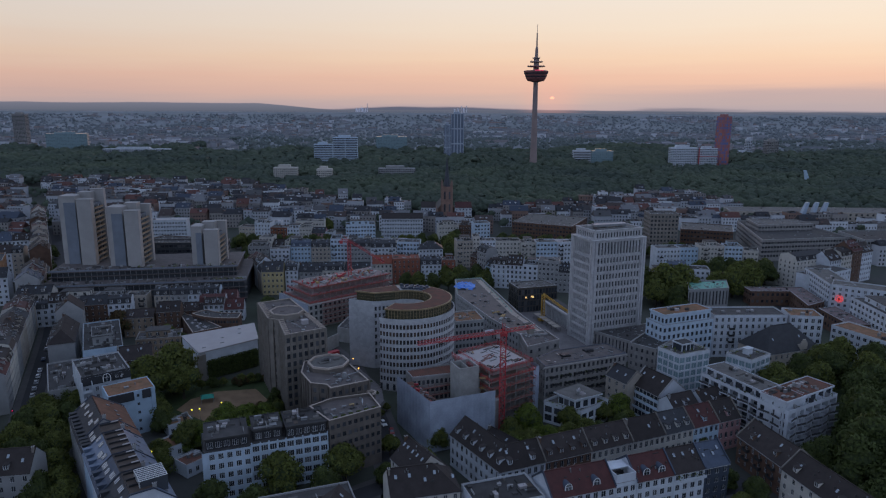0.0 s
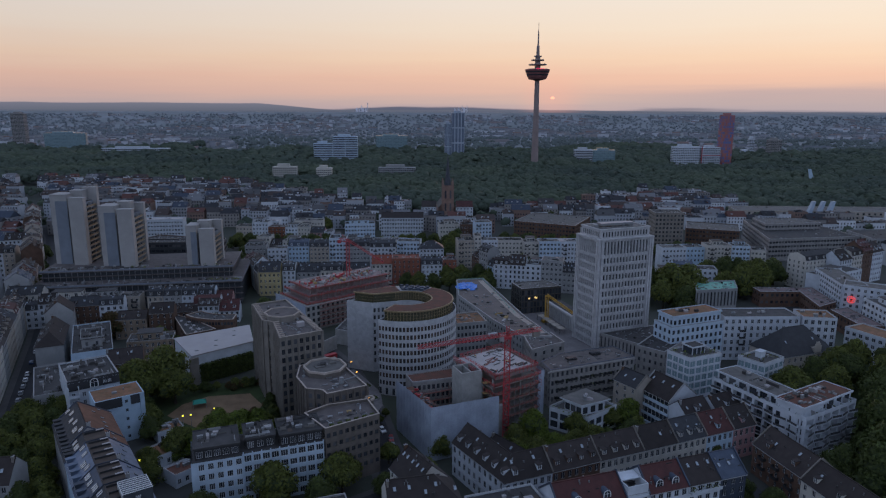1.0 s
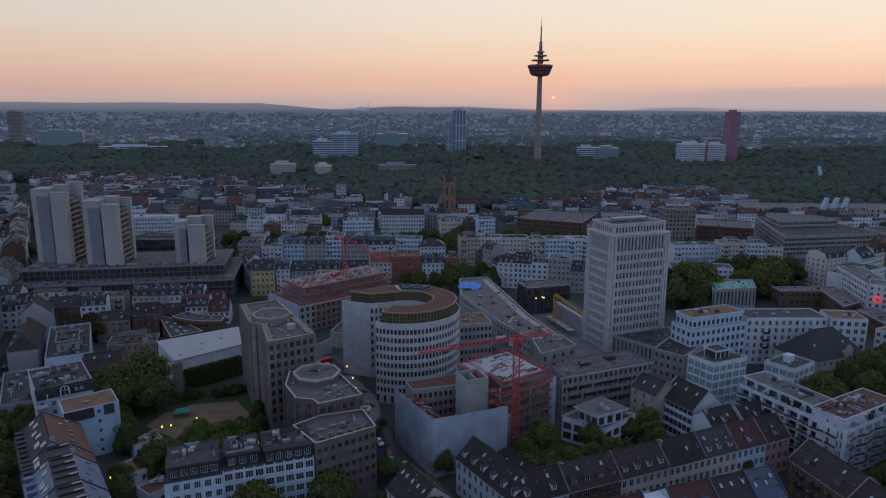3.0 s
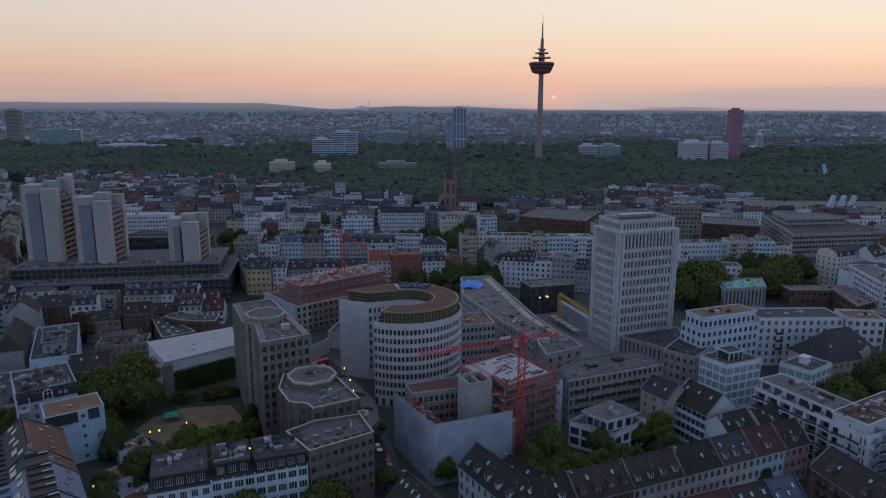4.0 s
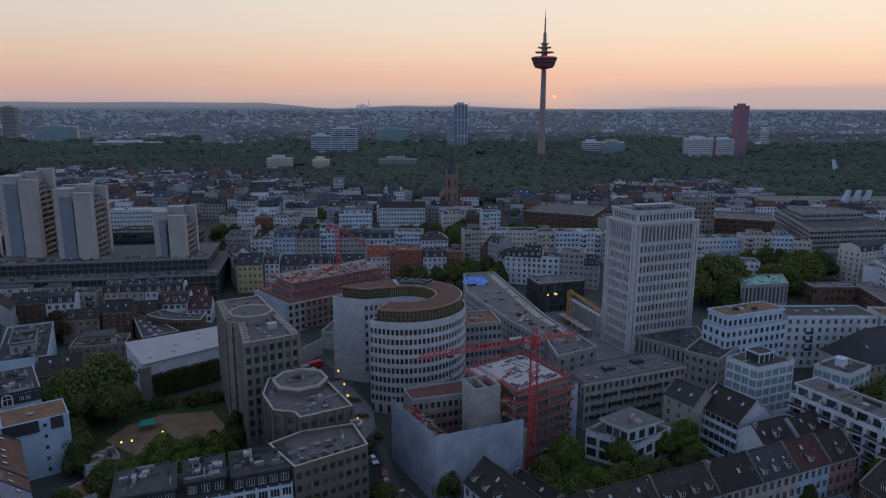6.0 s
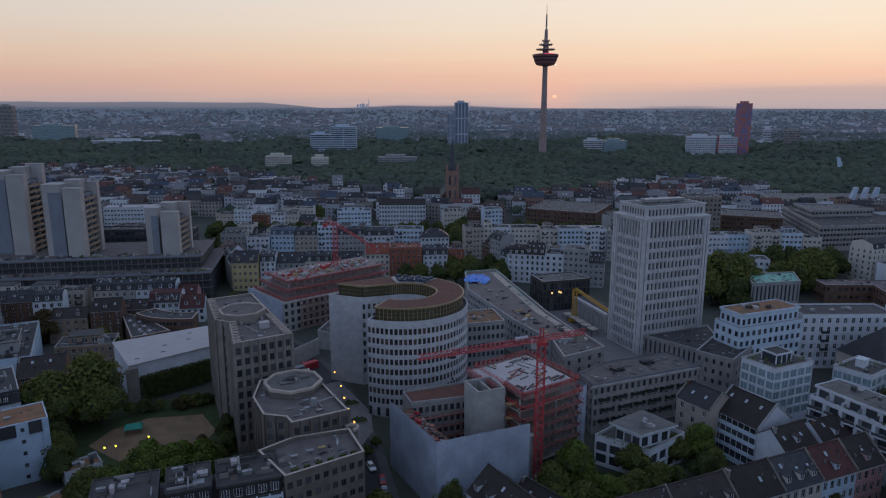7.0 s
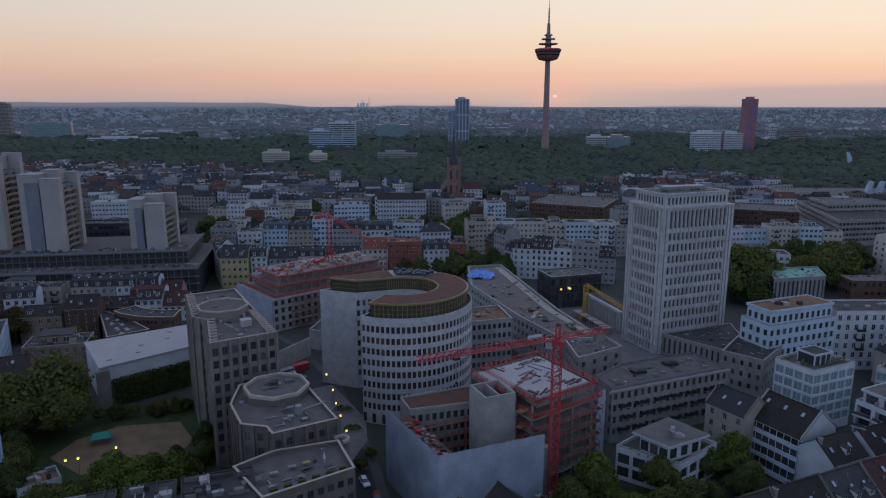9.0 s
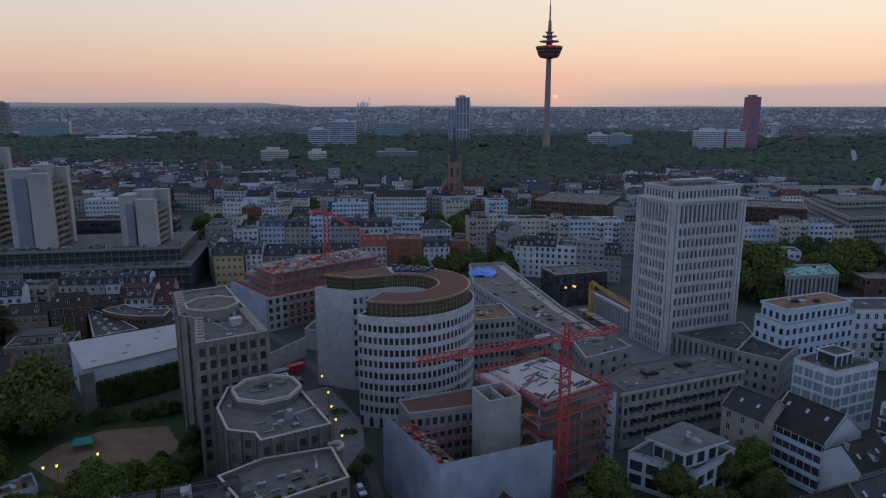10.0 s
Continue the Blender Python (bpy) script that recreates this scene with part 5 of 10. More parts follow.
def tower_crane():
    th = thing("tower_crane", 22.3, 233.6, 0, 0, "red lattice tower crane standing over the site", "crane")
    g = Geo()
    truss(g, (0, 0, 0), (0, 0, 38.5), 1.9, 0, 0.2, 2.0)
    part("mast", g, (REDSTEEL,), th)
    g = Geo()
    g.obox(0, 0, 0, 4.5, 4.5, 0.8)
    part("base", g, (RAWCON,), th)
    d = Vector((-0.905, -0.425, 0.0))
    g = Geo()
    truss(g, Vector((0, 0, 39.6)), Vector((0, 0, 39.9)) + d * 34.0, 1.3, 0, 0.16, 1.5, True)
    part("jib", g, (REDSTEEL,), th)
    g = Geo()
    truss(g, Vector((0, 0, 39.6)), Vector((0, 0, 39.6)) - d * 13.5, 1.3, 0, 0.16, 1.6, True)
    part("counter_jib", g, (REDSTEEL,), th)
    g = Geo()
    c = -d * 11.5
    g.obox(c.x, c.y, 37.6, 2.4, 1.4, 2.0, math.atan2(d.y, d.x))
    part("counterweight", g, (CONCRETE,), th)
    g = Geo()
    g.box(-1.3, -1.3, 38.5, 1.3, 1.3, 39.4)
    truss(g, (0, 0, 39.4), (0, 0, 43.0), 0.9, 0, 0.14, 1.2)
    part("slewing_unit", g, (REDSTEEL,), th)
    g = Geo()
    g.box(-2.6, -0.9, 37.6, -1.2, 0.8, 39.6)
    part("cab", g, (WHITEROOF,), th, "white driver's cab")
    g = Geo()
    q = d * 6.0
    g.obox(q.x, q.y, 40.6, 3.6, 0.1, 0.9, math.atan2(d.y, d.x))
    part("sign_board", g, (WHITE,), th)
    g = Geo()
    top = Vector((0, 0, 43.0))
    g.beam(top, Vector((0, 0, 40.9)) + d * 22, 0.06)
    g.beam(top, Vector((0, 0, 40.8)) - d * 12, 0.06)
    part("stay_cable", g, (DARKMETAL,), th)
    g = Geo()
    q = d * 25
    g.obox(q.x, q.y, 38.9, 1.4, 1.0, 0.5, math.atan2(d.y, d.x))
    g.beam((q.x, q.y, 38.9), (q.x, q.y, 34.0), 0.05)
    g.obox(q.x, q.y, 33.4, 0.4, 0.3, 0.6)
    part("trolley_hook", g, (DARKMETAL,), th)


tower_crane()


def luffing_crane():
    th = thing("luffing_crane", -54.5, 388.0, 0, 0, "red crane with a lowered lattice boom", "crane")
    g = Geo()
    truss(g, (0, 0, 0), (0, 0, 42.0), 1.8, 0, 0.2, 2.2)
    part("mast", g, (REDSTEEL,), th)
    g = Geo()
    truss(g, (0, 0, 42.0), (20.5, -2.0, 29.5), 1.2, 0, 0.16, 1.6, True)
    part("boom", g, (REDSTEEL,), th)
    g = Geo()
    truss(g, (0, 0, 42.0), (-5.0, 0.5, 42.6), 1.4, 0, 0.16, 1.6)
    g.box(-5.6, -0.4, 40.6, -3.8, 1.4, 42.2)
    part("counter_jib", g, (REDSTEEL,), th)
    g = Geo()
    g.beam((-3, 0, 45.5), (20.5, -2, 29.8), 0.06)
    g.beam((0, 0, 42), (-3, 0, 45.5), 0.2)
    part("stay", g, (REDSTEEL,), th)
    g = Geo()
    g.obox(0, 0, 0, 4.5, 4.5, 0.8)
    part("base", g, (RAWCON,), th)


luffing_crane()


def terraced_site():
    th = thing("terraced_building_site", -72.0, 352.0, 0, 41, "building site with stepped concrete decks and reddish formwork", "building")
    w, d = 60, 33
    g, wins = Geo(), []
    z1 = 13.5
    facade(g, wins, (0, 0), (w, 0), 0, z1, 4, 20, 1.6, 2.1, 0.9, 3.3, 0.4)
    facade(g, wins, (w, 0), (w, d), 0, z1, 0, 0)
    facade(g, wins, (w, d), (0, d), 0, z1, 4, 20, 1.6, 2.1, 0.9, 3.3, 0.4)
    facade(g, wins, (0, d), (0, 0), 0, z1, 0, 0)
    g.prism([(0, 0), (w, 0), (w, d), (0, d)], z1 - 0.3, z1)
    body = part("lower_floors", g, (RAWCON,), th)
    windows(body, wins, FRAMEDARK, GLASS, 1, False)
    g = Geo()
    g.ribbon([(-0.42 - 0.1 * math.sin(i * 2.1), d - d * i / 34) for i in range(35)], [(-0.25, d - d * i / 34) for i in range(35)], 0, z1 + 0.6)
    part("scaffold_sheet", g, (SHEETBLUE,), th)
    rng = random.Random(8)
    for k, (a, z) in enumerate(((2.6, 13.5), (4.6, 16.9), (6.8, 20.2))):
        g = Geo()
        g.box(a, a, z, w - 1, d - a * 0.6, z + 0.45)
        if k < 2:
            for c in range(14):
                g.box(a + 1 + c * 4.0, a + 0.4, z + 0.45, a + 1.45 + c * 4.0, a + 0.85, z + 3.3)
            g.box(a + 4, a + 4, z + 0.45, w - 2, d - a - 2, z + 3.3)
        fl = part("deck", g, (DECKPINK, ORANGE), th)
        for (p, q) in (((a - 0.8, a - 0.8), (w - 0.5, a - 0.8)), ((a - 0.8, d - a * 0.6), (a - 0.8, a - 0.8))):
            r = Geo()
            p, q = Vector(p), Vector(q)
            L = (q - p).length
            u = (q - p) / L
            nn = Vector((-u.y, u.x))
            r.prism([tuple(p), tuple(q), tuple(q + nn * 1.2), tuple(p + nn * 1.2)], z + 0.25, z + 0.45, 0)
            r.prism([tuple(p), tuple(q), tuple(q + nn * 0.12), tuple(p + nn * 0.12)], z + 0.45, z + 0.95, 0)
            for s in (0.5, 1.05):
                r.beam((p.x, p.y, z + 0.45 + s), (q.x, q.y, z + 0.45 + s), 0.1, 1)
            for i in range(int(L / 2)):
                m = p + u * i * 2
                r.beam((m.x, m.y, z - 0.5), (m.x, m.y, z + 1.6), 0.1, 1)
            part("edge_platform", r, (ORANGE, REDSTEEL), fl)
    for _ in range(120):
        g = Geo()
        a, b = rng.uniform(8, w - 2), rng.uniform(8, d - 6)
        g.obox(a, b, 20.65, rng.uniform(0.5, 3.5), rng.uniform(0.3, 1.6), rng.uniform(0.2, 1.5), rng.uniform(0, 1.5))
        part("formwork_panel", g, (rng.choice((ORANGE, ORANGE, REDSTEEL, PLY, STEEL, RAWCON, WHITEROOF)),), th)
    g = Geo()
    for z in (1.5, 3.5, 5.5, 7.5, 9.5, 11.5, 13.5):
        g.box(8, -1.3, z, w, -0.3, z + 0.1)
        g.beam((8, -1.3, z + 1), (w, -1.3, z + 1), 0.07)
    for a in range(8, w + 1, 3):
        g.beam((a, -1.3, 0), (a, -1.3, 15), 0.08)
    part("scaffold", g, (RUSTPIPE,), th)


terraced_site()


# ---- the grey ribbed tower and its neighbours ----


def scatter_units(th, poly, z, rng):
    """Small roof things, vents, hatches, ducts and patches, spread inside an outline."""
    area = abs(sum(a[0] * b[1] - b[0] * a[1] for a, b in zip(poly, poly[1:] + poly[:1]))) / 2
    xs_, ys_ = [p[0] for p in poly], [p[1] for p in poly]
    tilt = math.atan2(poly[1][1] - poly[0][1], poly[1][0] - poly[0][0])

    def inside(x, y):
        hit_ = False
        for (ax, ay), (bx, by) in zip(poly, poly[1:] + poly[:1]):
            if (ay > y) != (by > y) and x < (bx - ax) * (y - ay) / (by - ay) + ax:
                hit_ = not hit_
        return hit_
    g, want = Geo(), min(60, int(area / 14))
    for _ in range(want * 6):
        if want < 1:
            break
        x, y = rng.uniform(min(xs_), max(xs_)), rng.uniform(min(ys_), max(ys_))
        if not all(inside(x + a, y + b) for a, b in ((-1.6, -1.6), (1.6, -1.6), (1.6, 1.6), (-1.6, 1.6))):
            continue
        want -= 1
        k = rng.random()
        if k < 0.35:
            g.obox(x, y, z, rng.uniform(1.0, 2.6), rng.uniform(0.7, 1.8), 0.07, tilt, rng.choice((1, 2)))
        elif k < 0.6:
            g.obox(x, y, z, rng.uniform(0.5, 1.4), rng.uniform(0.5, 1.2), rng.uniform(0.25, 0.9), tilt, rng.choice((0, 1, 3)))
        elif k < 0.8:
            g.disc(x, y, z, z + rng.uniform(0.4, 1.0), 0.16, 0.16, 8, 0)
        else:
            g.obox(x, y, z + 0.15, rng.uniform(1.5, 2.6), 0.25, 0.25, tilt + rng.choice((0, math.pi / 2)), 0)
    tagged(part("roof_clutter", g, (STEEL, BITUMEN, GRAVEL, PARAPET), th), kind="stuff")


def poly_building(name, pts, H, wall, roofm, label, faces, coping=None, rib=None, fh=3.3, first=1.1, ww=1.4, wh=1.7, near=True, parapet=0.6, group="", deep=0.3, frame_mat=None, bars=1, cat="building", glass=None):
    """A flat-roofed building on an outline; faces gives the window columns of each side."""
    cx, cy = pts[0]
    th = thing(name, cx, cy, 0, 0, label, cat, group)
    lp = [(x - cx, y - cy) for x, y in pts]
    g, wins = Geo(), []
    rows_ = max(1, int((H - 0.6) / fh))
    first = max(0.3, H - 1.0 - wh - (rows_ - 1) * fh)
    for i, n in enumerate(faces):
        facade(g, wins, lp[i], lp[(i + 1) % len(lp)], 0, H, rows_ if n else 0, n, ww, wh, first, fh, deep)
    g.curb(lp, H, H + parapet, 0.3)
    part("wall", g, (wall,), th)
    windows(th, wins, frame_mat or FRAMEDARK, glass or GLASS, bars, near)
    r = Geo()
    r.prism(inset(lp, 0.3), H - 0.1, H + 0.05)
    part("roof", r, (roofm,), th)
    c = Geo()
    wide = inset(lp, -0.08)
    c.curb(wide, H + parapet, H + parapet + 0.14, 0.5)
    part("coping", c, (coping or PARAPET,), th)
    scatter_units(th, lp, H + 0.05, random.Random(int(cx * 3 + cy)))
    if rib:
        for i, n in enumerate(faces):
            p, q = Vector(lp[i]), Vector(lp[(i + 1) % len(lp)])
            L = (q - p).length
            u = (q - p) / L
            m = max(2, int(L / rib))
            for k in range(m + 1):
                s = p + u * L * k / m
                b = Geo()
                b.obox(s.x + u.y * 0.2, s.y - u.x * 0.2, 0, 0.5, 0.6, H + parapet, math.atan2(u.y, u.x))
                part("rib", b, (wall,), th)
    return th


def slats(th, p, q, z, n, out, mat):
    """A row of short roof slats between p and q."""
    p, q = Vector(p), Vector(q)
    d = (q - p).normalized()
    o = Vector((-d.y, d.x)) * out
    for k in range(n):
        m = p.lerp(q, (k + 0.5) / n)
        g = Geo()
        e = m + o
        g.prism([tuple(m - d * 0.2), tuple(m + d * 0.2), tuple(e + d * 0.2), tuple(e - d * 0.2)], z, z + 0.4)
        part("slat", g, (mat,), th)


ROOFBROWN = material("brownish_roof_felt", (0.150, 0.128, 0.122), 0.9, 0.3, 0.3, 5, 0.15)


def ribbed_tower():
    pts = [(-60.0, 247.0), (-46.0, 255.6), (-69.2, 297.4), (-81.8, 289.7), (-72.0, 268.0), (-67.0, 265.5)]
    th = poly_building("concrete_office", pts, 33.0, CONCRETE, ROOFBROWN, "grey ribbed concrete office tower with a low octagon on its roof", [7, 12, 3, 5, 1, 4], TANCOPING, 2.25, 3.25, 1.0, 1.35, 2.0)
    ox, oy = pts[0]
    g = Geo()
    ring = [(-65.0 - ox + 7.0 * math.cos(radians(45 * i + 8)), 272.6 - oy + 7.0 * math.sin(radians(45 * i + 8))) for i in range(8)]
    g.prism(ring, 33.0, 35.3)
    drum = part("roof_drum", g, (CONCRETE,), th)
    g = Geo()
    g.curb(inset(ring, -0.15), 35.3, 35.75, 0.45)
    part("drum_coping", g, (TANCOPING,), drum)
    g = Geo()
    g.prism(inset(ring, 0.4), 35.28, 35.42)
    g.obox(-66.5 - ox, 270.6 - oy, 35.42, 1.6, 0.5, 0.3, 0.2)
    part("drum_roof", g, (ROOFBROWN,), drum)
    L = [(x - ox, y - oy) for x, y in pts]
    slats(th, L[1], tuple(Vector(L[1]).lerp(Vector(L[2]), 0.45)), 33.75, 12, 2.2, TANCOPING)
    slats(th, L[4], L[3], 33.75, 10, -2.2, TANCOPING)
    slats(th, L[5], L[0], 33.75, 8, 2.0, TANCOPING)
    g = Geo()
    g.obox(-55.5 - ox, 262 - oy, 33.1, 2.6, 2.0, 1.7, 0.5)
    g.obox(-55.5 - ox, 262 - oy, 34.8, 2.8, 2.2, 0.15, 0.5)
    part("roof_unit", g, (WHITEROOF,), th, "pale ventilation box")
    g = Geo()
    for a in ((-59.5, 259), (-58, 257.5)):
        g.beam((a[0] - ox, a[1] - oy, 33.1), (a[0] - ox, a[1] - oy, 34.6), 0.12)
    g.beam((-60.5 - ox, 260 - oy, 34.3), (-57.0 - ox, 256.5 - oy, 34.3), 0.25)
    part("pipe_frame", g, (STEEL,), th)


ribbed_tower()


DARKCON = material("dark_brown_concrete", (0.165, 0.140, 0.122), 0.85, 0.3, 0.35, 4, 0.2)


def stepped_block():
    pts = [(-38.3, 219.1), (-25.9, 226.2), (-41.0, 252.5), (-52.5, 243.9), (-51.4, 233.2), (-46.1, 223.4), (-40.3, 222.2)]
    th = poly_building("octagonal_office", pts, 23.4, DARKCON, ROOFBROWN, "low concrete office with pale coping and an octagonal roof drum", [6, 10, 4, 3, 3, 2, 1], TANCOPING, 2.3, 3.3, 1.0, 1.25, 1.7, parapet=0.7)
    ox, oy = pts[0]
    g = Geo()
    ring = [(-42.6 - ox + 7.6 * math.cos(radians(45 * i + 8)), 240.6 - oy + 7.6 * math.sin(radians(45 * i + 8))) for i in range(8)]
    g.prism(ring, 23.4, 25.0)
    g.prism([(-50.6 - ox, 243.4 - oy), (-45.0 - ox, 235.0 - oy), (-38.0 - ox, 244.0 - oy), (-41.6 - ox, 250.2 - oy)], 23.4, 24.6)
    drum = part("roof_drum", g, (DARKCON,), th)
    g = Geo()
    g.curb(inset(ring, -0.15), 25.0, 25.75, 0.55, 0)
    part("drum_coping", g, (TANCOPING,), drum)
    g = Geo()
    g.prism(inset(ring, 0.55), 24.98, 25.14, 0)
    g.obox(-44.4 - ox, 240.2 - oy, 25.14, 3.6, 2.6, 0.35, 0.5, 0)
    g.obox(-40.2 - ox, 243.6 - oy, 25.14, 2.2, 1.4, 0.6, 0.5, 0)
    part("drum_roof", g, (GRAVEL,), drum)
    rng = random.Random(2)
    roof_units(th, 4, 4, 25.14, 3, rng, -45.0 - ox, 238.5 - oy)
    g = Geo()
    g.disc(-35.0 - ox, 229.5 - oy, 23.5, 25.6, 0.9, 0.7, 10)
    g.beam((-35 - ox, 229.5 - oy, 24.2), (-30 - ox, 234 - oy, 24.4), 0.3)
    part("duct", g, (STEEL,), th)
    pts = [(-36.0, 201.6), (-20.4, 212.2), (-25.4, 223.4), (-38.0, 219.0), (-44.6, 212.4)]
    th = poly_building("office_wing", pts, 19.6, DARKCON, ROOFBROWN, "brown concrete office wing with a roof terrace", [9, 6, 0, 3, 6], TANCOPING, None, 3.3, 1.1, 1.25, 1.55, parapet=0.9)
    ox, oy = pts[0]
    for i in range(6):
        g = Geo()
        s = Vector((-34.5, 204.4)).lerp(Vector((-22.8, 212.2)), i / 5)
        g.obox(s.x - ox, s.y - oy, 19.65, 1.5, 0.7, 0.5, radians(33), 0)
        g.obox(s.x - ox, s.y - oy, 20.15, 1.4, 0.6, 0.5, radians(33), 1)
        part("planter", g, (DARKMETAL, LEAF[1]), th)
    for (a, b, m) in ((-33, 213, STEEL), (-30.5, 214.5, PLY), (-36, 210.5, STEEL)):
        g = Geo()
        g.obox(a - ox, b - oy, 20.35, 1.6, 0.8, 0.08, 0.4)
        for s in (-0.6, 0.6):
            g.obox(a - ox + s, b - oy, 19.65, 0.08, 0.5, 0.7, 0.4)
        part("terrace_table", g, (m,), th)
    g = Geo()
    g.beam((-27 - ox, 215.5 - oy, 19.65), (-27 - ox, 215.5 - oy, 22.2), 0.1, 0)
    g.disc(-27 - ox, 215.5 - oy, 20.6, 22.0, 0.3, 0.08, 8, 0)
    part("closed_parasol", g, (WHITE,), th)
    g = Geo()
    hook = [(-24.9 + 1.5 * math.cos(radians(w_)), 224.4 + 1.5 * math.sin(radians(w_))) for w_ in range(-70, 200, 30)]
    for p_, q_ in zip(hook, hook[1:]):
        g.beam((p_[0] - ox, p_[1] - oy, 20.25), (q_[0] - ox, q_[1] - oy, 20.25), 0.6)
    g.disc(-24.9 - ox, 224.4 - oy, 0, 19.6, 1.5, 1.5, 12, 1)
    part("round_corner", g, (TANCOPING, DARKCON), th)


stepped_block()


def white_block():
    th = thing("apartment_block", -72.2, 187.2, 0, 20.2, "pale blue-white apartment block with bay rhythm and dark set-back top floor", "apartment building")
    w, d, H = 38.4, 14.0, 16.6
    g, wins = Geo(), []
    facade(g, wins, (0, 0), (14.5, 0), 0, H, 5, 5, 1.6, 1.9, 0.9, 3.25, 0.25, m0=1.5)
    facade(g, wins, (14.5, 0), (14.5, 1.0), 0, H, 0, 0)
    facade(g, wins, (14.5, 1.0), (w, 1.0), 0, H, 5, 9, 2.1, 2.0, 0.8, 3.25, 0.25)
    facade(g, wins, (w, 1.0), (w, d), 0, H, 0, 0)
    facade(g, wins, (w, d), (0, d), 0, H, 5, 12, 1.3, 1.7, 1.0, 3.25)
    facade(g, wins, (0, d), (0, 0), 0, H, 5, 2, 1.3, 1.7, 1.0, 3.25)
    part("wall", g, (PALEBLUE,), th)
    windows(th, wins, FRAME, GLASS, 2, True)
    g = Geo()
    g.prism([(0.3, 0.3), (14.2, 0.3), (14.2, 1.3), (w, 1.3), (w, d - 0.2), (0.3, d - 0.2)], H - 0.2, H + 0.05)
    part("terrace", g, (BITUMEN,), th)
    pil = Geo()
    pil.box(-0.18, -0.2, 0, 0.18, 0, H + 0.5)
    pm = pil.mesh("pilaster", (PALEBLUE,))
    for i in range(10):
        o = part("pilaster", pm, None, th)
        o.location = (14.6 + i * (w - 14.8) / 9, 1.0, 0)
    for (x0, x1, y0, n) in ((1.2, 13.6, 1.5, 5), (15.5, 24.0, 3.0, 3), (25.5, w - 0.3, 2.0, 5)):
        g, wins = Geo(), []
        facade(g, wins, (x0, y0), (x1, y0), H, H + 3.3, 1, n, 1.7, 2.0, 0.5, 3, 0.15)
        facade(g, wins, (x1, y0), (x1, d - 1), H, H + 3.3, 0, 0)
        facade(g, wins, (x1, d - 1), (x0, d - 1), H, H + 3.3, 1, n, 1.5, 2.0, 0.5, 3, 0.15)
        facade(g, wins, (x0, d - 1), (x0, y0), H, H + 3.3, 0, 0)
        o = [(x0 - 0.4, y0 - 0.4), (x1 + 0.3, y0 - 0.4), (x1 + 0.3, d - 0.6), (x0 - 0.4, d - 0.6)]
        g.prism(o, H + 3.3, H + 3.6, 1)
        g.curb(o, H + 3.6, H + 3.85, 0.25, 1)
        top = part("top_floor", g, (DARKMETAL, BITUMEN), th, "dark clad top floor")
        windows(top, wins, FRAME, GLASS, 2, True)
        roof_units(th, x1 - x0, d - y0 - 2, H + 3.6, 4, random.Random(int(x0)), x0, y0 + 0.5)
        untidy_roof(th, x0, x1, y0, d - 1, H + 3.6, 12, random.Random(int(x0) + 3))
    g = Geo()
    g.disc(30, 9, H + 3.6, H + 6.0, 0.25, 0.25, 10)
    part("flue", g, (WHITEROOF,), th)


white_block()


def white_roof_hall():
    pts = [(-106.5, 282.0), (-86.0, 301.0), (-94.0, 323.4), (-122.4, 304.0)]
    ox, oy = pts[0]
    th = thing("hall", ox, oy, 0, 0, "plain hall with a pale membrane roof and ivy on its wall", "hall")
    lp = [(x - ox, y - oy) for x, y in pts]
    g = Geo()
    g.prism(lp, 0, 12.6)
    part("wall", g, (WHITE,), th)
    g = Geo()
    g.prism(inset(lp, -0.35), 12.6, 13.1)
    part("roof", g, (WHITEROOF,), th, "pale flat roof")
    for k in range(5):
        u = Geo()
        p = Vector(lp[0]).lerp(Vector(lp[2]), 0.15 + 0.16 * k)
        u.obox(p.x - 2 + (k % 2) * 4, p.y, 13.1, 1.5, 0.9, 0.25, 0.5)
        part("roof_hatch", u, (PARAPET,), th)
    # ivy on the lower wall
    rng = np.random.default_rng(4)
    a, b = Vector(lp[0]), Vector(lp[1])
    lobes = []
    for i in range(16):
        p = a.lerp(b, 0.14 + 0.86 * i / 16)
        for z in (1.2, 3.4, 5.6, 7.2):
            lobes.append((p.x + 0.4, p.y - 0.7, z, 1.3, 1.5))
    back = Geo()
    p0, p1 = a.lerp(b, 0.12), a.lerp(b, 1.0)
    back.prism([(p0.x + 0.3, p0.y - 0.9), (p1.x + 0.3, p1.y - 0.9), (p1.x, p1.y - 0.05), (p0.x, p0.y - 0.05)], 0, 7.8)
    part("ivy_base", back, (CORE,), th)
    v, f = leaf_cards(rng, lobes, 260, 0.26)
    part("ivy", mesh_arrays("ivy", v, f, (LEAF[1],)), None, th)
    g = Geo()
    g.obox(-105.6 - ox, 281.6 - oy, 0, 3.6, 1.4, 12.2, 0.75)
    part("stair_shaft", g, (CONCRETE,), th)


white_roof_hall()


# ---- offices round the plaza ----
OFFICES = "offices round the plaza"
flat_office = poly_building("stone_office", [(42.2, 260.5), (79.3, 276.0), (73.5, 288.4), (49.0, 279.0), (39.6, 269.6)], 15.6, OFFICESTONE, ROOFBROWN, "long stone office with iron balconies and a blue-grey roof edge", [18, 5, 12, 3, 4], ZINC, None, 3.4, 1.9, 1.1, 2.0, parapet=0.35, group=OFFICES)
fc_, fs_ = math.cos(radians(22.7)), math.sin(radians(22.7))
g = Geo()
g.ribbon([(-1.2, -1.4), (37.4, 14.9)], [(-0.1, 0.1), (37.2, 15.6)], 15.0, 15.6)
part("eave", g, (OFFICESTONE,), flat_office)
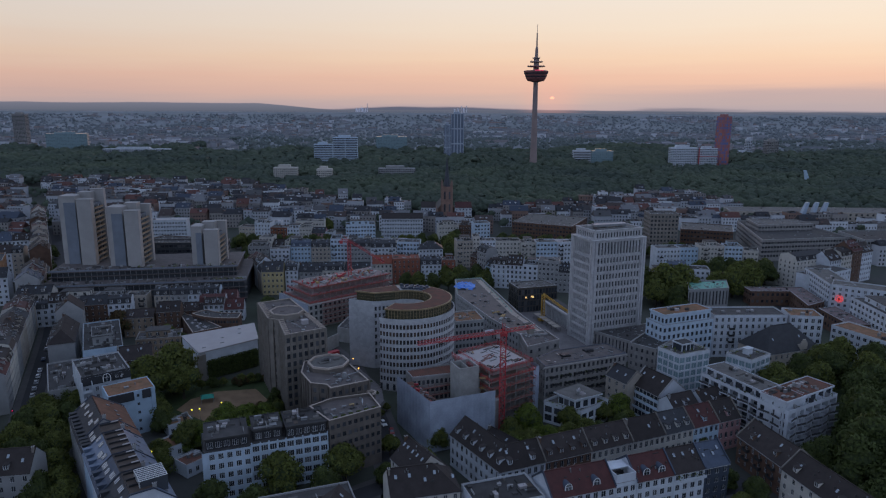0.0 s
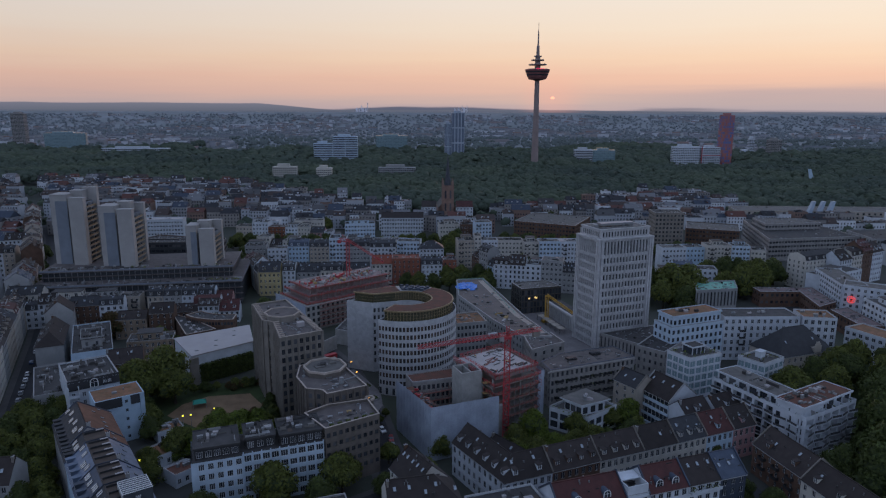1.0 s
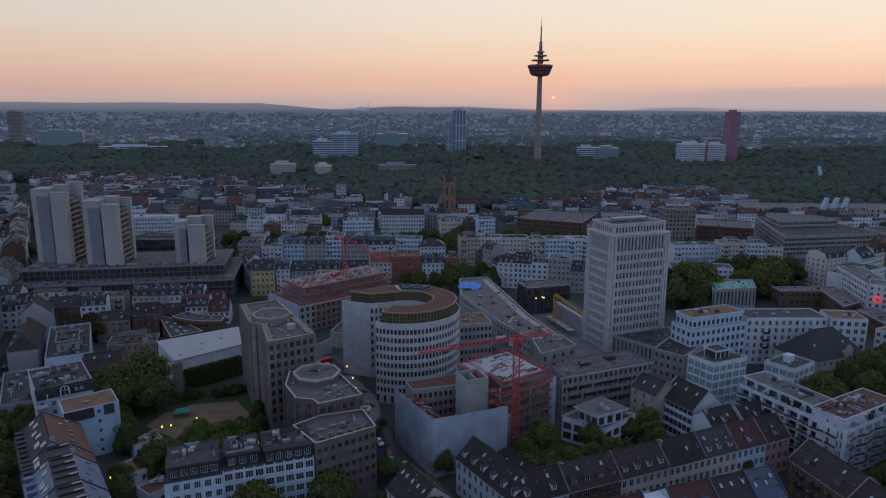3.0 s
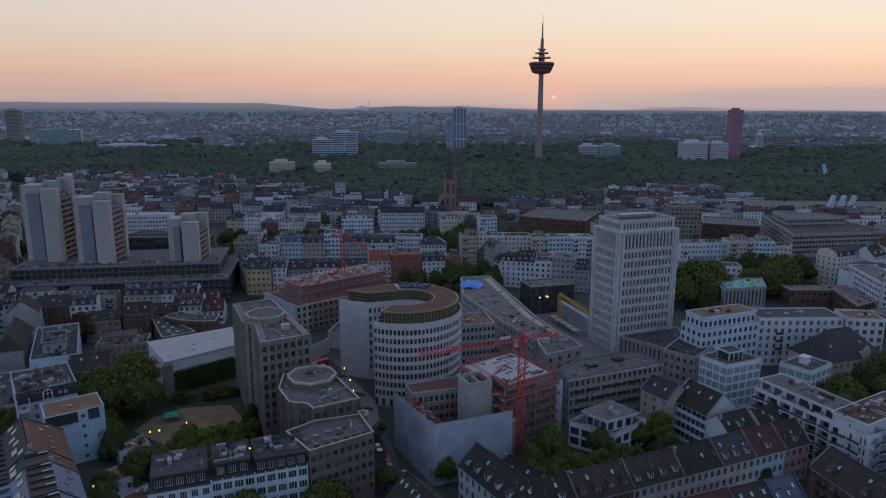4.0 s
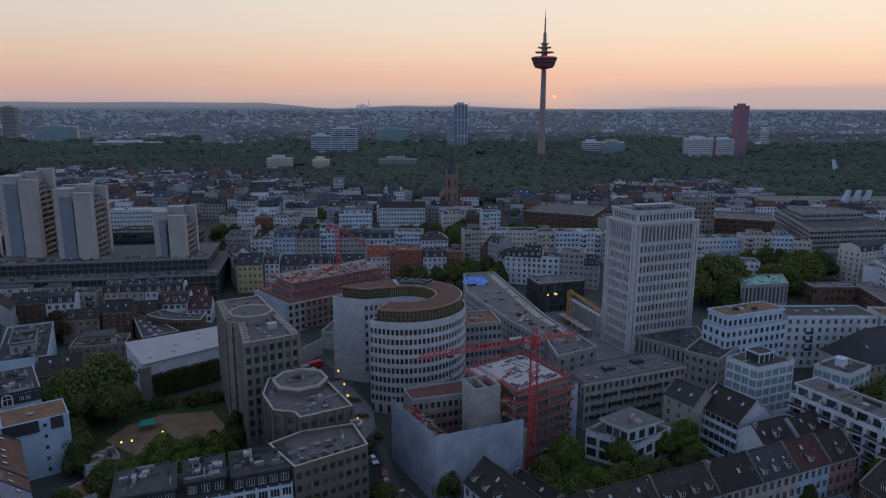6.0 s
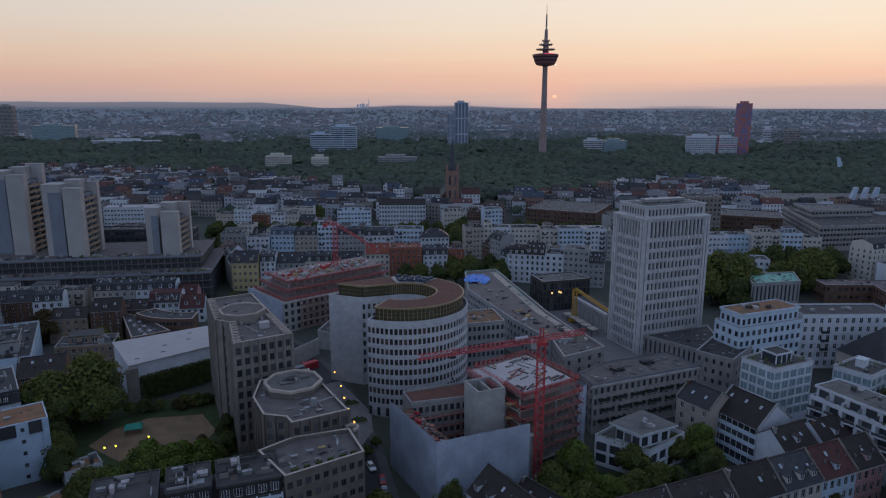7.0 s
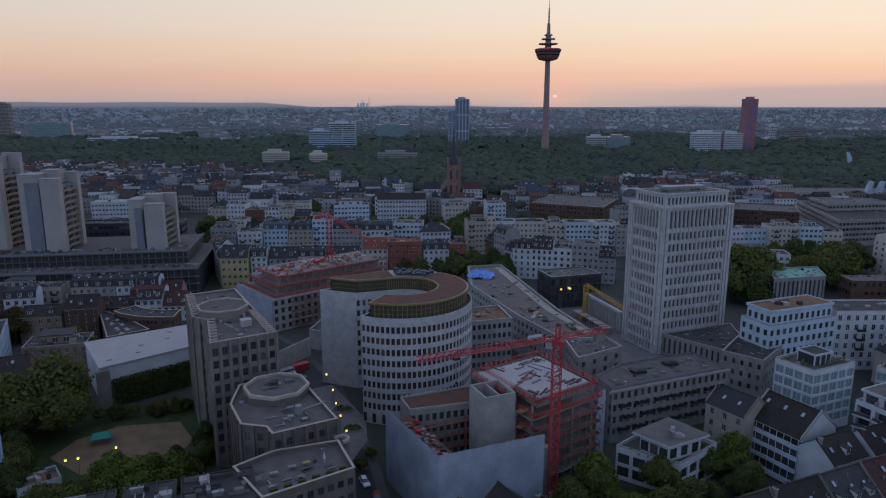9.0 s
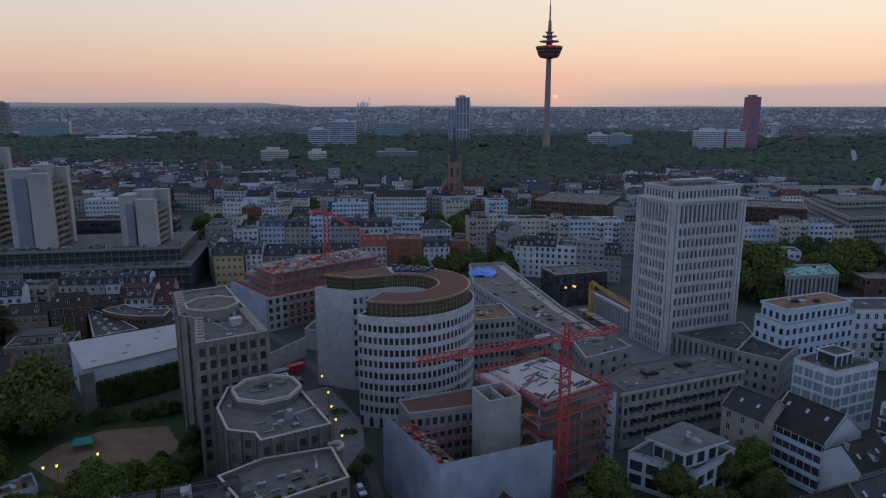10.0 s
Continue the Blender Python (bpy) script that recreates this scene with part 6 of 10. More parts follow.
for i in range(3):
    for k in range(6):
        s_ = 4.0 + k * 5.9 + (i % 2) * 1.6
        balcony(flat_office, s_ * fc_, s_ * fs_, 3.6 + 3.4 * i, 3.6, 1.0, OFFICESTONE, DARKMETAL, radians(22.7))
    v, f = leaf_cards(np.random.default_rng(i), [((3.0 + k * 2.1) * fc_ + 0.25, (3.0 + k * 2.1) * fs_ - 0.6, 4.2 + 3.4 * i, 0.8, 0.45) for k in range(0, 17, 2)], 60, 0.2)
    part("ivy", mesh_arrays("ivy", v, f, (LEAF[1],)), None, flat_office)
for bx, by in ((10.3, 12.0), (21.3, 18.0)):
    g = Geo()
    for k in range(4):
        g.obox(bx - 1.5 + k, by + 0.3 * k, 15.75, 0.8, 2.6, 0.7, radians(22.7))
    g.obox(bx, by + 0.5, 16.45, 4.2, 1.2, 0.12, radians(22.7))
    part("roof_unit", g, (DARKMETAL,), flat_office)
poly_building("stone_office", [(87.0, 299.0), (96.5, 290.0), (110.0, 305.0), (99.5, 315.0)], 12.0, OFFICESTONE, BITUMEN, "small stone office cube with a dark flat roof", [5, 7, 5, 7], None, None, 3.6, 1.6, 1.0, 1.7, group=OFFICES)
poly_building("low_annex", [(77.5, 329.0), (94.0, 311.0), (104.5, 319.0), (107.5, 341.5)], 7.6, OFFICESTONE, BITUMEN, "low dark-roofed annex at the foot of the tower", [12, 5, 8, 0], None, None, 6.4, 0.7, 0.8, 5.4, parapet=0.3, group=OFFICES)
u_wing = poly_building("office_wing", [(25.0, 329.0), (36.2, 306.0), (50.0, 306.0), (40.5, 338.0), (24.5, 412.0), (8.0, 408.0), (8.5, 374.0)], 13.6, GREY, PINKGRAVEL, "long grey office wing with a flat gravel roof", [9, 5, 9, 24, 6, 11, 16], None, None, 3.3, 1.0, 1.3, 1.7, group=OFFICES)
rng = random.Random(31)
for k in range(16):
    g = Geo()
    t_ = rng.random()
    m = Vector((27.0, 322.0)).lerp(Vector((14.5, 402.0)), t_) if rng.random() < 0.8 else Vector((36.0, 318.0))
    g.obox(m.x - 25 + rng.uniform(-1, 8), m.y - 329 + rng.uniform(-4, 4), 13.65, rng.uniform(0.6, 4.5), rng.uniform(0.5, 2.0), rng.uniform(0.2, 1.1), rng.choice((1.2, -0.35, 0.6)))
    part("roof_clutter", g, (rng.choice((PLY, STEEL, BITUMEN, PARAPET, WHITEROOF, GRAVEL)),), u_wing)
g = Geo()
g.prism([(21.0, -18.0), (23.8, -18.5), (14.2, 9.0), (-1.0, 80.0), (-4.0, 79.0), (10.8, 10.0)], 13.66, 13.72)
part("roof_path", g, (TANCOPING,), u_wing)
g = Geo()
for (p_, r_) in (((-16.0, 46), (-16.3, 78)), ((-16.3, 78), (-1.5, 81.5)), ((-1.5, 81.5), (11.5, 10.5))):
    g.beam((*p_, 14.9), (*r_, 14.9), 0.1)
    g.beam((*p_, 14.4), (*r_, 14.4), 0.08)
part("roof_rail", g, (COPPER,), u_wing)
poly_building("office_pavilion", [(38.3, 287.8), (54.3, 298.1), (49.8, 311.5), (36.9, 305.4)], 13.4, OFFICESTONE, ROOFBROWN, "stone office pavilion with a broad pale parapet", [4, 5, 0, 6], PARAPET, None, 3.3, 1.0, 1.4, 1.7, parapet=0.9, group=OFFICES)
poly_building("office_wing", [(4.6, 311.0), (20.5, 315.5), (17.0, 331.0), (1.0, 326.0)], 17.6, GREY, SEDUM, "grey office wing with a planted roof terrace", [9, 0, 0, 0], None, None, 3.4, 1.0, 1.1, 1.8, parapet=0.5, group=OFFICES)
poly_building("black_cube", [(44.8, 384.5), (68.7, 391.7), (61.8, 405.0), (40.5, 399.1)], 14.6, material("dark_bronze_panels", (0.085, 0.078, 0.068), 0.4, 0.2, 0.5, 4, 0.05, metal=0.2), GRAVEL, "black glass pavilion with a thin flat roof", [13, 6, 11, 6], None, None, 3.5, 0.4, 1.5, 3.0, parapet=0.4, group=OFFICES, deep=0.15)
g = Geo()
cube_lit = thing("lit_window", 44.8, 384.5, 0, 16.8, "warmly lit window of the dark pavilion", "window")
for a, z in ((4.4, 8.6), (8.1, 9.0), (9.0, 8.6)):
    g.face([(a, -0.12, z), (a + 0.9, -0.12, z), (a + 0.9, -0.12, z + 0.9), (a, -0.12, z + 0.9)])
part("pane", g, (WARMROOM,), cube_lit)


def colonnade():
    th = thing("colonnade", 60.0, 383.0, 0, -73, "stone colonnade with square piers and a dark roof", "colonnade")
    g = Geo()
    g.box(0, -0.5, 0, 0.75, 0.5, 7.4)
    pier = g.mesh("pier", (TRAVERTINE,))
    for i in range(15):
        o = part("pier", pier, None, th)
        o.location = (i * 2.08, 0, 0)
    g = Geo()
    g.box(-0.5, -0.7, 7.4, 30.4, 0.6, 8.4)
    part("architrave", g, (TRAVERTINE,), th)
    g = Geo()
    g.box(-0.5, 0.6, 7.6, 30.4, 8.5, 8.2)
    part("roof", g, (BITUMEN,), th)
    g = Geo()
    g.box(-0.5, 3.0, 0, 30.4, 3.3, 7.6)
    part("rear_wall", g, (DARKMETAL,), th)


colonnade()


def yellow_crane():
    th = thing("mini_crane", 57.2, 369.5, 0, 0, "yellow mobile crane with a folded boom", "crane")
    g = Geo()
    g.obox(0, 0, 0.3, 5, 2.2, 1.2, 0.3)
    for a in (-1.7, 1.7):
        for b in (-1.0, 1.0):
            g.disc(a, b, 0.12, 0.6, 0.5, 0.5, 10)
    part("chassis", g, (YELLOWSTEEL,), th)
    g = Geo()
    truss(g, (0, 0, 1.5), (0, 0, 15.5), 1.7, 0, 0.26, 1.6)
    part("mast", g, (YELLOWSTEEL,), th)
    g = Geo()
    truss(g, (0, 0, 15.5), (12, -19.5, 10.2), 1.1, 0, 0.2, 1.6, True)
    part("boom", g, (YELLOWSTEEL,), th)


yellow_crane()
for i in range(5):
    th = thing("sun_sail", 55 + i * 1.7, 372 - i * 5.2, 0, -70, "flat canopy over the plaza", "canopy", "plaza canopies")
    g = Geo()
    g.box(-2.2, -1.8, 3.0, 2.2, 1.8, 3.2)
    part("canopy_top", g, (BEIGE,), th)
    for a, b in ((-2, -1.6), (2, -1.6), (2, 1.6), (-2, 1.6)):
        g = Geo()
        g.disc(a, b, 0, 3.0, 0.07, 0.07, 6)
        part("post", g, (DARKMETAL,), th)
th = thing("tarpaulin", 6.5, 386, 13.66, -8, "crumpled blue tarpaulin on a flat roof", "tarpaulin")
rng = random.Random(14)
lift = [[rng.uniform(0.15, 1.3) for _ in range(9)] for _ in range(12)]
slip = [[(rng.uniform(-0.4, 0.4), rng.uniform(-0.8, 0.8)) for _ in range(9)] for _ in range(12)]
g = Geo()
for i in range(10):
    for j in range(7):
        if (i, j) in ((0, 0), (9, 6), (0, 6), (8, 6)):
            continue
        q = [(a * 1.2 + slip[a][b][0], b * 2.3 + slip[a][b][1], lift[a][b]) for a, b in ((i, j), (i + 1, j), (i + 1, j + 1), (i, j + 1))]
        g.face(q[:3])
        g.face([q[0], q[2], q[3]])
part("cloth", g, (BLUETARP,), th)

# ---- white buildings to the right of the tower ----
RIGHT = "white buildings beside the tower"
th = poly_building("white_office", [(102.9, 301.5), (130.8, 312.6), (126.2, 324.0), (98.4, 312.8)], 19.4, PALEBLUE, BITUMEN, "cool white apartment building with a set-back top storey", [11, 4, 11, 4], None, None, 3.6, 1.4, 1.5, 2.0, group=RIGHT)
g, wins = Geo(), []
top = [(1.0, 1.6), (26.4, 11.6), (22.6, 21.0), (-2.8, 10.9)]
for i in range(4):
    facade(g, wins, top[i], top[(i + 1) % 4], 19.4, 24.0, 1, (11, 4, 11, 4)[i], 1.4, 2.2, 1.0, 3, 0.2)
g.prism(inset(top, -0.4), 24.0, 24.5, 0, 1)
g.curb(inset(top, -0.4), 24.5, 24.8, 0.3, 0)
o = part("top_storey", g, (PALEBLUE, SEDUM), th)
windows(o, wins, FRAMEDARK, GLASS, 1, True)
roof_units(th, 16, 6, 24.5, 5, random.Random(6), 4, 8)
house(131.5, 313.8, 1.5, 36, 14, 6, "flat", WHITE, BITUMEN, 12, 3.35, near=True, label="white stuccoed apartment house with a set-back attic", group=RIGHT, ww=1.3, wh=2.0, balconies=((9, 2), (9, 3), (9, 4), (26, 2), (26, 3)))
house(168.0, 313.2, -8, 15, 13, 6, "flat", WHITE, SEDUM, 5, 3.4, near=True, label="white corner house with a brown planted roof", group=RIGHT, ww=1.6, wh=2.1)
th = house(146.0, 287.0, 20, 30, 18, 3, "gable", BEIGE, SLATE, 9, 3.6, 1.05, True, 0, 2, 0, "old villa with a steep hipped slate roof and a stepped gable", RIGHT, hips=(1, 1))
g = Geo()
g.prism([(18.5, -0.3), (22.5, -0.3), (22.5, 4.0), (18.5, 4.0)], 10.5, 13.5)
for i in range(3):
    g.box(18.5 + i * 0.6, -0.3, 13.5 + i * 0.9, 22.5 - i * 0.6, 0.3, 14.4 + i * 0.9)
part("stepped_gable", g, (BEIGE,), th)
th = poly_building("white_penthouse_block", [(98.5, 265.6), (113.6, 272.2), (107.5, 284.0), (92.6, 275.6)], 18.6, WHITE, PAVING, "white apartment block with large windows and a roof terrace", [5, 4, 5, 4], None, None, 3.15, 0.45, 2.7, 2.45, group=RIGHT, bars=1, frame_mat=FRAME, glass=BLUEGLASS)
g = Geo()
g.obox(4.5, 9.0, 18.6, 6.5, 5.5, 2.9, radians(24), 0)
g.obox(4.5, 9.0, 21.5, 7.2, 6.2, 0.3, radians(24), 1, 2)
c_, s_ = math.cos(radians(24)), math.sin(radians(24))
rim = [(4.5 + c_ * a - s_ * b, 9.0 + s_ * a + c_ * b) for a, b in ((-3.6, -3.1), (3.6, -3.1), (3.6, 3.1), (-3.6, 3.1))]
g.curb(rim, 21.8, 22.05, 0.25, 1)
for a, b in ((-3.2, -2.7), (-1.0, -2.78), (1.2, -2.78), (3.2, -2.7), (-3.2, 2.7), (3.2, 2.7), (3.28, 0)):
    g.obox(4.5 + c_ * a - s_ * b, 9.0 + s_ * a + c_ * b, 18.6, 0.3, 0.3, 2.9, radians(24), 1)
part("roof_pavilion", g, (GLASS, WHITE, BITUMEN), th)
for a, b in ((0.5, 6.5), (7.5, 6.0), (-2.5, 9.5), (9, 11), (-4.2, 8.6), (-1.0, 4.0), (3.0, 2.6), (10.6, 7.6), (12.2, 8.4)):
    v, f = leaf_cards(np.random.default_rng(int(a + 20)), [(a, b, 19.3, 0.9, 0.8)], 90, 0.22)
    part("roof_shrub", mesh_arrays("roof_shrub", v, f, (LEAF[2],)), None, th)
th = poly_building("white_penthouse_block", [(129.0, 266.5), (140.6, 274.6), (135.0, 284.0), (122.0, 275.5)], 16.0, WHITE, PAVING, "white apartment block with a blind wall and a planted roof terrace", [4, 0, 4, 4], None, None, 3.15, 0.5, 2.6, 2.4, group=RIGHT, bars=1, frame_mat=FRAME, glass=BLUEGLASS)
g = Geo()
g.obox(2.4, 9.6, 16.0, 3.4, 2.6, 2.5, radians(35), 0)
g.obox(2.4, 9.6, 18.5, 3.8, 3.0, 0.2, radians(35), 0)
part("stair_head", g, (WHITE,), th, "white stair head on the roof terrace")
for a, b in ((-2.6, 8.6), (-4.6, 9.6), (0.5, 4.0), (6.6, 9.2), (8.4, 8.6)):
    v, f = leaf_cards(np.random.default_rng(int(a + 40)), [(a, b, 16.7, 0.9, 0.8)], 90, 0.22)
    part("roof_shrub", mesh_arrays("roof_shrub", v, f, (LEAF[0],)), None, th)


def balcony_block():
    """The angled white apartment building with stacked balconies."""
    for (x, y, ang, w, label, n) in ((103.0, 253.5, -64.5, 37.5, "white apartment wing with stacked balconies and a set-back attic", 8), (120.4, 218.4, 30.5, 29.5, "white apartment wing with folded balconies and brown planted roof", 6)):
        th = thing("apartment_wing", x, y, 0, ang, label, "apartment building", RIGHT)
        d, H = 12.0, 15.6 if ang < 0 else 15.75
        g, wins = Geo(), []
        facade(g, wins, (0, 0), (w, 0), 0, H, 5, n, w / n * 0.78, 2.5, 0.32, 3.1, 1.9)
        facade(g, wins, (w, 0), (w, d), 0, H, 5, 3, 1.6, 2.0, 0.6, 3.1)
        facade(g, wins, (w, d), (0, d), 0, H, 5, n, 1.8, 2.0, 0.6, 3.1)
        facade(g, wins, (0, d), (0, 0), 0, H, 5, 3, 1.6, 2.0, 0.6, 3.1)
        g.prism([(0.2, 0.2), (w - 0.2, 0.2), (w - 0.2, d - 0.2), (0.2, d - 0.2)], H - 0.3, H)
        part("wall", g, (WHITE,), th)
        windows(th, wins, FRAMEDARK, GLASS, 2, True)
        pitch = w / n
        for k in range(n):
            for fl in range(1, 5):
                b = Geo()
                m = (k + 0.5) * pitch
                e = 0.5 if k % 2 else -0.5
                z = fl * 3.1 + 0.3
                q = [(m - pitch * 0.44, 0.0), (m - pitch * 0.44, -0.5 - 0.7 * (e < 0)), (m + pitch * 0.44, -0.5 - 0.7 * (e > 0)), (m + pitch * 0.44, 0.0)]
                b.prism(q, z - 0.25, z)
                b.prism([q[1], q[2], (q[2][0], q[2][1] + 0.1), (q[1][0], q[1][1] + 0.1)], z, z + 0.22)
                b.prism([q[1], q[2], (q[2][0], q[2][1] + 0.05), (q[1][0], q[1][1] + 0.05)], z + 0.22, z + 1.0, 1)
                part("balcony", b, (WHITE, FRAMEDARK), th)
        g, wins = Geo(), []
        facade(g, wins, (0.6, 1.9), (w - 0.3, 1.9), H, H + 3.0, 1, n, w / n * 0.66, 2.3, 0.3, 3, 0.2)
        facade(g, wins, (w - 0.3, 1.9), (w - 0.3, d - 0.4), H, H + 3.0, 0, 0)
        facade(g, wins, (w - 0.3, d - 0.4), (0.6, d - 0.4), H, H + 3.0, 1, n, 1.8, 2.0, 0.4, 3, 0.2)
        facade(g, wins, (0.6, d - 0.4), (0.6, 1.9), H, H + 3.0, 0, 0)
        g.prism([(0.2, 1.3), (w, 1.3), (w, d), (0.2, d)], H + 3.0, H + 3.4, 0, 1)
        att = part("attic_storey", g, (WHITE, GRAVEL if ang < 0 else REDGRAVEL), th)
        windows(att, wins, FRAMEDARK, GLASS, 2, True)
        roof_units(th, w, d - 4, H + 3.4, 6, random.Random(int(w)), 0, 3)
        g = Geo()
        g.curb([(0, 0), (w, 0), (w, d), (0, d)], H, H + 0.9, 0.12)
        part("terrace_rail", g, (WHITE,), th)
        rng = random.Random(int(w) + 7)
        for k in range(1, n):
            g = Geo()
            g.box(k * pitch - 0.06, 0.15, H, k * pitch + 0.06, 1.9, H + 1.9)
            part("privacy_screen", g, (rng.choice((WHITE, GREY, FRAMEDARK)),), th)
            if rng.random() < 0.75:
                v, f = leaf_cards(np.random.default_rng(k + 40), [(k * pitch + rng.uniform(0.6, pitch - 0.6), 0.7, H + 0.7, rng.uniform(0.5, 0.9), rng.uniform(0.5, 0.9))], 110, 0.2)
                part("terrace_shrub", mesh_arrays("terrace_shrub", v, f, (LEAF[1],)), None, th)
            g = Geo()
            g.obox(k * pitch + 1.2, 0.9, H, 1.3, 0.7, 0.7, rng.uniform(0, 1))
            part("terrace_seat", g, (rng.choice((STEEL, WHITE, TERRACE)),), th)
        untidy_roof(th, 0.6, w - 0.4, 2.2, d - 0.6, H + 3.4, 16, rng)
        g = Geo()
        g.curb([(0.2, 1.3), (w, 1.3), (w, d), (0.2, d)], H + 3.4, H + 3.62, 0.25)
        part("roof_edge", g, (WHITE,), th)


balcony_block()
th = poly_building("villa", [(52.0, 234.6), (64.5, 244.6), (54.0, 256.0), (39.4, 243.4)], 8.0, WHITE, PAVING, "white modern villa with a flat upper storey", [4, 4, 4, 4], None, None, 3.4, 0.6, 3.0, 2.6, group=RIGHT, parapet=0.8)
g, wins = Geo(), []
top = inset(local(th, [(49.6, 235.6), (60.6, 241.2), (54.0, 250.0), (43.4, 242.4)]), 0.9)
for i in range(4):
    facade(g, wins, top[i], top[(i + 1) % 4], 8.0, 12.4, 1, 3, 2.2, 2.6, 0.5, 3, 0.2)
g.prism(inset(top, -1.3), 12.4, 12.9, 0, 1)
o = part("upper_storey", g, (WHITE, GRAVEL), th)
windows(o, wins, FRAMEDARK, GLASS, 1, True)
roof_units(th, 6, 5, 12.9, 4, random.Random(9), -3, 4)
for k in range(7):
    v, f = leaf_cards(np.random.default_rng(k + 60), [(-11.2 + k * 1.7, 8.2 - k * 1.25, 8.7, 0.8, 0.7)], 90, 0.22)
    part("hedge", mesh_arrays("hedge", v, f, (LEAF[2],)), None, th)
# gable houses behind the villa
house(66.6, 258.4, -57.5, 11.5, 10, 4, "gable", BEIGE, SLATE, 3, 3.2, 0.75, True, 0, 2, 1, "beige gabled house with a dark slate roof", RIGHT, party=CONCRETE)
th = house(75.6, 252.6, -61.5, 14.5, 13.5, 4, "gable", WHITE, TILE, 5, 2.9, 0.8, True, 0, 3, 0, "white gabled apartment house with planted balcony bands", RIGHT, ww=2.3, party=GREY)
for fl in range(4):
    out = (0.35, 0.55, 1.1, 2.2)[3 - fl]
    b = Geo()
    b.box(0.1, -out, fl * 2.9 + 0.45, 14.3, 0.0, fl * 2.9 + 0.7)
    b.box(0.1, -out, fl * 2.9 + 0.7, 14.3, -out + 0.15, fl * 2.9 + 1.6)
    part("balcony_band", b, (PALEBLUE,), th, "pale blue-white balcony band")
    b = Geo()
    b.box(0.4, -0.1, fl * 2.9 + 0.75, 14.0, -0.03, fl * 2.9 + 3.1)
    glaze = part("glazing_strip", b, (GLASS,), th, "dark glazed strip")
    for k in range(8):
        b = Geo()
        b.box(0.4 + k * 1.92, -0.18, fl * 2.9 + 0.75, 0.52 + k * 1.92, -0.1, fl * 2.9 + 3.1)
        part("mullion", b, (FRAME,), glaze)
    if fl > 1:
        v, f = leaf_cards(np.random.default_rng(fl), [(1 + k * 1.15, -out + 0.5, fl * 2.9 + 1.6, 0.65, 0.5) for k in range(0, 12, 1 if fl == 3 else 3)], 90, 0.2)
        part("balcony_greenery", mesh_arrays("balcony_greenery", v, f, (LEAF[0],)), None, th)
house(86.0, 232.0, 24, 12, 10, 3, "gable", WHITE, TILE, 4, 3.1, 0.8, True, 1, 2, 1, "low white house with a brown tiled roof", RIGHT)
house(98.5, 236.5, 24, 12, 10, 3, "gable", WHITE, TILE, 4, 3.1, 0.8, True, 1, 2, 1, "low white house with a brown tiled roof", RIGHT)

# ---- the front rows of old town houses ----
FRONT = "old town houses in the front rows"
c23, s23 = math.cos(radians(23)), math.sin(radians(23))
row_x, row_y = 17.8, 186.7
for s, w, wall, tile, roof, dm, sl, words in (
        (0.0, 16.0, WHITE, TILE, "gable", 2, 2, "white corner town house with a brown tiled roof"),
        (16.0, 17.0, BRICK, TILE, "gable", 4, 2, "brown brick town house with four small dormers"),
        (33.0, 16.5, CREAM, TILE, "gable", 4, 0, "cream town house with a tiled roof and dormers"),
        (49.5, 13.5, CREAM, TILE, "gable", 0, 1, "cream stuccoed town house with a plain tiled roof"),
        (63.0, 12.2, CREAM, SLATE, "gable", 3, 3, "cream town house with a slate roof"),
        (75.2, 11.6, SKYBLUE, REDTILE, "gable", 1, 1, "pale blue town house under a red tiled roof"),
        (86.8, 10.0, PINK, TILE, "gable", 1, 1, "pink town house with a brown tiled roof")):
    house(row_x + c23 * s, row_y + s23 * s, 23, w - 0.04, 11.5, 3, roof, wall, tile, max(3, round(w / 2.3)), 3.6, 0.86, True, dm, sl, 1 if s in (16.0, 49.5) else 0, words, FRONT, ww=1.3, wh=2.1, hips=(1, 0) if s == 0 else (0, 0), party=CONCRETE, untidy=9)
house(3.0, 210.8, -58.3, 28.0, 11.5, 3, "gable", WHITE, TILE, 10, 3.6, 0.86, True, 6, 2, 0, "white corner row with a brown tiled roof and small dormers", FRONT, ww=1.3, wh=2.1, hips=(0, 1), untidy=14)
house(13.5, 216.0, -50, 14, 9, 2, "gable", GREY, TILE, 4, 3.2, 0.7, True, 0, 2, 1, "low rear house with a brown tiled roof", FRONT)
